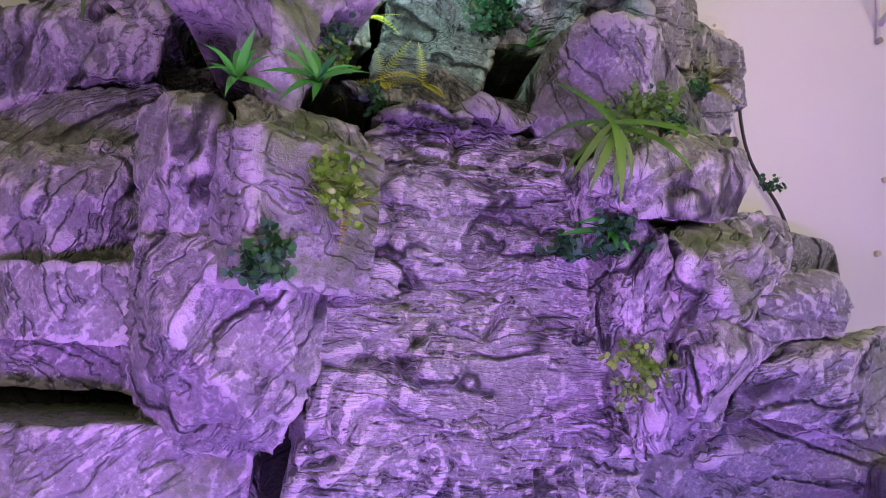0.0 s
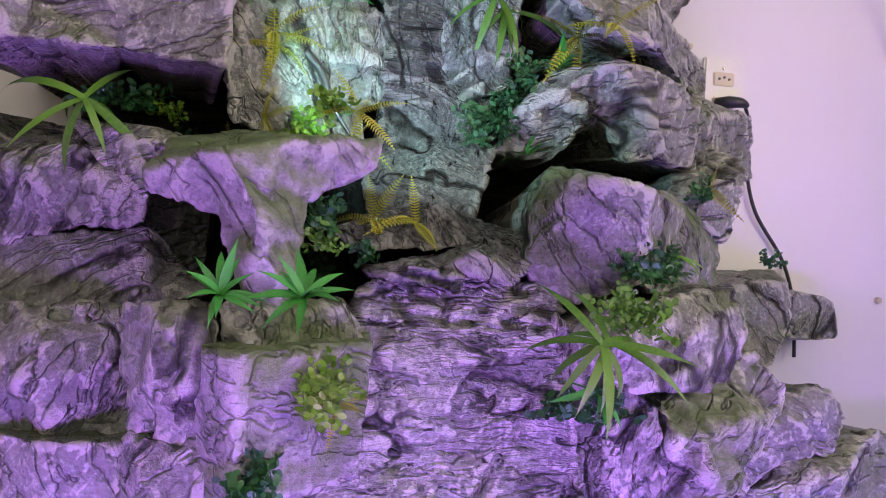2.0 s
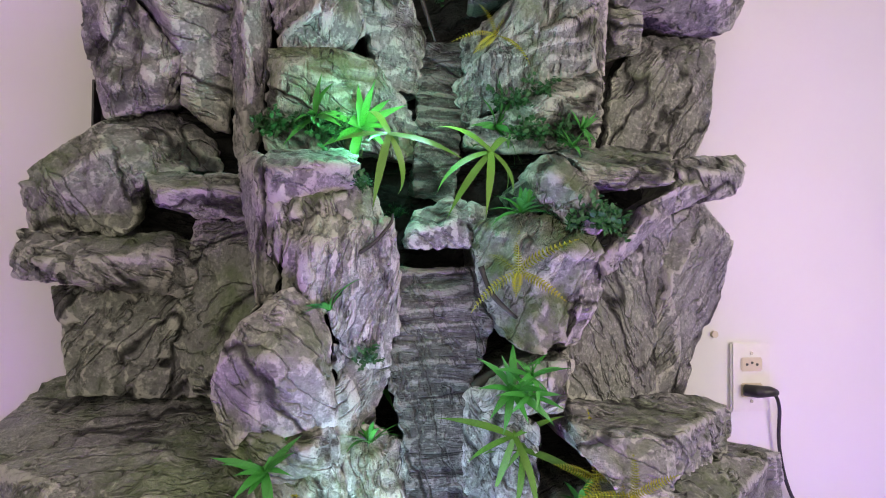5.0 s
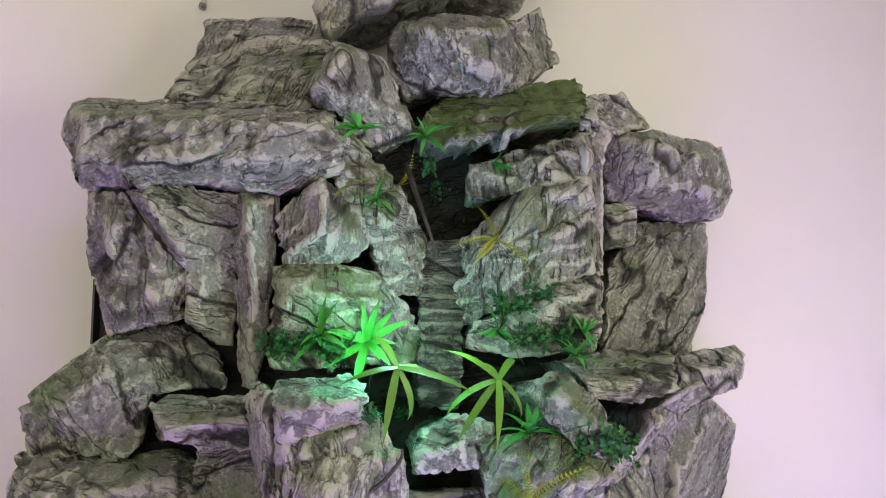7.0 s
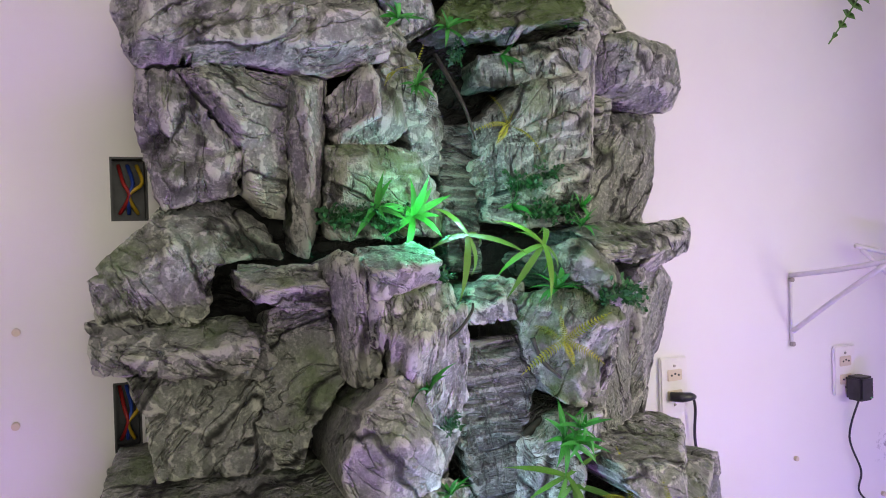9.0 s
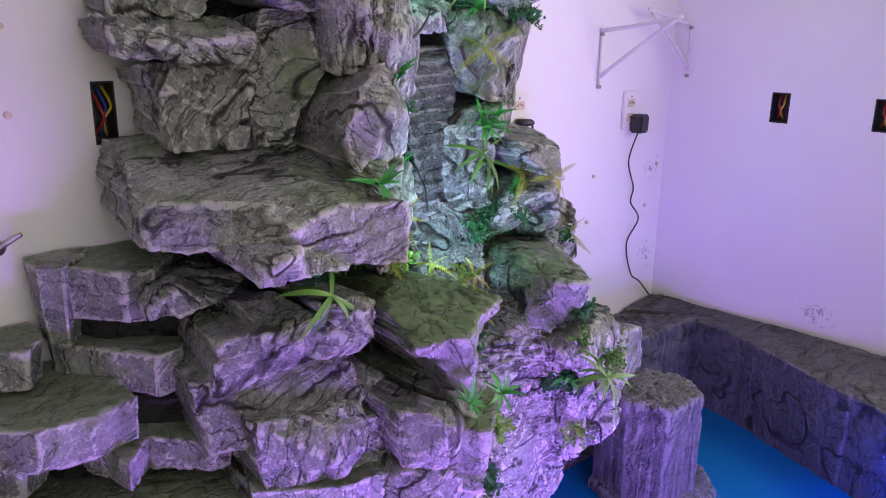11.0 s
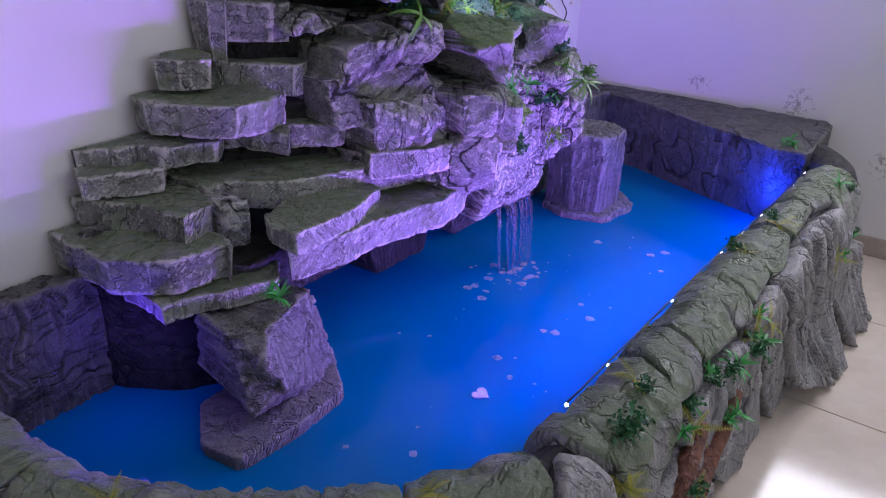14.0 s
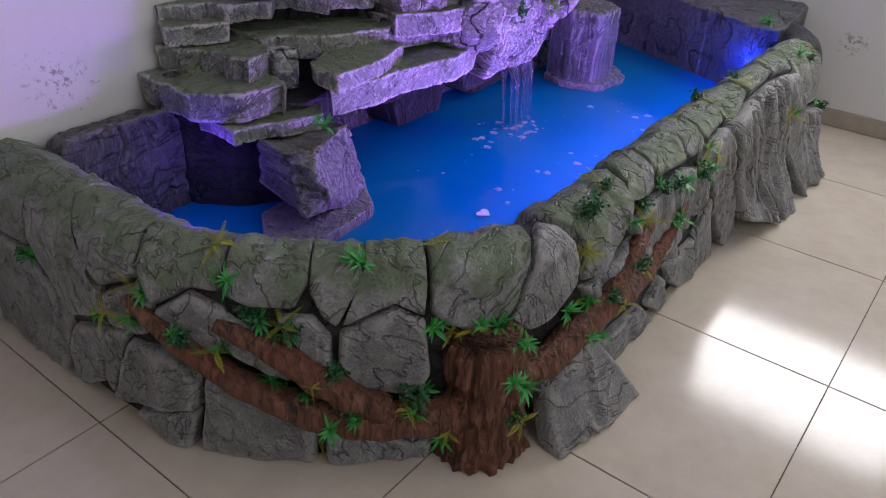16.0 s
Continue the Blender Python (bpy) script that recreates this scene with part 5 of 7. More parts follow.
def on_line(s):
    """Place and outward way of the rim's middle line at the length s."""
    s = min(max(s, 0.0), LEN[-1] - 1e-4)
    i = max(k for k in range(len(LEN) - 1) if LEN[k] <= s)

    def way(j):
        d = LINE[min(j + 1, len(LINE) - 1)] - LINE[max(j - 1, 0)]
        return Vector((d.y, -d.x, 0)).normalized() * -1

    f = (s - LEN[i]) / (LEN[i + 1] - LEN[i])
    o = (way(i) * (1 - f) + way(i + 1) * f).normalized()
    return LINE[i].lerp(LINE[i + 1], f), (o if o.length else Vector((0, -1, 0)))


SIDE = 1 if on_line(2.0)[1].y < 0 else -1


def near_s(x, y):
    return min((k * 0.01 for k in range(int(LEN[-1] * 100))), key=lambda s: (on_line(s)[0] - Vector((x, y, 0))).length)


def profile(q):
    """Cross-section of the rim: q from 0 (inside, under water) over the top to 1 (outside, at the floor): offset outward and height."""
    pts = [(-0.085, 0.05), (-0.085, 0.38), (-0.065, 0.44), (-0.02, 0.466), (0.03, 0.460), (0.068, 0.43), (0.088, 0.36), (0.090, 0.2), (0.094, 0.06), (0.095, 0.0)]
    ds = [0.0]
    for a, b in zip(pts, pts[1:]):
        ds.append(ds[-1] + math.dist(a, b))
    t = q * ds[-1]
    i = max(k for k in range(len(ds) - 1) if ds[k] <= t + 1e-9)
    f = (t - ds[i]) / (ds[i + 1] - ds[i])
    return pts[i][0] + f * (pts[i + 1][0] - pts[i][0]), pts[i][1] + f * (pts[i + 1][1] - pts[i][1])


def q_of(z):
    """The q at which the outside of the profile has the height z."""
    return min((0.45 + 0.55 * k / 200 for k in range(201)), key=lambda q: abs(profile(q)[1] - z))


_stone = [0]
STONE_KIND = {"m": (0.006, 0.3, 0.0), "s": (0.009, 0.3, 0.012), "f": (0.010, 0.8, 0.01), "r": (0.020, 1.0, 0.10)}


def rim_stone(outline, kind):
    """One stone of the rim: an outline in the rolled-out face of the wall, pillowed towards its joints."""
    _stone[0] += 1
    seed = _stone[0] * 3.3
    proud, fold, flare = STONE_KIND[kind]
    pts = clip_corners([(s, q * 1.05) for s, q in outline], 0.05)
    loop = []
    for a, b in zip(pts, pts[1:] + pts[:1]):
        n = max(1, round(math.dist(a, b) / 0.011))
        loop += [(a[0] + (b[0] - a[0]) * i / n, a[1] + (b[1] - a[1]) * i / n) for i in range(n)]
    cu, cv = sum(p[0] for p in loop) / len(loop), sum(p[1] for p in loop) / len(loop)
    grow = 1.0 if kind == "m" else 1.035
    loop = [(cu + (u - cu) * grow, cv + (v - cv) * grow) for u, v in loop]
    rad = sum(math.dist(p, (cu, cv)) for p in loop) / len(loop)
    n = max(4, round(rad / 0.010))
    rings = [(1.0, -0.03), (1.0, -0.012)] + [(1 - (e + 0.003) / rad, proud * min(1.0, e / 0.012) ** 0.5) for e in (0.0, 0.003, 0.009)]
    rings += [((1 - 0.022 / rad) * (1 - i / n), proud) for i in range(n)]
    bm = bmesh.new()
    rows = []
    for k, lift in rings:
        row = []
        for u, v in loop:
            s, q = cu + (u - cu) * k, min(max((cv + (v - cv) * k) / 1.05, 0.0), 1.0)
            o, z = profile(q)
            base, out = on_line(s)
            out = out * SIDE
            o1, z1 = profile(min(q + 0.02, 1.0))
            o0, z0 = profile(max(q - 0.02, 0.0))
            n2 = (out * (z0 - z1) + Vector((0, 0, o1 - o0))).normalized()
            p = base + out * o + Vector((0, 0, z))
            big = noise.noise(Vector((p.x * 8 + seed, p.y * 8, p.z * 8)))
            w = noise.noise(Vector((p.x * 6, p.y * 6, p.z * 4 + seed)))
            fo = noise.noise(Vector(((s + 0.25 * z * fold) * 21 + w * 1.6, seed * 3.1, z * 4)))
            _, flat = cell(p, 9, _stone[0] % 37)
            up = big * 0.006 + flat * 0.012 + fold * 0.018 * (1 - abs(fo) * 2.4)
            p = p + n2 * (lift + (up if lift > 0 else 0)) + out * (flare * max(0.0, 1 - z / 0.26) ** 1.6)
            p.z = max(p.z, 0.001)
            row.append(bm.verts.new(p))
        rows.append(row)
    m = len(loop)
    for a, b in zip(rows, rows[1:]):
        for i in range(m):
            bm.faces.new((a[i], a[(i + 1) % m], b[(i + 1) % m], b[i]))
    tip = bm.verts.new(sum((v.co for v in rows[-1]), Vector()) / m)
    for i in range(m):
        bm.faces.new((rows[-1][i], rows[-1][(i + 1) % m], tip))
    bmesh.ops.recalc_face_normals(bm, faces=bm.faces)
    bm.normal_update()
    mid, out = on_line(cu)
    if tip.normal.dot(out * SIDE + Vector((0, 0, 1))) < 0:
        bmesh.ops.reverse_faces(bm, faces=bm.faces)
    return part("stone", bm, {"m": STONE_MOSS, "s": STONE, "f": STONE_FOLD, "r": STONE_FOLD}[kind], pool, "", True, mid + Vector((0, 0, 0.3)))


# dark body of the rim behind the stones
bm = bmesh.new()
rows = []
for k in range(61):
    base, out = on_line(LEN[-1] * k / 60)
    out = out * SIDE
    rows.append([bm.verts.new(base + out * (o * 0.9) + Vector((0, 0, z - 0.014))) for o, z in (profile(j / 24) for j in range(25))])
for a, b in zip(rows, rows[1:]):
    for j in range(24):
        bm.faces.new((a[j], a[j + 1], b[j + 1], b[j]))
bmesh.ops.recalc_face_normals(bm, faces=bm.faces)
part("rim_core", bm, SHADE_JOINT_ROCK, pool, "dark joints between the stones", True)

S_TRUNK = near_s(-0.93, -1.19)


def tube(pts, radii, seed, n=14, sub=8, rough=0.15):
    """A tapering limb along a smooth line of points."""
    pts = [Vector(p) for p in pts]
    line, rad = [], []
    for i in range(len(pts) - 1):
        p0, p1, p2, p3 = pts[max(i - 1, 0)], pts[i], pts[i + 1], pts[min(i + 2, len(pts) - 1)]
        for k in range(sub):
            t = k / sub
            line.append(0.5 * ((2 * p1) + (p2 - p0) * t + (2 * p0 - 5 * p1 + 4 * p2 - p3) * t * t + (3 * p1 - p0 - 3 * p2 + p3) * t ** 3))
            rad.append(radii[i] + (radii[i + 1] - radii[i]) * t)
    line.append(pts[-1])
    rad.append(radii[-1])
    bm = bmesh.new()
    rows = []
    up = Vector((0.13, 0.2, 0.97))
    for i, (p, r) in enumerate(zip(line, rad)):
        d = (line[min(i + 1, len(line) - 1)] - line[max(i - 1, 0)]).normalized()
        a = d.cross(up).normalized()
        b = d.cross(a)
        row = []
        for k in range(n):
            w = 2 * math.pi * k / n
            q = p + (a * math.cos(w) + b * math.sin(w)) * r
            q += (q - p) * rough * noise.noise(q * 25 + Vector((seed, 0, 0)))
            row.append(bm.verts.new(q))
        rows.append(row)
    for a, b in zip(rows, rows[1:]):
        for k in range(n):
            bm.faces.new((a[k], a[(k + 1) % n], b[(k + 1) % n], b[k]))
    bm.faces.new(rows[0][::-1])
    bm.faces.new(rows[-1])
    bmesh.ops.recalc_face_normals(bm, faces=bm.faces)
    return bm


def on_wall(x, y, z, off=0.02):
    """A place on the outside of the rim wall below or beside (x, y), at the height z."""
    base, out = on_line(near_s(x, y))
    o, _ = profile(q_of(z))
    return base + out * SIDE * (o + off) + Vector((0, 0, z))


# tree trunk and its limbs on the rim wall
tb = on_wall(-0.93, -1.19, 0.05, -0.01)
tdir = on_line(S_TRUNK)[1] * SIDE
bm = tube([tb + Vector((0, 0, -0.05)), tb + Vector((0, 0, 0.03)), tb + Vector((0, 0, 0.13)), tb + Vector((0, 0, 0.22)), tb + Vector((0, 0, 0.27)) - tdir * 0.01], [0.105, 0.088, 0.076, 0.08, 0.06], 3, 132, 10, 0.22)
for v in bm.verts:
    w = math.atan2(v.co.y - tb.y, v.co.x - tb.x)
    g = math.sin(w * 21 + 5 * noise.noise(v.co * 8)) * 0.0045 + math.sin(w * 43 + 6 * noise.noise(v.co * 14)) * 0.002
    v.co += Vector((math.cos(w), math.sin(w), 0)) * g
    v.co.z = max(v.co.z, 0.001)
part("tree_trunk", bm, BARK, pool, "reddish brown carved tree trunk at the corner of the wall", True, tb)
for pts, r in (([(-0.96, -1.19, 0.13), (-1.06, -1.08, 0.12), (-1.14, -0.98, 0.13), (-1.23, -0.86, 0.2), (-1.27, -0.74, 0.28), (-1.28, -0.62, 0.36)], [0.045, 0.04, 0.036, 0.03, 0.024, 0.012]),
               ([(-1.08, -1.05, 0.15), (-1.14, -0.97, 0.22), (-1.19, -0.9, 0.29), (-1.25, -0.8, 0.35)], [0.036, 0.032, 0.026, 0.014]),
               ([(-0.9, -1.2, 0.18), (-0.78, -1.2, 0.2), (-0.62, -1.2, 0.24), (-0.48, -1.2, 0.23), (-0.34, -1.2, 0.25), (-0.2, -1.2, 0.33)], [0.05, 0.036, 0.036, 0.034, 0.026, 0.012]),
               ([(-0.6, -1.2, 0.25), (-0.5, -1.2, 0.31), (-0.4, -1.2, 0.37)], [0.03, 0.024, 0.01])):
    bm = tube([on_wall(*p) for p in pts], r, len(pts), 16, 8, 0.25)
    part("tree_limb", bm, BARK, pool, "brown carved branch running along the wall", True)

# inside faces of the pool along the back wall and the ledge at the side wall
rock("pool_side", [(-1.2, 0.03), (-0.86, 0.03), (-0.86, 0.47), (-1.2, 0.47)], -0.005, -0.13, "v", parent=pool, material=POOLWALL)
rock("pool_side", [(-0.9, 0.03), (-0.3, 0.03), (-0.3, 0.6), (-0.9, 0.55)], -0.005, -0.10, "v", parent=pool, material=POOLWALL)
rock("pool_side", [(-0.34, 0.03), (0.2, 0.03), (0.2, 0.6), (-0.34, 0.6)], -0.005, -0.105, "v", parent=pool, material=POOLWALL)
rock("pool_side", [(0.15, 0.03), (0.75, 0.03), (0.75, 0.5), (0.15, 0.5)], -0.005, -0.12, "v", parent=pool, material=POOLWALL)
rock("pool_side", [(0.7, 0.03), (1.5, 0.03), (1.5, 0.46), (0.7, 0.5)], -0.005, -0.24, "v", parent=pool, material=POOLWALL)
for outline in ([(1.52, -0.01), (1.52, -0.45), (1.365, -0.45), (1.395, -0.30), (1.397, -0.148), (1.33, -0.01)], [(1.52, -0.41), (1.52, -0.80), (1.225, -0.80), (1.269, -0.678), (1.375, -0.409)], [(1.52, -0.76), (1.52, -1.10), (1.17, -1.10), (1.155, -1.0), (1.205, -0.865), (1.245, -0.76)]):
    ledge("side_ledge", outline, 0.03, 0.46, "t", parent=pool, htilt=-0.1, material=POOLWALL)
crag("pillar", [(-0.784, -0.460, 0.412), (-0.730, -0.520, 0.412), (-0.556, -0.460, 0.412), (-0.534, -0.460, 0.335), (-0.472, -0.450, 0.158), (-0.567, -0.500, 0.196), (-0.804, -0.550, 0.263), (-0.794, -0.500, 0.337)], [(-0.769, -0.560, 0.375), (-0.739, -0.570, 0.297)], [(1, 8), (8, 9), (9, 6)], -0.34, "c", tilt=20, material=PILLAR)
ledge("pillar_foot", [(-0.885, -0.47), (-0.87, -0.575), (-0.72, -0.585), (-0.57, -0.57), (-0.50, -0.47), (-0.58, -0.36), (-0.80, -0.36)], 0.03, 0.205, "t", material=PILLAR)
ledge("pillar", [(0.72, -0.44), (0.76, -0.54), (0.90, -0.55), (0.97, -0.46), (0.92, -0.34), (0.76, -0.32)], 0.03, 0.47, "v", material=PILLAR)
ledge("pillar_foot", [(0.69, -0.44), (0.74, -0.58), (0.93, -0.60), (1.03, -0.5), (0.95, -0.34), (0.74, -0.32)], 0.03, 0.2, "c", material=PILLAR)


def basin(z0, z1):
    """A flat sheet that fills the pool inside the rim."""
    bm = bmesh.new()
    edge = [on_line(LEN[-1] * k / 60) for k in range(61)]
    ring = [b0 - o * SIDE * 0.03 for b0, o in edge] + [Vector((1.45, -0.9, 0)), Vector((1.45, -0.03, 0))]
    f = bm.faces.new([bm.verts.new((p.x, min(p.y, -0.03), z0)) for p in ring])
    ext = bmesh.ops.extrude_face_region(bm, geom=[f])
    bmesh.ops.translate(bm, verts=[v for v in ext["geom"] if isinstance(v, bmesh.types.BMVert)], vec=(0, 0, z1 - z0))
    bmesh.ops.recalc_face_normals(bm, faces=bm.faces)
    return bm


part("pool_floor", basin(0.004, 0.03), POOLFLOOR, pool, "light blue painted pool floor")
water = tagged(obj("water", basin(0.160, 0.175), WATER), "bright blue turbid pool water with small ripples", "water", kind="structure")

# floor tiles
xs = [-0.832 + 0.6 * k for k in range(-5, 5)]
ys = [-1.768 + 0.62 * k for k in range(-4, 4)]
shared = {}
for x in xs:
    for y in ys:
        x0, x1, y0, y1 = max(x, XL), min(x + 0.6, XR), max(y, YF), min(y + 0.62, 0.0)
        if x1 - x0 < 0.05 or y1 - y0 < 0.05:
            continue
        key = (round(x1 - x0, 3), round(y1 - y0, 3))
        if key not in shared:
            bm = box(-key[0] / 2 + 0.0015, key[0] / 2 - 0.0015, -key[1] / 2 + 0.0015, key[1] / 2 - 0.0015, -0.012, 0.0, bevel=0.0012)
            shared[key] = bpy.data.meshes.new("tile")
            bm.to_mesh(shared[key])
            bm.free()
            shared[key].materials.append(TILE)
        t = new("tile", shared[key])
        t.location, t.parent = ((x0 + x1) / 2, (y0 + y1) / 2, 0), floor
# stones of the rim wall: outline as length along the rim and way across its profile
rim_stone([(0.000, 0.504), (0.000, 0.050), (0.192, 0.050), (0.246, 0.522), (0.258, 0.618), (0.252, 0.678), (0.000, 0.702)], "m")
rim_stone([(0.192, 0.050), (0.318, 0.050), (0.378, 0.510), (0.444, 0.600), (0.522, 0.666), (0.516, 0.738), (0.372, 0.810), (0.264, 0.666), (0.246, 0.528)], "m")
rim_stone([(0.318, 0.050), (0.564, 0.050), (0.600, 0.510), (0.630, 0.588), (0.528, 0.654), (0.450, 0.594), (0.384, 0.510)], "m")
rim_stone([(0.564, 0.050), (0.756, 0.050), (0.786, 0.540), (0.786, 0.588), (0.726, 0.588), (0.660, 0.642), (0.630, 0.588), (0.606, 0.510)], "m")
rim_stone([(0.762, 0.050), (0.930, 0.050), (0.942, 0.552), (0.912, 0.612), (0.834, 0.612), (0.792, 0.594)], "m")
rim_stone([(0.936, 0.050), (1.050, 0.050), (1.038, 0.552), (0.990, 0.648), (0.966, 0.630), (0.942, 0.576)], "m")
rim_stone([(1.056, 0.050), (1.182, 0.050), (1.152, 0.570), (1.146, 0.630), (1.092, 0.600), (1.044, 0.624), (0.996, 0.648), (1.038, 0.552)], "m")
rim_stone([(1.188, 0.050), (1.266, 0.050), (1.476, 0.050), (1.374, 0.504), (1.296, 0.666), (1.224, 0.684), (1.158, 0.630), (1.158, 0.558)], "m")
rim_stone([(1.410, 0.474), (1.446, 0.510), (1.464, 0.552), (1.470, 0.606), (1.464, 0.654), (1.350, 0.720), (1.302, 0.678), (1.374, 0.516)], "s")
rim_stone([(1.488, 0.050), (1.734, 0.050), (1.590, 0.050), (1.482, 0.564), (1.452, 0.504), (1.416, 0.050)], "m")
rim_stone([(1.746, 0.050), (1.884, 0.050), (1.710, 0.546), (1.668, 0.606), (1.548, 0.684), (1.488, 0.666), (1.488, 0.570), (1.590, 0.050)], "m")
rim_stone([(1.890, 0.050), (1.998, 0.050), (1.842, 0.540), (1.788, 0.582), (1.704, 0.564), (1.746, 0.492)], "m")
rim_stone([(2.004, 0.050), (2.148, 0.050), (2.046, 0.528), (1.998, 0.570), (1.842, 0.552)], "m")
rim_stone([(2.154, 0.050), (2.286, 0.050), (2.160, 0.534), (2.106, 0.582), (2.016, 0.564)], "m")
rim_stone([(2.280, 0.050), (2.448, 0.050), (2.292, 0.546), (2.130, 0.558)], "m")
rim_stone([(2.442, 0.050), (2.652, 0.050), (2.508, 0.522), (2.358, 0.564), (2.298, 0.546)], "m")
rim_stone([(2.646, 0.050), (2.940, 0.050), (2.724, 0.516), (2.520, 0.528)], "m")
rim_stone([(2.946, 0.050), (3.210, 0.050), (2.898, 0.546), (2.730, 0.516)], "m")
rim_stone([(3.234, 0.050), (3.144, 0.534), (3.210, 0.750), (2.952, 0.696), (2.874, 0.540)], "m")
rim_stone([(0.000, 0.720), (0.246, 0.690), (0.354, 0.834), (0.306, 1.000), (0.000, 1.000), (0.000, 0.894)], "s")
rim_stone([(0.378, 0.828), (0.504, 0.768), (0.504, 0.828), (0.468, 0.942), (0.378, 1.000), (0.330, 1.000)], "s")
rim_stone([(0.510, 0.774), (0.588, 0.732), (0.546, 0.846), (0.510, 0.948), (0.486, 0.912)], "s")
rim_stone([(0.534, 0.660), (0.630, 0.600), (0.654, 0.654), (0.624, 0.732), (0.528, 0.750)], "s")
rim_stone([(0.576, 0.768), (0.678, 0.750), (0.732, 0.804), (0.720, 0.888), (0.552, 0.948), (0.516, 0.948)], "f")
rim_stone([(0.570, 0.960), (0.720, 0.894), (0.702, 1.000), (0.642, 1.000)], "s")
rim_stone([(0.744, 0.792), (0.852, 0.816), (0.942, 0.894), (0.936, 1.000), (0.846, 1.000), (0.720, 1.000)], "s")
rim_stone([(0.960, 0.918), (1.038, 0.930), (1.164, 0.954), (1.158, 1.000), (1.092, 1.000), (0.960, 1.000)], "s")
rim_stone([(0.996, 0.660), (1.044, 0.630), (1.092, 0.606), (1.146, 0.642), (1.158, 0.774), (1.140, 0.828), (1.032, 0.804), (0.990, 0.744)], "s")
rim_stone([(0.882, 0.624), (0.948, 0.624), (0.978, 0.672), (0.978, 0.750), (0.936, 0.732)], "s")
rim_stone([(0.792, 0.630), (0.870, 0.684), (0.906, 0.786), (0.822, 0.744), (0.780, 0.708)], "s")
rim_stone([(0.660, 0.654), (0.726, 0.594), (0.786, 0.618), (0.804, 0.660), (0.774, 0.726), (0.678, 0.738)], "s")
rim_stone([(1.362, 0.846), (1.452, 0.804), (1.536, 0.834), (1.602, 1.000), (1.572, 1.000), (1.458, 1.000), (1.392, 1.000), (1.350, 1.000)], "r")
rim_stone([(1.596, 0.900), (1.818, 0.918), (1.896, 1.000), (1.722, 1.000), (1.614, 1.000)], "s")
rim_stone([(1.488, 0.678), (1.548, 0.690), (1.698, 0.648), (1.902, 0.678), (1.998, 0.828), (1.698, 0.816), (1.542, 0.768)], "f")
rim_stone([(1.692, 0.618), (1.806, 0.594), (1.992, 0.582), (2.142, 0.630), (2.154, 0.732), (1.986, 0.786), (1.782, 0.792)], "f")
rim_stone([(1.860, 0.942), (1.938, 0.882), (1.980, 1.000), (1.932, 1.000)], "s")
rim_stone([(1.968, 0.870), (2.154, 0.864), (2.178, 1.000), (2.082, 1.000), (1.998, 0.930)], "s")
rim_stone([(2.160, 0.858), (2.220, 0.750), (2.316, 1.000), (2.208, 1.000), (2.190, 1.000)], "s")
rim_stone([(2.106, 0.600), (2.280, 0.558), (2.394, 0.792), (2.508, 1.000), (2.394, 1.000), (2.226, 0.762)], "f")
rim_stone([(2.310, 0.564), (2.496, 0.540), (2.544, 0.708), (2.670, 1.000), (2.448, 0.912)], "r")
rim_stone([(2.508, 0.540), (2.706, 0.534), (2.838, 0.810), (2.790, 1.000), (2.700, 1.000)], "r")
rim_stone([(2.718, 0.534), (2.880, 0.558), (3.114, 0.858), (3.000, 1.000), (2.922, 1.000)], "r")
rim_stone([(2.958, 0.708), (3.240, 0.780), (3.162, 1.000), (3.054, 1.000), (3.018, 1.000)], "r")

# ---- wall fixtures ----
PLATE = plain_noise_mat("white_plastic", (0.72, 0.70, 0.66), (0.78, 0.76, 0.72), 20, 0.35)
BLACK = plain_noise_mat("black_plastic", (0.012, 0.012, 0.013), (0.03, 0.03, 0.032), 40, 0.4)
CREAM = mat("cream_plastic", (0.6, 0.52, 0.38), 0.4)
STEEL = mat("dull_steel", (0.35, 0.33, 0.3), 0.4, 1.0)
WIRE = {"red": mat("red_wire", (0.35, 0.02, 0.02), 0.4), "blue": mat("blue_wire", (0.02, 0.06, 0.35), 0.4), "yellow": mat("yellow_wire", (0.55, 0.36, 0.03), 0.4)}
WHITE_METAL = plain_noise_mat("white_enamel", (0.62, 0.61, 0.6), (0.7, 0.69, 0.68), 30, 0.3)
PINK = plain_noise_mat("pink_hose", (0.22, 0.09, 0.085), (0.3, 0.13, 0.11), 30, 0.45)


def disc(r, depth, m, n=16):
    bm = bmesh.new()
    bmesh.ops.create_cone(bm, cap_ends=True, segments=n, radius1=r, radius2=r * 0.96, depth=depth, matrix=m)
    return bm


def socket_plate(x, z):
    """A plate with two three-pin outlets and two screws on the back wall."""
    ob = tagged(new("wall_socket"), "white plastic wall plate with two three-pin outlets", "socket", "sockets on the wall")
    ob.location = (x, 0, z)
    part("plate", box(-0.037, 0.037, -0.009, 0.0, -0.06, 0.06, bevel=0.003), PLATE, ob)
    for dz in (0.022, -0.022):
        o = part("outlet", box(-0.02, 0.02, -0.0115, -0.0085, dz - 0.012, dz + 0.012, bevel=0.002), CREAM, ob, "cream outlet with three round holes")
        for dx, dd in ((-0.0095, 0.0), (0.0, 0.003), (0.0095, 0.0)):
            part("hole", disc(0.0024, 0.002, pose(dx, -0.0118, dz + dd, 90, 0, 0), 10), BLACK, o)
    for dz in (0.0415, -0.0415):
        part("screw", disc(0.003, 0.003, pose(0, -0.0095, dz, 90, 0, 0), 10), STEEL, ob)
    return ob


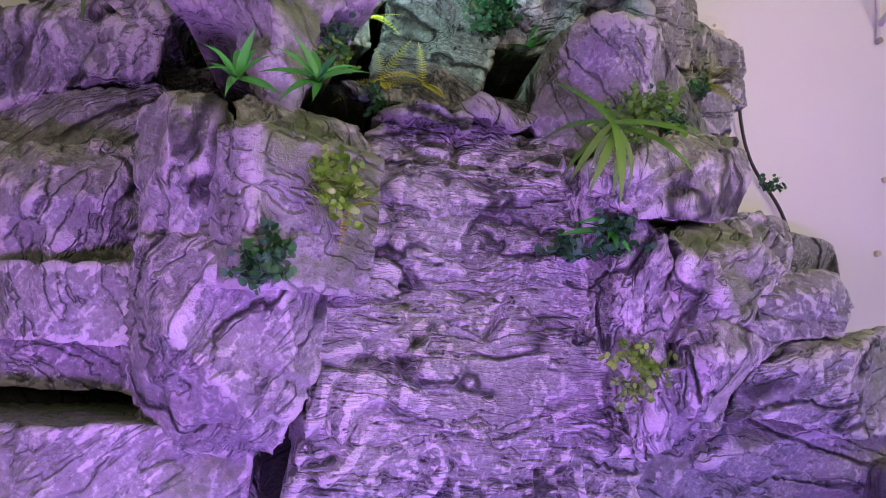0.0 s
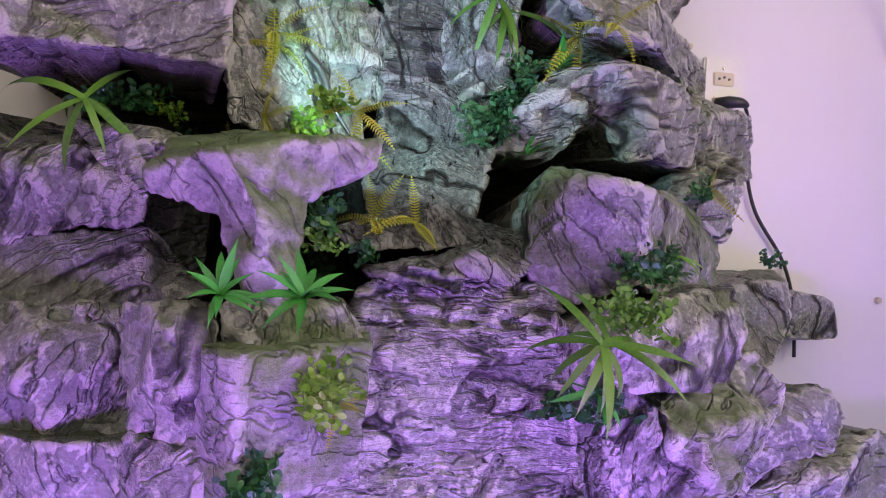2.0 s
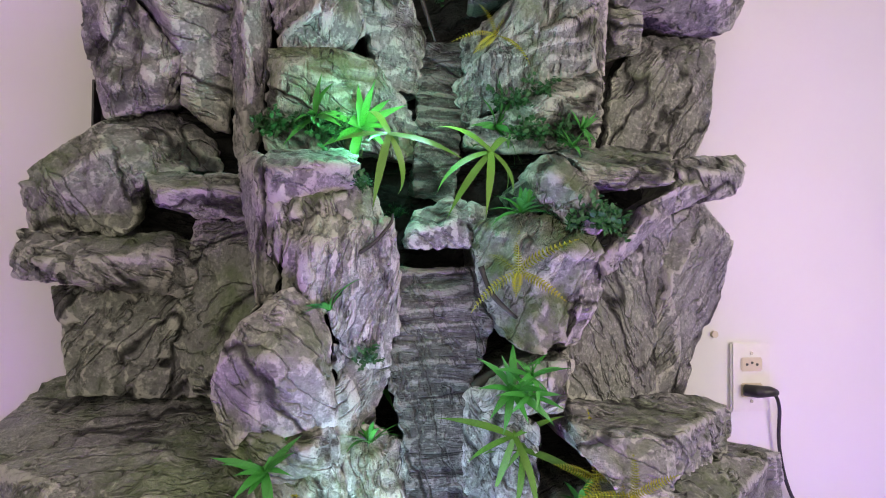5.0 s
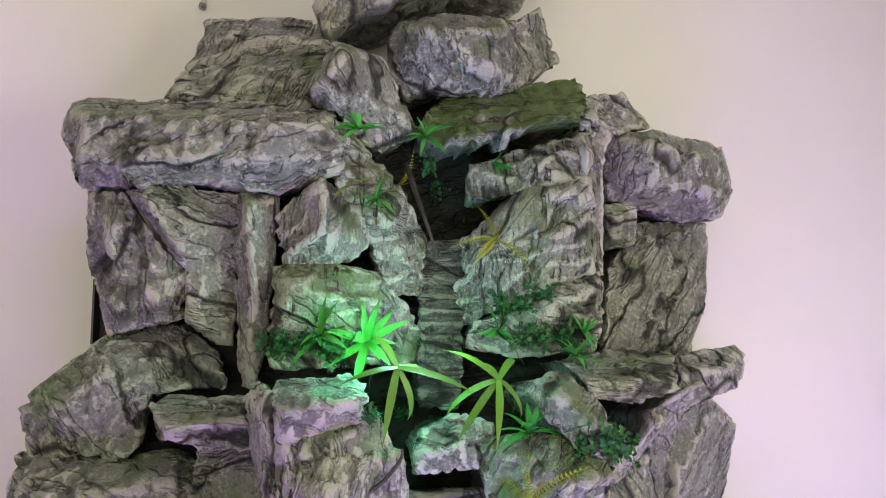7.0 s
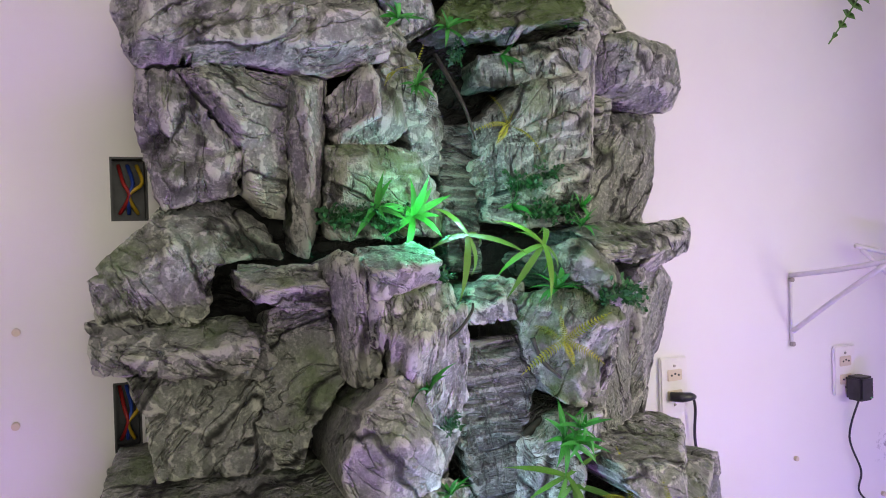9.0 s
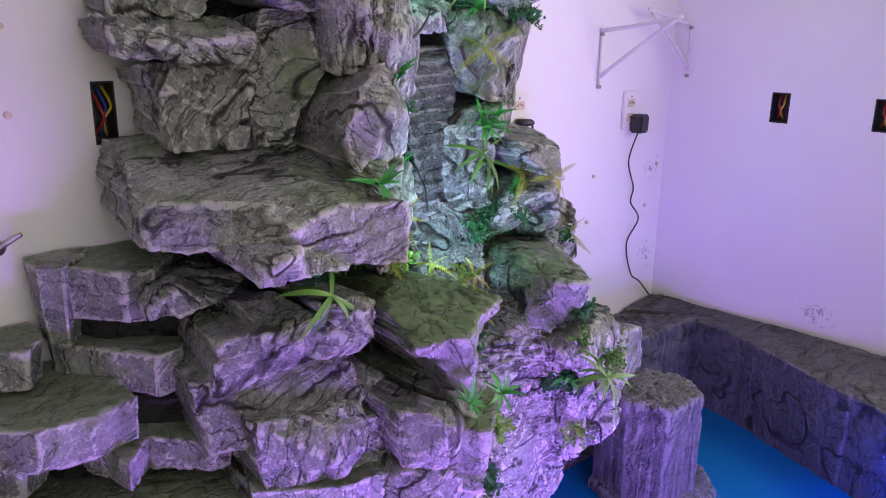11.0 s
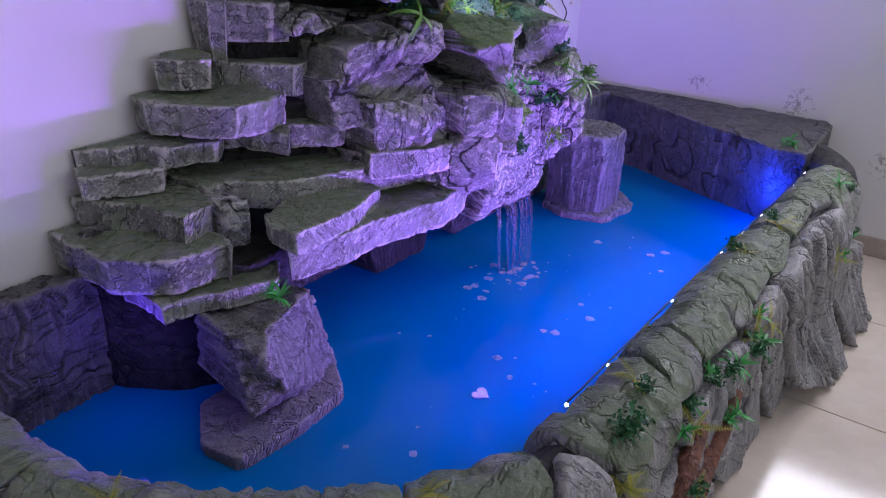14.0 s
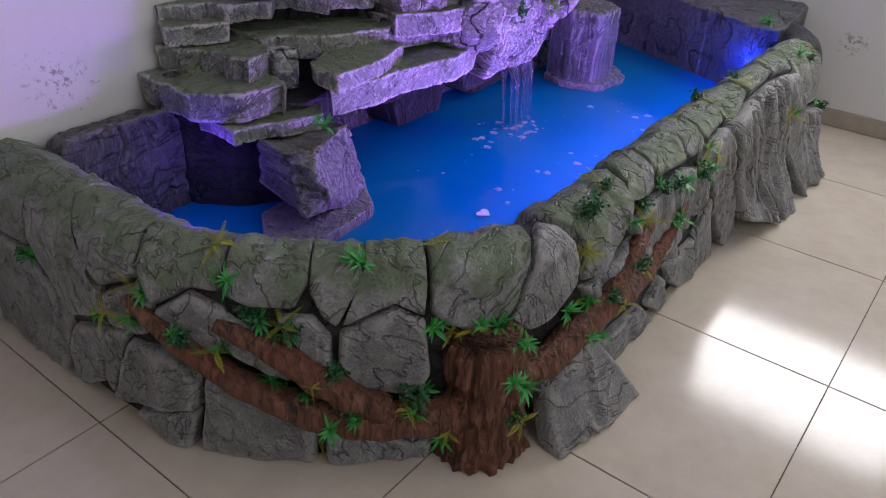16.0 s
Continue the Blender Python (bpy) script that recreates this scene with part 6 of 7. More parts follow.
socket_plate(0.759, 1.143)
socket_plate(1.290, 1.123)
plug = tagged(new("power_plug"), "black plug with a thin cable in the lower outlet", "plug")
part("plug_body", tube([(0.746, -0.012, 1.121), (0.759, -0.03, 1.121), (0.779, -0.034, 1.121), (0.794, -0.03, 1.118)], [0.010, 0.011, 0.009, 0.005], 1, 14, 5, 0.0), BLACK, plug, "", True)
part("cable", tube([(0.789, -0.03, 1.119), (0.805, -0.02, 1.090), (0.810, -0.012, 1.019), (0.834, -0.01, 0.936), (0.894, -0.01, 0.851), (0.919, -0.012, 0.771), (0.919, -0.02, 0.681)], [0.0032] * 7, 2, 8, 8, 0.0), BLACK, plug, "", True)
charger = tagged(new("power_adapter"), "black power adapter with a thin hanging cable and green light", "adapter")
part("adapter_body", box(1.285, 1.331, -0.055, -0.012, 1.053, 1.111, bevel=0.005), BLACK, charger)
part("status_light", box(1.316, 1.321, -0.0565, -0.054, 1.059, 1.062), mat("green_plastic", (0.05, 0.5, 0.15), 0.3), charger, "small green light")
part("cable", tube([(1.311, -0.03, 1.056), (1.294, -0.014, 0.962), (1.336, -0.012, 0.872), (1.328, -0.012, 0.822), (1.382, -0.012, 0.758), (1.323, -0.012, 0.683), (1.363, -0.012, 0.571), (1.418, -0.014, 0.531), (1.478, -0.02, 0.471)], [0.0026] * 9, 3, 8, 8, 0.0), BLACK, charger, "", True)


def junction_box(m, w, h, wires, label):
    ob = tagged(new("junction_box"), label, "junction box", "open boxes in the walls")
    ob.matrix_world = m
    bm = bmesh.new()
    for a in ((0, w, 0.04, 0.045, 0, h), (0, 0.003, 0.0, 0.04, 0, h), (w - 0.003, w, 0.0, 0.04, 0, h), (0.003, w - 0.003, 0.0, 0.04, 0, 0.003), (0.003, w - 0.003, 0.0, 0.04, h - 0.003, h)):
        add_box(bm, *a)
    part("box_shell", bm, BLACK, ob)
    for i, c in enumerate(wires):
        x = w * (0.25 + 0.25 * i)
        part("wire", tube([(x, 0.035, h * 0.9), (x + 0.006, 0.012, h * 0.6), (w * 0.5, 0.008, h * 0.4), (x, 0.03, h * 0.12)], [0.003] * 4, i, 8, 6, 0.0), WIRE[c], ob, c + " wire", True)
    return ob


for a0, a1, z0, z1 in BACK_BOXES:
    junction_box(pose(a0, 0, z0), a1 - a0, z1 - z0, ("red", "blue", "yellow"), "open black junction box with coloured wires in the wall")
for a0, a1, z0, z1 in SIDE_BOXES:
    junction_box(pose(XR, a1, z0, 0, 0, -90), a1 - a0, z1 - z0, ("red", "yellow"), "open black junction box with yellow wire in the side wall")


def wall_plug(x, z, r=0.006):
    ob = tagged(obj("wall_plug", disc(r, 0.008, pose(0, 0, 0, 90, 0, 0)), CREAM), "small cream screw plug in the plaster wall", "wall plug", "screw plugs in the walls")
    ob.location = (x, -0.003, z)
    return ob


for x, z in ((1.125, 0.930), (1.105, 0.788), (0.693, 1.217), (-0.464, 1.352), (-0.469, 1.215), (1.429, 0.796), (1.482, 0.933)):
    wall_plug(x, z)


def shelf_bracket(m):
    """A triangular bracket: a leg on the wall, an arm and a brace."""
    ob = tagged(new("shelf_bracket"), "thin white metal shelf bracket screwed to the wall", "bracket", "shelf brackets")
    ob.matrix_world = m
    part("leg", tube([(0, -0.006, 0.0), (0, -0.006, 0.08), (0, -0.006, 0.16)], [0.004] * 3, 1, 8, 4, 0.0), WHITE_METAL, ob, "", True)
    part("arm", tube([(0, -0.006, 0.16), (0, -0.12, 0.175), (0, -0.26, 0.20)], [0.006] * 3, 1, 8, 4, 0.0), WHITE_METAL, ob, "", True)
    part("brace", tube([(0, -0.01, 0.03), (0, -0.12, 0.11), (0, -0.24, 0.19)], [0.006] * 3, 1, 8, 4, 0.0), WHITE_METAL, ob, "", True)
    for z in (0.0, 0.15):
        part("screw", disc(0.006, 0.008, pose(0, -0.008, z, 90, 0, 0)), STEEL, ob)
    return ob


shelf_bracket(pose(1.115, 0, 1.201))
shelf_bracket(pose(-0.175, 0, 2.062, 0, 0, -55))
shelf_bracket(pose(XR, -0.06, 1.225, 0, 0, -90))
tap = tagged(new("wall_tap"), "small dull metal tap on the wall", "tap")
part("spindle", tube([(-0.52, 0.0, 1.015), (-0.52, -0.03, 1.015), (-0.522, -0.05, 1.012)], [0.012, 0.009, 0.012], 1, 12, 4, 0.1), STEEL, tap, "", True)
part("lever", tube([(-0.522, -0.045, 1.012), (-0.505, -0.05, 1.022), (-0.485, -0.05, 1.031)], [0.006, 0.005, 0.004], 1, 10, 4, 0.0), STEEL, tap, "", True)
hose = tagged(obj("hose", tube([(0.06, -0.40, 0.46), (0.08, -0.42, 0.42), (0.11, -0.43, 0.36)], [0.007, 0.007, 0.007], 1, 12, 6, 0.0), PINK, smooth=True), "short pink plastic hose end under the rocks", "hose")

# ---- falling water, foam and pool lights ----
FOAM = plain_noise_mat("foam", (0.25, 0.32, 0.5), (0.45, 0.5, 0.66), 60, 0.5)
FLECK = plain_noise_mat("thin_foam", (0.3, 0.36, 0.5), (0.5, 0.55, 0.66), 60, 0.4)
FLECK.node_tree.nodes["Principled BSDF"].inputs["Alpha"].default_value = 0.42


def stream_material():
    m = mat("falling_water", (0.8, 0.85, 0.95), 0.1)
    n = Nodes(m)
    n.bsdf.inputs["Transmission Weight"].default_value = 0.97
    n.bsdf.inputs["IOR"].default_value = 1.2
    return m


STREAM = stream_material()
stream = tagged(new("water_stream"), "thin falling strands of water below the cascade", "water")
rng = random.Random(8)
for k in range(15):
    x, y = 0.19 + 0.009 * k + rng.uniform(-0.006, 0.006), -0.50 + rng.uniform(-0.02, 0.02)
    pts = [(x, y + 0.02, 0.40), (x - 0.003, y, 0.36), (x - 0.006 + rng.uniform(-0.006, 0.006), y - 0.01, 0.28), (x - 0.008 + rng.uniform(-0.012, 0.012), y - 0.015, 0.175)]
    part("strand", tube(pts, [0.006, 0.005, rng.uniform(0.002, 0.0045), 0.002], k, 8, 6, 0.7), STREAM, stream, "", True)
bm = bmesh.new()
for k in range(95):
    near = k < 45
    x, y = (0.2 + rng.gauss(0, 0.09), -0.53 + rng.gauss(0, 0.06)) if near else (rng.uniform(-0.75, 0.75), rng.uniform(-1.0, -0.45))
    r = rng.choice((0.002, 0.003, 0.004, 0.006, 0.009, 0.013))
    if -0.95 < x < -0.45 and y > -0.62:
        continue
    n = 9
    vs = [bm.verts.new((x + r * (1 + rng.uniform(-0.35, 0.35)) * math.cos(2 * math.pi * i / n), y + r * (1 + rng.uniform(-0.35, 0.35)) * math.sin(2 * math.pi * i / n), 0.1765)) for i in range(n)]
    top = bm.verts.new((x, y, 0.1765 + r * 0.2))
    for i in range(n):
        bm.faces.new((vs[i], vs[(i + 1) % n], top))
tagged(obj("foam_flecks", bm, FLECK), "small white foam flecks floating on the pool", "foam", kind="stuff")
# pale heart-shaped patch lying on the water surface
bm = bmesh.new()
ring = []
for i in range(28):
    a = 2 * math.pi * i / 28
    ring.append(bm.verts.new((-0.36 + 0.0022 * 16 * math.sin(a) ** 3 * 0.62, -0.80 + 0.0022 * (13 * math.cos(a) - 5 * math.cos(2 * a) - 2 * math.cos(3 * a) - math.cos(4 * a)) * 0.62, 0.1768)))
bm.faces.new(ring)
ext = bmesh.ops.extrude_face_region(bm, geom=bm.faces[:])
bmesh.ops.translate(bm, verts=[v for v in ext["geom"] if isinstance(v, bmesh.types.BMVert)], vec=(0, 0, 0.003))
bmesh.ops.recalc_face_normals(bm, faces=bm.faces)
tagged(obj("petal", bm, FOAM), "pale heart-shaped patch on the pool surface", "petal")
GLOW = mat("led_glow", (0.9, 0.9, 1.0), 0.3)
_g = GLOW.node_tree.nodes["Principled BSDF"]
_g.inputs["Emission Color"].default_value, _g.inputs["Emission Strength"].default_value = (0.75, 0.7, 1.0, 1), 9
leds = tagged(new("light_string"), "string of small white lights under the rim of the pool", "light string")
beads = []
for k in range(11):
    base, out = on_line(near_s(-0.55, -1.2) + 0.165 * k)
    bm = bmesh.new()
    bmesh.ops.create_icosphere(bm, subdivisions=1, radius=0.0042)
    b = part("bulb", bm, GLOW, leds, "", True)
    b.location = base - out * SIDE * 0.10 + Vector((0, 0, 0.40))
    beads.append(b.location.copy())
part("cord", tube([p + Vector((0, 0, 0.004)) for p in beads], [0.002] * len(beads), 1, 6, 3, 0.0), BLACK, leds, "", True)

# ---- dark carved vines over the rocks ----
VINE = plain_noise_mat("dark_vine", (0.012, 0.011, 0.010), (0.04, 0.036, 0.03), 60, 0.4, 0.6, 0.004)


def vine(pts, r):
    """A dark root carved on the rock face, through places on the surface."""
    part("vine", tube(pts, [r * (1 - 0.6 * i / (len(pts) - 1)) for i in range(len(pts))], len(pts), 8, 5, 0.5), VINE, fall, "dark carved root", True)


vine([(0.050, -0.380, 1.338), (0.072, -0.381, 1.353), (0.090, -0.381, 1.374), (0.093, -0.381, 1.386)], 0.0033)
vine([(0.198, -0.321, 1.180), (0.223, -0.319, 1.196), (0.271, -0.303, 1.214), (0.332, -0.277, 1.221)], 0.0066)
vine([(0.201, -0.350, 1.328), (0.215, -0.352, 1.295), (0.243, -0.354, 1.268), (0.284, -0.298, 1.246)], 0.0041)
vine([(0.024, -0.386, 1.045), (0.043, -0.383, 1.025), (0.058, -0.381, 0.989), (0.077, -0.386, 0.959)], 0.0041)
vine([(0.124, -0.214, 1.752), (0.138, -0.275, 1.670), (0.155, -0.281, 1.614)], 0.0041)

# ---- artificial plants ----
def leaf_mat(name, dark, light):
    m = mat(name, rough=0.38)
    n = Nodes(m)
    f = n.noise(30, 3)
    tone = n.mix(n.info.outputs["Random"], dark, light)
    n.link(n.mix(n.ramp(f, (0.35, 0.0), (0.7, 0.6)), tone, light), n.bsdf.inputs["Base Color"])
    n.link(n.bump(n.noise(1, 2, 0.5, n.scaled((300, 30, 30))), 0.3, 0.001), n.bsdf.inputs["Normal"])
    n.bsdf.inputs["Subsurface Weight"].default_value = 0.0
    return m


GREEN = leaf_mat("bright_green_leaf", (0.015, 0.16, 0.02), (0.05, 0.36, 0.06))
DEEP = leaf_mat("deep_green_leaf", (0.012, 0.07, 0.02), (0.03, 0.15, 0.05))
LIME = leaf_mat("lime_leaf", (0.06, 0.19, 0.015), (0.20, 0.38, 0.045))
GOLD = leaf_mat("yellow_fern_leaf", (0.20, 0.24, 0.012), (0.46, 0.44, 0.04))
OLIVE = leaf_mat("olive_bamboo_leaf", (0.035, 0.13, 0.012), (0.11, 0.28, 0.03))

WALLFERN = leaf_mat("green_fern_leaf", (0.03, 0.10, 0.015), (0.09, 0.22, 0.04))


def blade(length, width, bend, fold=0.25, seg=7, tip=1.0):
    """A pointed leaf along +x that bends down; its base is at the origin."""
    bm = bmesh.new()
    rows = []
    for i in range(seg + 1):
        t = i / seg
        a = -bend * t
        x = length * (math.sin(bend * t) / bend if bend else t)
        z = -length * ((1 - math.cos(bend * t)) / bend if bend else 0)
        w = width * 0.5 * (0.35 + 0.65 * math.sin(math.pi * min(1.0, (t + 0.12) / 1.0) ** tip)) * (1 - t ** 6)
        w = max(w, 0.0004)
        rows.append([bm.verts.new((x - math.sin(a) * 0, y, z + fold * abs(y))) for y in (-w, 0.0, w)])
    for a, b in zip(rows, rows[1:]):
        for k in range(2):
            bm.faces.new((a[k], b[k], b[k + 1], a[k + 1]))
    return bm


def frond(length, bend):
    """A fern frond: a rib with many small leaflets on both sides."""
    bm = bmesh.new()
    n = 17
    rib = [[bm.verts.new((length * i / n, s * 0.006 * length, -length * bend * (i / n) ** 2)) for s in (-1, 1)] for i in range(n + 1)]
    for i in range(n):
        (a0, a1), (b0, b1) = rib[i], rib[i + 1]
        bm.faces.new((a0, b0, b1, a1))
        t = (i + 0.5) / n
        w = length * 0.13 * math.sin(math.pi * min(1.0, t * 0.85 + 0.14)) ** 0.8
        for s, p, q in ((-1, a0, b0), (1, a1, b1)):
            x, z = p.co.x, p.co.z
            end = bm.verts.new(p.co.lerp(q.co, 0.5))
            tip = bm.verts.new((x + 0.5 * w, s * w, z - 0.25 * w))
            mid = bm.verts.new((x + 0.12 * w, s * w * 0.5, z + 0.07 * w))
            bm.faces.new((p, end, tip, mid) if s < 0 else (p, mid, tip, end))
    return bm


def twig(length, seed, r):
    """A thin twig with round leaves."""
    rng = random.Random(seed)
    bm = bmesh.new()
    n = 17
    stem = [[bm.verts.new((length * i / n, s * 0.012, 0.06 * math.sin(i * 0.9))) for s in (-1, 1)] for i in range(n + 1)]
    for k in range(n):
        (a0, a1), (b0, b1) = stem[k], stem[k + 1]
        bm.faces.new((a0, b0, b1, a1))
        c = Vector((length * (k + 0.6) / n, rng.uniform(-0.22, 0.22) * length, length * rng.uniform(-0.12, 0.22)))
        m = Matrix.Translation(c) @ Euler((rng.uniform(-1, 1), rng.uniform(-0.9, 0.9), rng.uniform(0, 6))).to_matrix().to_4x4()
        mid = bm.verts.new(m @ Vector((0, 0, -0.15 * r)))
        bm.faces.new((b0, b1, mid))
        ring = [bm.verts.new(m @ Vector((r * math.cos(a) * 1.15, r * math.sin(a) * 0.85, 0))) for a in (math.pi * 2 * j / 8 for j in range(8))]
        for j in range(8):
            bm.faces.new((mid, ring[j], ring[(j + 1) % 8]))
    return bm


def shared_mesh(name, bm, material):
    me = bpy.data.meshes.new(name)
    bm.to_mesh(me)
    bm.free()
    me.materials.append(material)
    me.polygons.foreach_set("use_smooth", [True] * len(me.polygons))
    return me


KIND = {
    "spiky": ("spiky_plant", [shared_mesh("leaf", blade(1.0, 0.16, b), GREEN) for b in (0.5, 0.9, 1.3)], 13, (10, 75), "bright green plastic plant with pointed leaves", "leaf"),
    "fern": ("fern", [shared_mesh("frond", frond(1.0, b), GOLD) for b in (0.25, 0.5, 0.8)], 6, (0, 65), "yellow green plastic fern with feathered fronds", "frond"),
    "bamboo": ("bamboo_sprig", [shared_mesh("leaf", blade(1.0, 0.10, b, 0.14, 9), OLIVE) for b in (0.7, 1.1, 1.5)], 8, (-35, 35), "olive green plastic bamboo sprig with long leaves", "leaf"),
    "sprig": ("leafy_sprig", [shared_mesh("twig", twig(1.0, s, 0.10), DEEP) for s in (1, 2, 3)], 8, (5, 70), "deep green plastic sprig with small round leaves", "twig"),
    "sprig_dark": ("leafy_sprig", [shared_mesh("twig", twig(1.0, s, 0.115), DEEP) for s in (4, 5, 6)], 7, (5, 70), "dark green plastic sprig with small round leaves", "twig"),
    "sprig_green": ("leafy_sprig", [shared_mesh("twig", twig(1.0, s, 0.09), OLIVE) for s in (11, 12, 13)], 9, (0, 70), "olive green plastic sprig with small round leaves", "twig"),
    "wall_fern": ("hanging_fern", [shared_mesh("frond", frond(1.0, b), WALLFERN) for b in (0.5, 0.75, 1.0)], 11, (-25, 40), "green fern with drooping feathered fronds on the wall", "frond"),
    "sprig_yellow": ("leafy_sprig", [shared_mesh("twig", twig(1.0, s, 0.105), LIME) for s in (7, 8, 9)], 7, (-20, 60), "lime green plastic sprig with small round leaves", "twig"),
}
_count = [0]
bpy.context.view_layer.update()
ROCKS = bpy.context.evaluated_depsgraph_get()


def on_rock(x, y, z):
    """The place moved along y on to the rock face there, where one is near."""
    hit, place, *_ = scene.ray_cast(ROCKS, Vector((x, -1.05, z)), Vector((0, 1, 0)))
    return (x, place.y - 0.004, z) if hit and abs(place.y - y) < 0.14 else (x, y, z)


def plant(kind, x, y, z, nx, ny, nz, size):
    """A plant whose base sits at x, y, z and that grows along the mean of the surface normal and up."""
    _count[0] += 1
    if z > 0.5 and y > -0.95 and kind != "wall_fern":
        x, y, z = on_rock(x, y, z)
    rng = random.Random(_count[0])
    name, meshes, n, (lo, hi), label, piece = KIND[kind]
    ob = tagged(new(name), label, "plant", "plastic plants on the rocks")
    axis = (Vector((nx, ny, nz)) + Vector((0, 0, 0.75))).normalized()
    ob.matrix_world = Matrix.Translation((x, y, z)) @ axis.to_track_quat("Z", "Y").to_matrix().to_4x4()
    turn = rng.uniform(0, 360)
    for i in range(n):
        el = lo + (hi - lo) * ((i * 0.618) % 1.0)
        az = turn + 360 * i / n * (1 if kind != "spiky" else 2.4) + rng.uniform(-14, 14)
        s = size * rng.uniform(0.75, 1.15)
        leaf = new(piece, meshes[(i + _count[0]) % 3])
        leaf.parent = ob
        leaf.matrix_local = Matrix.Rotation(radians(az), 4, "Z") @ Matrix.Rotation(radians(-el), 4, "Y") @ Matrix.Diagonal((s, s, s, 1))
    return ob


plant("wall_fern", 1.45, -0.015, 2.20, 0, -1, -0.3, 0.33)
plant("sprig", 0.357, -0.534, 0.829, -0.19, -0.98, 0.05, 0.035)
plant("sprig_dark", 0.721, -0.209, 0.844, 0.02, -0.93, 0.36, 0.025)
plant("sprig_yellow", 0.329, -0.623, 0.595, -0.43, -0.89, 0.14, 0.028)
plant("sprig_yellow", 0.331, -0.618, 0.567, -0.42, -0.9, -0.1, 0.022)
plant("sprig_dark", 0.094, -0.456, 0.838, -0.33, -0.05, -0.94, 0.025)
plant("sprig", 0.062, -0.214, 1.001, -0.17, -0.12, -0.98, 0.03)
plant("sprig", 0.256, -0.380, 0.985, -0.48, 0.07, -0.88, 0.025)
plant("spiky", 0.103, -0.122, 1.160, -0.18, -0.98, 0.11, 0.045)
plant("spiky", 0.310, -0.267, 1.053, 0.09, -0.23, 0.97, 0.045)
plant("sprig", 0.259, -0.381, 1.006, -0.81, 0.02, 0.59, 0.03)
plant("sprig", 0.255, -0.364, 0.973, -0.32, -0.06, 0.94, 0.025)
plant("sprig", -0.147, -0.396, 0.966, -0.13, -0.23, 0.96, 0.025)
plant("sprig_yellow", -0.112, -0.376, 0.969, 0.81, 0.1, 0.58, 0.025)
plant("fern", -0.058, -0.218, 0.941, 0.31, -0.0, 0.95, 0.048)
plant("sprig_yellow", 0.017, -0.369, 0.953, 0.01, -0.84, -0.54, 0.025)
plant("sprig_yellow", 0.038, -0.474, 0.956, -0.16, 0.08, 0.98, 0.025)
plant("fern", 0.082, -0.405, 0.948, -0.73, -0.25, 0.64, 0.048)
plant("fern", -0.013, -0.374, 0.968, -0.4, -0.7, -0.59, 0.04)
plant("sprig_dark", 0.048, -0.398, 0.810, -0.06, -0.67, 0.74, 0.03)
plant("sprig", 0.043, -0.425, 0.794, 0.6, 0.02, 0.8, 0.025)
plant("spiky", 0.289, -0.478, 0.957, -0.11, 0.09, 0.99, 0.038)
plant("fern", 0.520, -0.275, 0.928, -0.95, 0.3, 0.13, 0.048)
plant("sprig", 0.509, -0.191, 0.924, -0.94, -0.29, -0.18, 0.02)
plant("spiky", 0.251, -0.310, 1.202, 0.59, -0.79, 0.16, 0.045)
plant("spiky", 0.064, -0.291, 1.506, -0.04, -0.93, -0.36, 0.06)
plant("spiky", 0.006, -0.275, 1.515, -0.38, -0.91, 0.14, 0.053)
plant("sprig", -0.032, -0.265, 1.503, -0.35, -0.91, 0.21, 0.03)
plant("sprig", 0.036, -0.284, 1.500, -0.5, -0.86, 0.02, 0.03)
plant("spiky", 0.249, -0.269, 1.519, 0.69, -0.43, -0.58, 0.068)
plant("spiky", 0.362, -0.251, 1.517, 0.46, -0.78, -0.42, 0.038)
plant("sprig", 0.306, -0.255, 1.507, -0.22, -0.98, 0.05, 0.03)
plant("spiky", 0.255, -0.355, 1.393, 0.1, -0.46, 0.88, 0.053)
plant("sprig", 0.328, -0.348, 1.387, -0.0, -0.99, -0.14, 0.03)
plant("fern", 0.241, -0.358, 1.321, -0.28, -0.96, -0.1, 0.06)
plant("spiky", 0.026, -0.242, 1.279, -0.97, -0.22, -0.08, 0.049)
plant("sprig", 0.069, -0.360, 1.222, -0.02, -1.0, -0.07, 0.02)
plant("spiky", 0.074, -0.337, 1.121, -0.11, 0.08, 0.99, 0.053)
plant("spiky", 0.252, -0.308, 1.180, 0.22, -0.97, -0.07, 0.045)
plant("sprig", 0.058, -0.380, 1.418, 0.33, -0.94, 0.03, 0.02)
plant("sprig", 0.124, -0.267, 1.401, -0.26, -0.18, 0.95, 0.02)
plant("fern", 0.250, -0.240, 1.650, 0.45, -0.89, -0.08, 0.064)
plant("spiky", 0.257, -0.170, 1.768, 0.42, -0.11, -0.9, 0.049)
plant("fern", 0.130, -0.202, 1.753, 0.05, -0.0, -1.0, 0.048)
plant("spiky", 0.056, -0.263, 1.795, 0.21, -0.93, -0.3, 0.045)
plant("spiky", 0.156, -0.281, 1.799, -0.1, -0.99, 0.09, 0.045)
plant("fern", 0.044, -0.243, 1.714, -0.2, -0.78, 0.6, 0.048)
plant("spiky", 0.080, -0.260, 1.696, -0.44, -0.9, -0.04, 0.038)
plant("sprig", 0.074, -0.111, 1.622, -0.84, 0.05, -0.54, 0.025)
plant("sprig", 0.163, -0.222, 1.753, -0.45, -0.08, -0.89, 0.025)
plant("sprig", 0.278, -0.263, 1.551, 0.29, -0.92, 0.27, 0.03)
plant("spiky", 0.337, -0.334, 1.484, -0.16, -0.3, 0.94, 0.038)
plant("spiky", 1.254, -1.017, 0.452, -0.71, 0.41, 0.57, 0.038)
plant("fern", -1.221, -0.768, 0.471, -0.03, 0.02, 1.0, 0.052)
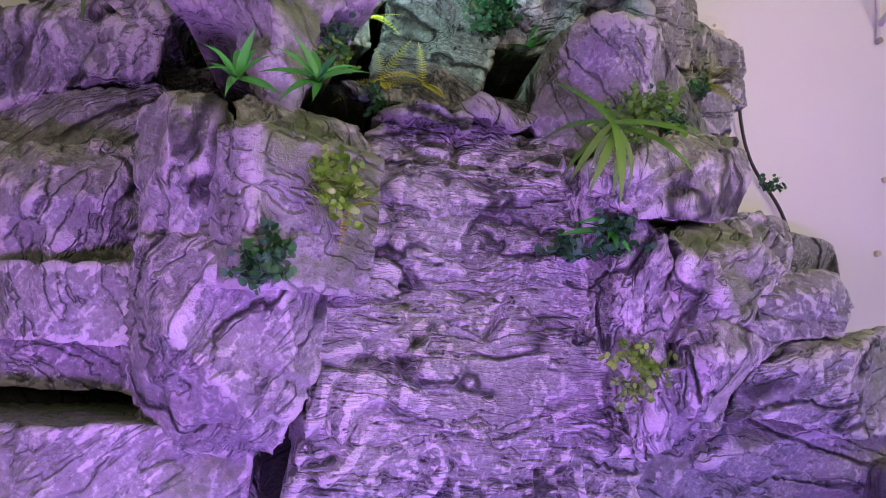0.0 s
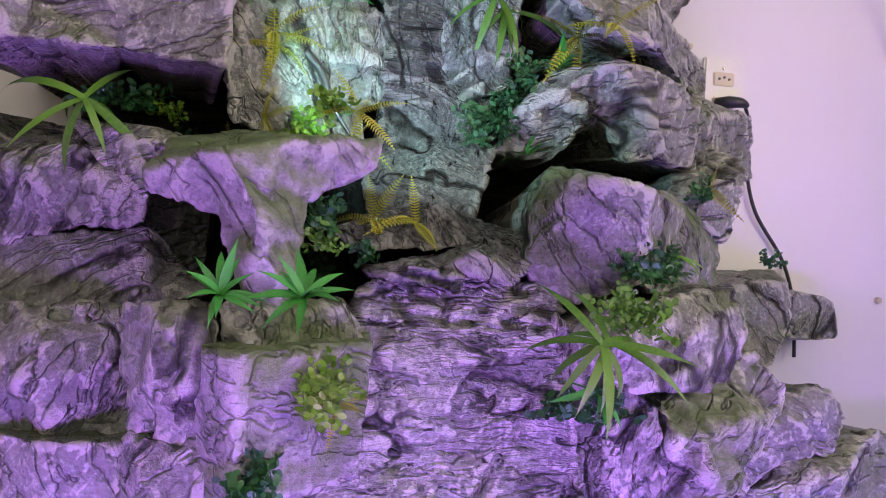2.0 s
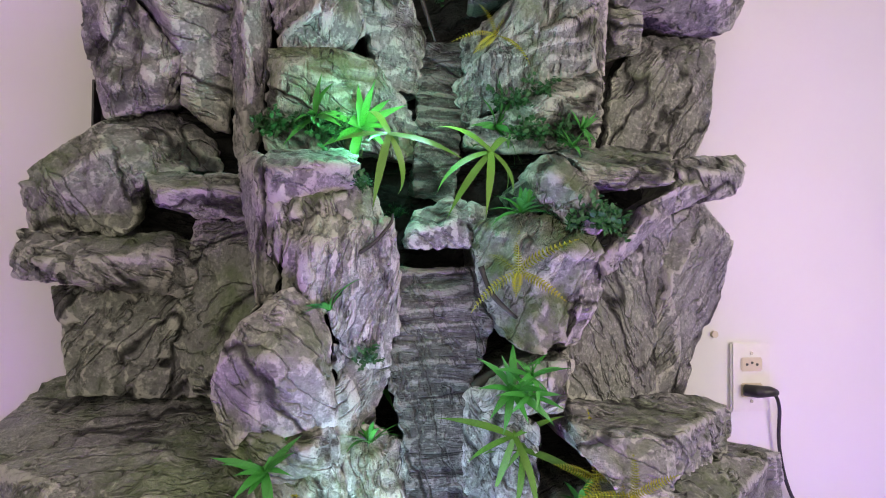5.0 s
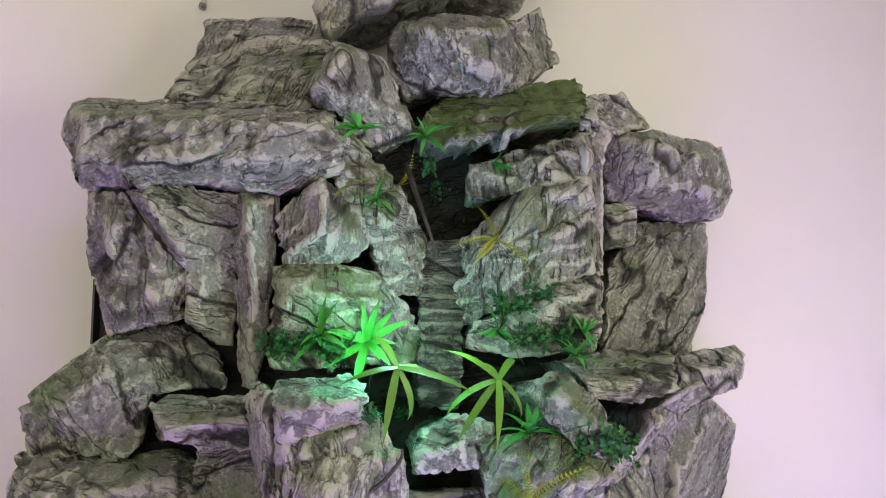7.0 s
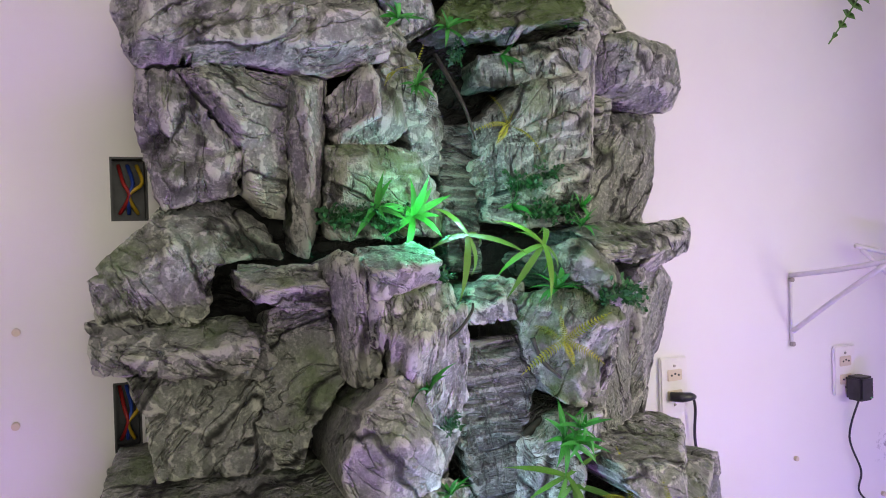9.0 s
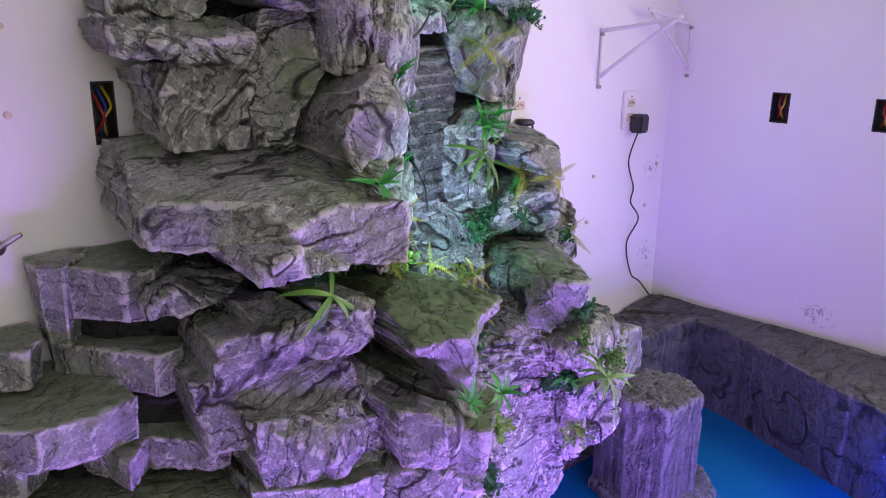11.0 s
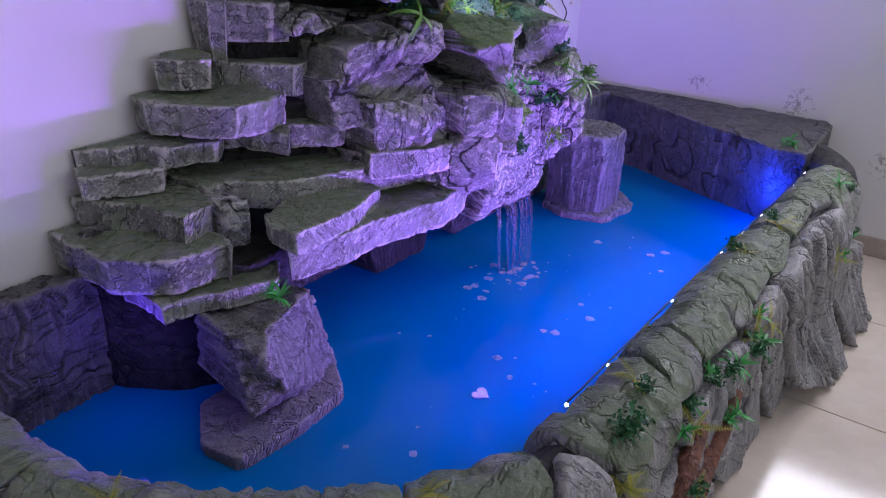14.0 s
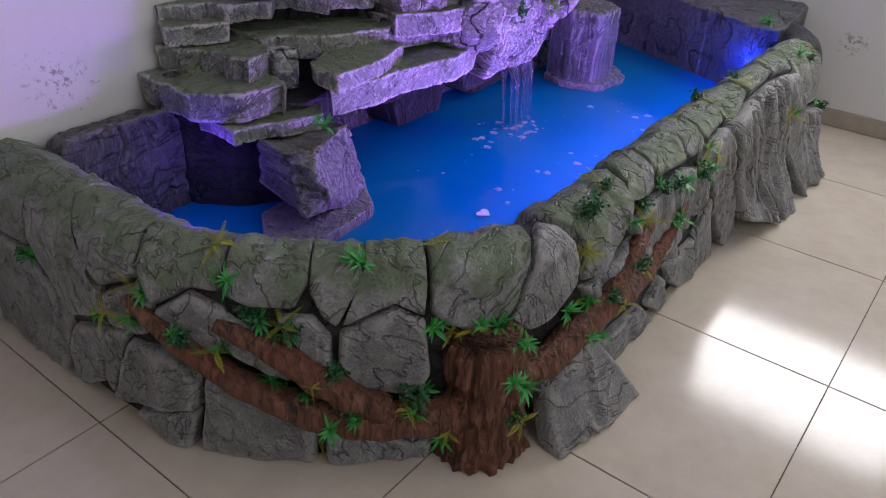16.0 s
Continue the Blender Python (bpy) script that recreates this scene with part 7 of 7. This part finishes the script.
plant("spiky", -1.087, -1.011, 0.458, 0.08, -0.81, 0.57, 0.045)
plant("spiky", -1.265, -0.814, 0.422, 0.35, -0.94, 0.04, 0.045)
plant("fern", -1.349, -0.645, 0.376, -0.66, 0.43, 0.62, 0.052)
plant("spiky", -1.356, -0.642, 0.301, -0.99, -0.03, 0.15, 0.045)
plant("sprig", -1.342, -0.77, 0.303, -0.22, -0.45, 0.87, 0.0315)
plant("fern", -1.3, -0.814, 0.279, -0.67, -0.71, -0.23, 0.052)
plant("fern", -1.223, -0.932, 0.357, -0.91, -0.4, -0.05, 0.052)
plant("sprig", -1.241, -0.866, 0.361, -0.79, -0.56, 0.25, 0.0315)
plant("spiky", -1.204, -0.959, 0.186, 0.43, -0.1, 0.9, 0.045)
plant("sprig", -1.224, -0.899, 0.203, -0.81, -0.58, 0.01, 0.0315)
plant("sprig", -1.171, -1.05, 0.157, -0.21, -0.31, 0.93, 0.0315)
plant("fern", -1.087, -1.127, 0.158, -0.14, -0.29, 0.95, 0.052)
plant("spiky", -1.028, -1.123, 0.167, -0.63, -0.77, 0.02, 0.045)
plant("spiky", -1.02, -1.166, 0.05, -0.76, -0.64, 0.06, 0.045)
plant("fern", -0.984, -1.156, 0.314, -0.6, -0.8, 0.05, 0.052)
plant("fern", -0.97, -1.193, 0.325, 0.26, 0.03, 0.97, 0.052)
plant("spiky", -0.934, -1.229, 0.329, 0.1, 0.24, 0.97, 0.045)
plant("spiky", -1.015, -1.13, 0.327, -0.63, -0.77, 0.05, 0.045)
plant("spiky", -0.911, -1.264, 0.297, -0.58, -0.73, 0.35, 0.045)
plant("fern", -0.914, -1.293, 0.1, -0.19, -0.97, 0.16, 0.052)
plant("spiky", -0.912, -1.289, 0.193, -0.44, -0.89, 0.12, 0.045)
plant("spiky", -0.719, -1.266, 0.265, -0.11, -0.99, 0.01, 0.045)
plant("fern", -0.655, -1.273, 0.263, -0.1, -1.0, 0.01, 0.052)
plant("sprig", -0.615, -1.328, 0.268, 0.08, -0.52, 0.85, 0.0315)
plant("spiky", -0.542, -1.281, 0.102, -0.0, -1.0, 0.03, 0.045)
plant("fern", -0.676, -1.263, 0.404, -1.0, -0.08, 0.05, 0.052)
plant("sprig", -0.629, -1.236, 0.457, -0.06, -0.63, 0.78, 0.0315)
plant("fern", -0.496, -1.196, 0.47, -0.08, -0.03, 1.0, 0.052)
plant("fern", -0.432, -1.295, 0.379, -0.71, -0.7, 0.03, 0.052)
plant("sprig", -0.401, -1.262, 0.399, -0.0, -0.9, 0.44, 0.0315)
plant("sprig", -0.505, -1.331, 0.305, -0.09, -1.0, -0.03, 0.0315)
plant("spiky", -0.29, -1.262, 0.4, -0.0, -0.9, 0.44, 0.045)
plant("spiky", -0.247, -1.322, 0.308, -0.03, -0.93, 0.37, 0.045)
plant("spiky", -0.207, -1.295, 0.392, -0.11, -0.95, 0.28, 0.045)
plant("fern", 0.008, -1.301, 0.392, -0.36, -0.88, 0.31, 0.052)
plant("spiky", -0.049, -1.304, 0.372, -0.11, -0.73, 0.67, 0.045)
plant("fern", -0.045, -1.284, 0.38, -0.69, -0.62, -0.38, 0.052)
plant("fern", 0.38, -1.201, 0.474, -0.39, -0.1, 0.91, 0.052)
plant("sprig", 0.411, -1.181, 0.473, -0.29, 0.18, 0.94, 0.0315)
plant("sprig", 0.178, -1.159, 0.466, -0.85, 0.47, 0.25, 0.0315)
plant("fern", 0.595, -1.327, 0.334, -0.56, -0.83, -0.04, 0.052)
plant("spiky", 1.076, -1.293, 0.229, 0.04, -1.0, 0.01, 0.045)
plant("spiky", 0.84, -1.254, 0.465, -0.02, -0.6, 0.8, 0.045)
plant("spiky", 1.21, -1.032, 0.446, 0.03, -0.14, 0.99, 0.045)
plant("spiky", -0.674, -0.495, 0.455, -0.01, -0.43, 0.9, 0.045)
plant("spiky", -1.367, -0.266, 0.294, -0.56, -0.51, 0.66, 0.045)
plant("fern", -0.951, -1.08, 0.47, -0.09, 0.01, 1.0, 0.052)
plant("fern", -1.375, -0.56, 0.294, -1.0, -0.06, 0.05, 0.052)
plant("fern", -1.179, -0.966, 0.051, -0.79, -0.62, 0.02, 0.052)
plant("sprig", -1.179, -1.017, 0.248, -0.21, -0.6, 0.77, 0.0315)
plant("sprig", 0.335, -0.540, 0.833, 0.08, -1.0, -0.02, 0.03)
plant("sprig", 0.386, -0.514, 0.831, -0.59, -0.81, 0.06, 0.03)
plant("sprig_dark", 0.312, -0.540, 0.709, -0.79, -0.09, 0.6, 0.03)
plant("sprig_dark", 0.311, -0.619, 0.691, -0.35, -0.05, 0.94, 0.03)
plant("sprig_dark", -0.011, -0.677, 0.649, 0.21, -0.95, 0.24, 0.03)
plant("sprig_yellow", 0.340, -0.626, 0.586, 0.03, -0.96, 0.28, 0.03)
plant("sprig", -0.171, -0.398, 0.967, -0.33, -0.36, 0.87, 0.03)
plant("sprig", -0.132, -0.391, 0.970, 0.11, -0.26, 0.96, 0.03)
plant("sprig", -0.113, -0.181, 0.953, 0.02, -0.74, 0.67, 0.03)
plant("sprig_yellow", 0.003, -0.307, 0.943, 0.35, 0.0, 0.94, 0.03)
plant("sprig", 0.245, -0.385, 0.990, 0.77, -0.64, 0.02, 0.03)
plant("sprig", 0.269, -0.380, 1.020, -0.66, 0.09, 0.74, 0.03)
plant("sprig", 0.488, -0.177, 0.926, 0.02, -1.0, 0.03, 0.03)
plant("sprig", 0.515, -0.236, 0.921, -0.99, 0.09, -0.14, 0.03)
plant("sprig", -0.047, -0.258, 1.501, -0.76, -0.64, 0.1, 0.03)
plant("sprig", -0.012, -0.271, 1.506, -0.37, -0.9, 0.22, 0.03)
plant("sprig", 0.016, -0.278, 1.497, 0.02, -0.95, -0.31, 0.03)
plant("sprig", 0.283, -0.252, 1.504, -0.25, -0.84, 0.47, 0.03)
plant("sprig", 0.330, -0.254, 1.508, 0.59, -0.7, -0.4, 0.03)
plant("sprig", 0.301, -0.362, 1.382, 0.7, -0.65, -0.3, 0.03)
plant("sprig", 0.344, -0.345, 1.377, 0.35, -0.93, -0.1, 0.03)
plant("sprig", 0.308, -0.244, 1.567, -0.0, -0.97, 0.26, 0.03)
plant("sprig", 0.252, -0.272, 1.554, 0.57, -0.81, -0.15, 0.03)
plant("sprig", 0.182, -0.207, 1.755, 0.35, -0.0, -0.94, 0.03)
plant("bamboo", 0.245, -0.684, 0.776, 0.0, -1.0, 0.1, 0.07)
plant("bamboo", 0.255, -0.673, 0.776, 0.0, -1.0, 0.1, 0.07)
plant("sprig_green", 0.288, -0.659, 0.793, 0.0, -1.0, 0.1, 0.034)
plant("sprig_green", 0.304, -0.654, 0.792, 0.0, -1.0, 0.1, 0.03)
plant("sprig_green", 0.277, -0.659, 0.790, 0.0, -1.0, 0.1, 0.03)
plant("bamboo", 0.419, -0.545, 0.846, 0.0, -1.0, 0.1, 0.05)
plant("bamboo", 0.236, -0.455, 1.133, 0.0, -1.0, 0.1, 0.085)
plant("bamboo", 0.246, -0.463, 1.117, 0.0, -1.0, 0.1, 0.085)
plant("bamboo", -0.174, -0.459, 0.963, 0.0, -1.0, 0.1, 0.09)
plant("bamboo", 0.088, -0.379, 1.476, 0.0, -1.0, 0.1, 0.085)
plant("bamboo", 0.206, -0.378, 1.460, 0.0, -1.0, 0.1, 0.085)
plant("fern", 0.325, -0.402, 1.088, 0.0, -1.0, 0.1, 0.06)
plant("fern", 0.343, -0.392, 1.086, 0.0, -1.0, 0.1, 0.05)
plant("fern", -0.008, -0.408, 1.053, 0.0, -1.0, 0.1, 0.065)
plant("fern", -0.004, -0.407, 1.041, 0.0, -1.0, 0.1, 0.05)
plant("spiky", -0.041, -0.414, 1.111, 0.0, -1.0, 0.1, 0.055)
plant("spiky", 0.232, -0.381, 1.185, 0.0, -1.0, 0.1, 0.06)
plant("fern", 0.141, -0.465, 0.867, 0.0, -1.0, 0.1, 0.05)
plant("fern", 0.099, -0.465, 0.868, 0.0, -1.0, 0.1, 0.05)
plant("fern", -1.236, -0.769, 0.471, 0.11, -0.09, 0.99, 0.041)
plant("spiky", -1.094, -0.995, 0.466, -0.03, -0.53, 0.84, 0.041)
plant("spiky", -1.262, -0.833, 0.436, -0.49, -0.43, 0.76, 0.029)
plant("spiky", -1.344, -0.667, 0.37, -0.45, -0.72, 0.53, 0.036)
plant("fern", -1.36, -0.628, 0.305, -0.87, -0.48, 0.14, 0.04)
plant("spiky", -1.349, -0.753, 0.311, -0.29, -0.52, 0.8, 0.029)
plant("spiky", -1.29, -0.824, 0.291, 0.15, -0.86, -0.49, 0.039)
plant("sprig", -1.214, -0.947, 0.345, -0.8, -0.59, -0.08, 0.037)
plant("spiky", -1.233, -0.882, 0.351, -0.81, -0.58, 0.05, 0.041)
plant("fern", -1.225, -1.004, 0.242, -0.72, -0.7, 0.03, 0.027)
plant("spiky", -1.247, -0.909, 0.216, 0.3, -0.23, 0.92, 0.041)
plant("spiky", -1.168, -1.066, 0.149, -0.59, -0.5, 0.63, 0.034)
plant("spiky", -1.085, -1.144, 0.151, -0.18, -0.57, 0.8, 0.035)
plant("sprig", -1.06, -1.125, 0.182, -0.54, -0.84, -0.05, 0.042)
plant("fern", -1.043, -1.2, 0.106, -0.73, -0.67, -0.12, 0.037)
plant("fern", -0.988, -1.175, 0.318, 0.08, 0.25, 0.96, 0.028)
plant("spiky", -0.954, -1.204, 0.334, -0.76, -0.65, 0.07, 0.032)
plant("spiky", -0.913, -1.237, 0.327, 0.07, 0.28, 0.96, 0.026)
plant("spiky", -1.0, -1.142, 0.336, -0.63, -0.77, 0.05, 0.027)
plant("spiky", -0.895, -1.277, 0.286, -0.41, -0.83, 0.39, 0.035)
plant("sprig", -0.922, -1.282, 0.114, -0.79, -0.59, 0.17, 0.031)
plant("spiky", -0.939, -1.282, 0.221, -0.49, -0.83, 0.27, 0.041)
plant("spiky", -0.689, -1.269, 0.24, -0.11, -0.99, 0.01, 0.028)
plant("spiky", -0.665, -1.294, 0.27, -0.24, -0.03, 0.97, 0.032)
plant("fern", -0.596, -1.346, 0.25, -0.07, -0.82, 0.57, 0.033)
plant("spiky", -0.713, -1.331, 0.224, -0.23, -0.97, 0.1, 0.033)
plant("fern", -0.665, -1.276, 0.39, -0.51, -0.81, 0.3, 0.042)
plant("sprig", -0.606, -1.239, 0.461, -0.26, -0.53, 0.81, 0.039)
plant("sprig", -0.51, -1.221, 0.47, -0.42, 0.02, 0.91, 0.026)
plant("spiky", -0.457, -1.285, 0.377, -0.2, 0.09, 0.98, 0.03)
plant("spiky", -0.389, -1.276, 0.39, -0.2, 0.11, 0.97, 0.029)
plant("fern", -0.434, -1.323, 0.256, -0.04, -0.53, 0.85, 0.04)
plant("sprig", -0.309, -1.288, 0.402, -0.06, 0.17, 0.98, 0.028)
plant("spiky", -0.271, -1.317, 0.307, -0.41, -0.21, 0.89, 0.034)
plant("sprig", -0.246, -1.294, 0.397, -0.6, -0.75, 0.29, 0.029)
plant("spiky", -0.005, -1.278, 0.404, -0.22, 0.01, 0.98, 0.036)
plant("sprig", -0.087, -1.303, 0.369, -0.6, -0.76, 0.25, 0.039)
plant("fern", -0.094, -1.278, 0.386, 0.29, 0.09, 0.95, 0.038)
plant("fern", 0.385, -1.23, 0.469, 0.23, -0.43, 0.88, 0.03)
plant("spiky", 1.211, -0.916, 0.209, -0.73, 0.68, 0.01, 0.031)
plant("fern", 0.146, -1.19, 0.474, -0.15, -0.02, 0.99, 0.039)
plant("spiky", 0.645, -1.334, 0.331, -0.37, -0.93, -0.08, 0.033)
plant("sprig", 1.519, -1.253, 0.074, -1.0, 0.0, -0.0, 0.036)
plant("sprig", 0.892, -1.279, 0.439, 0.06, -0.67, 0.74, 0.027)
plant("spiky", 1.225, -1.002, 0.448, -0.21, 0.03, 0.98, 0.026)
plant("spiky", -0.663, -0.461, 0.455, -0.05, -0.03, 1.0, 0.038)
plant("sprig", -1.373, -0.237, 0.292, -0.97, -0.2, 0.15, 0.027)
plant("fern", -0.93, -1.087, 0.475, -0.21, 0.18, 0.96, 0.026)
plant("spiky", -1.373, -0.523, 0.265, -0.91, -0.32, -0.24, 0.03)
plant("spiky", -1.207, -1.028, 0.13, -0.85, -0.51, 0.08, 0.041)
plant("spiky", -1.161, -1.017, 0.244, 0.37, -0.43, 0.82, 0.03)
plant("spiky", 0.026, -0.633, 0.799, 0.0, -1.0, 0.1, 0.046)
plant("spiky", -0.035, -0.622, 0.798, 0.0, -1.0, 0.1, 0.042)
plant("sprig_yellow", 0.041, -0.675, 0.725, 0.0, -1.0, 0.1, 0.032)
plant("sprig_yellow", 0.035, -0.676, 0.730, 0.0, -1.0, 0.1, 0.03)
plant("sprig_yellow", 0.055, -0.674, 0.720, 0.0, -1.0, 0.1, 0.03)
plant("fern", 0.058, -0.672, 0.710, 0.0, -1.0, 0.1, 0.03)
plant("sprig_dark", -0.003, -0.684, 0.656, 0.0, -1.0, 0.1, 0.03)
plant("sprig_dark", -0.010, -0.682, 0.648, 0.0, -1.0, 0.1, 0.025)
plant("spiky", 0.307, -0.662, 0.712, 0.0, -1.0, 0.1, 0.05)
plant("sprig_dark", 0.275, -0.646, 0.690, 0.0, -1.0, 0.1, 0.035)
plant("sprig", 0.043, -0.546, 0.860, 0.0, -1.0, 0.1, 0.03)
plant("sprig_green", 0.042, -0.553, 0.839, 0.0, -1.0, 0.1, 0.028)
plant("sprig", 0.222, -0.498, 0.968, 0.0, -1.0, 0.1, 0.03)
plant("sprig", 0.223, -0.481, 0.991, 0.0, -1.0, 0.1, 0.03)
plant("sprig", 0.245, -0.464, 1.024, 0.0, -1.0, 0.1, 0.03)
plant("sprig_yellow", 0.026, -0.519, 0.967, 0.0, -1.0, 0.1, 0.03)
plant("sprig_yellow", 0.046, -0.519, 0.965, 0.0, -1.0, 0.1, 0.028)
plant("fern", 0.073, -0.518, 0.961, 0.0, -1.0, 0.1, 0.045)
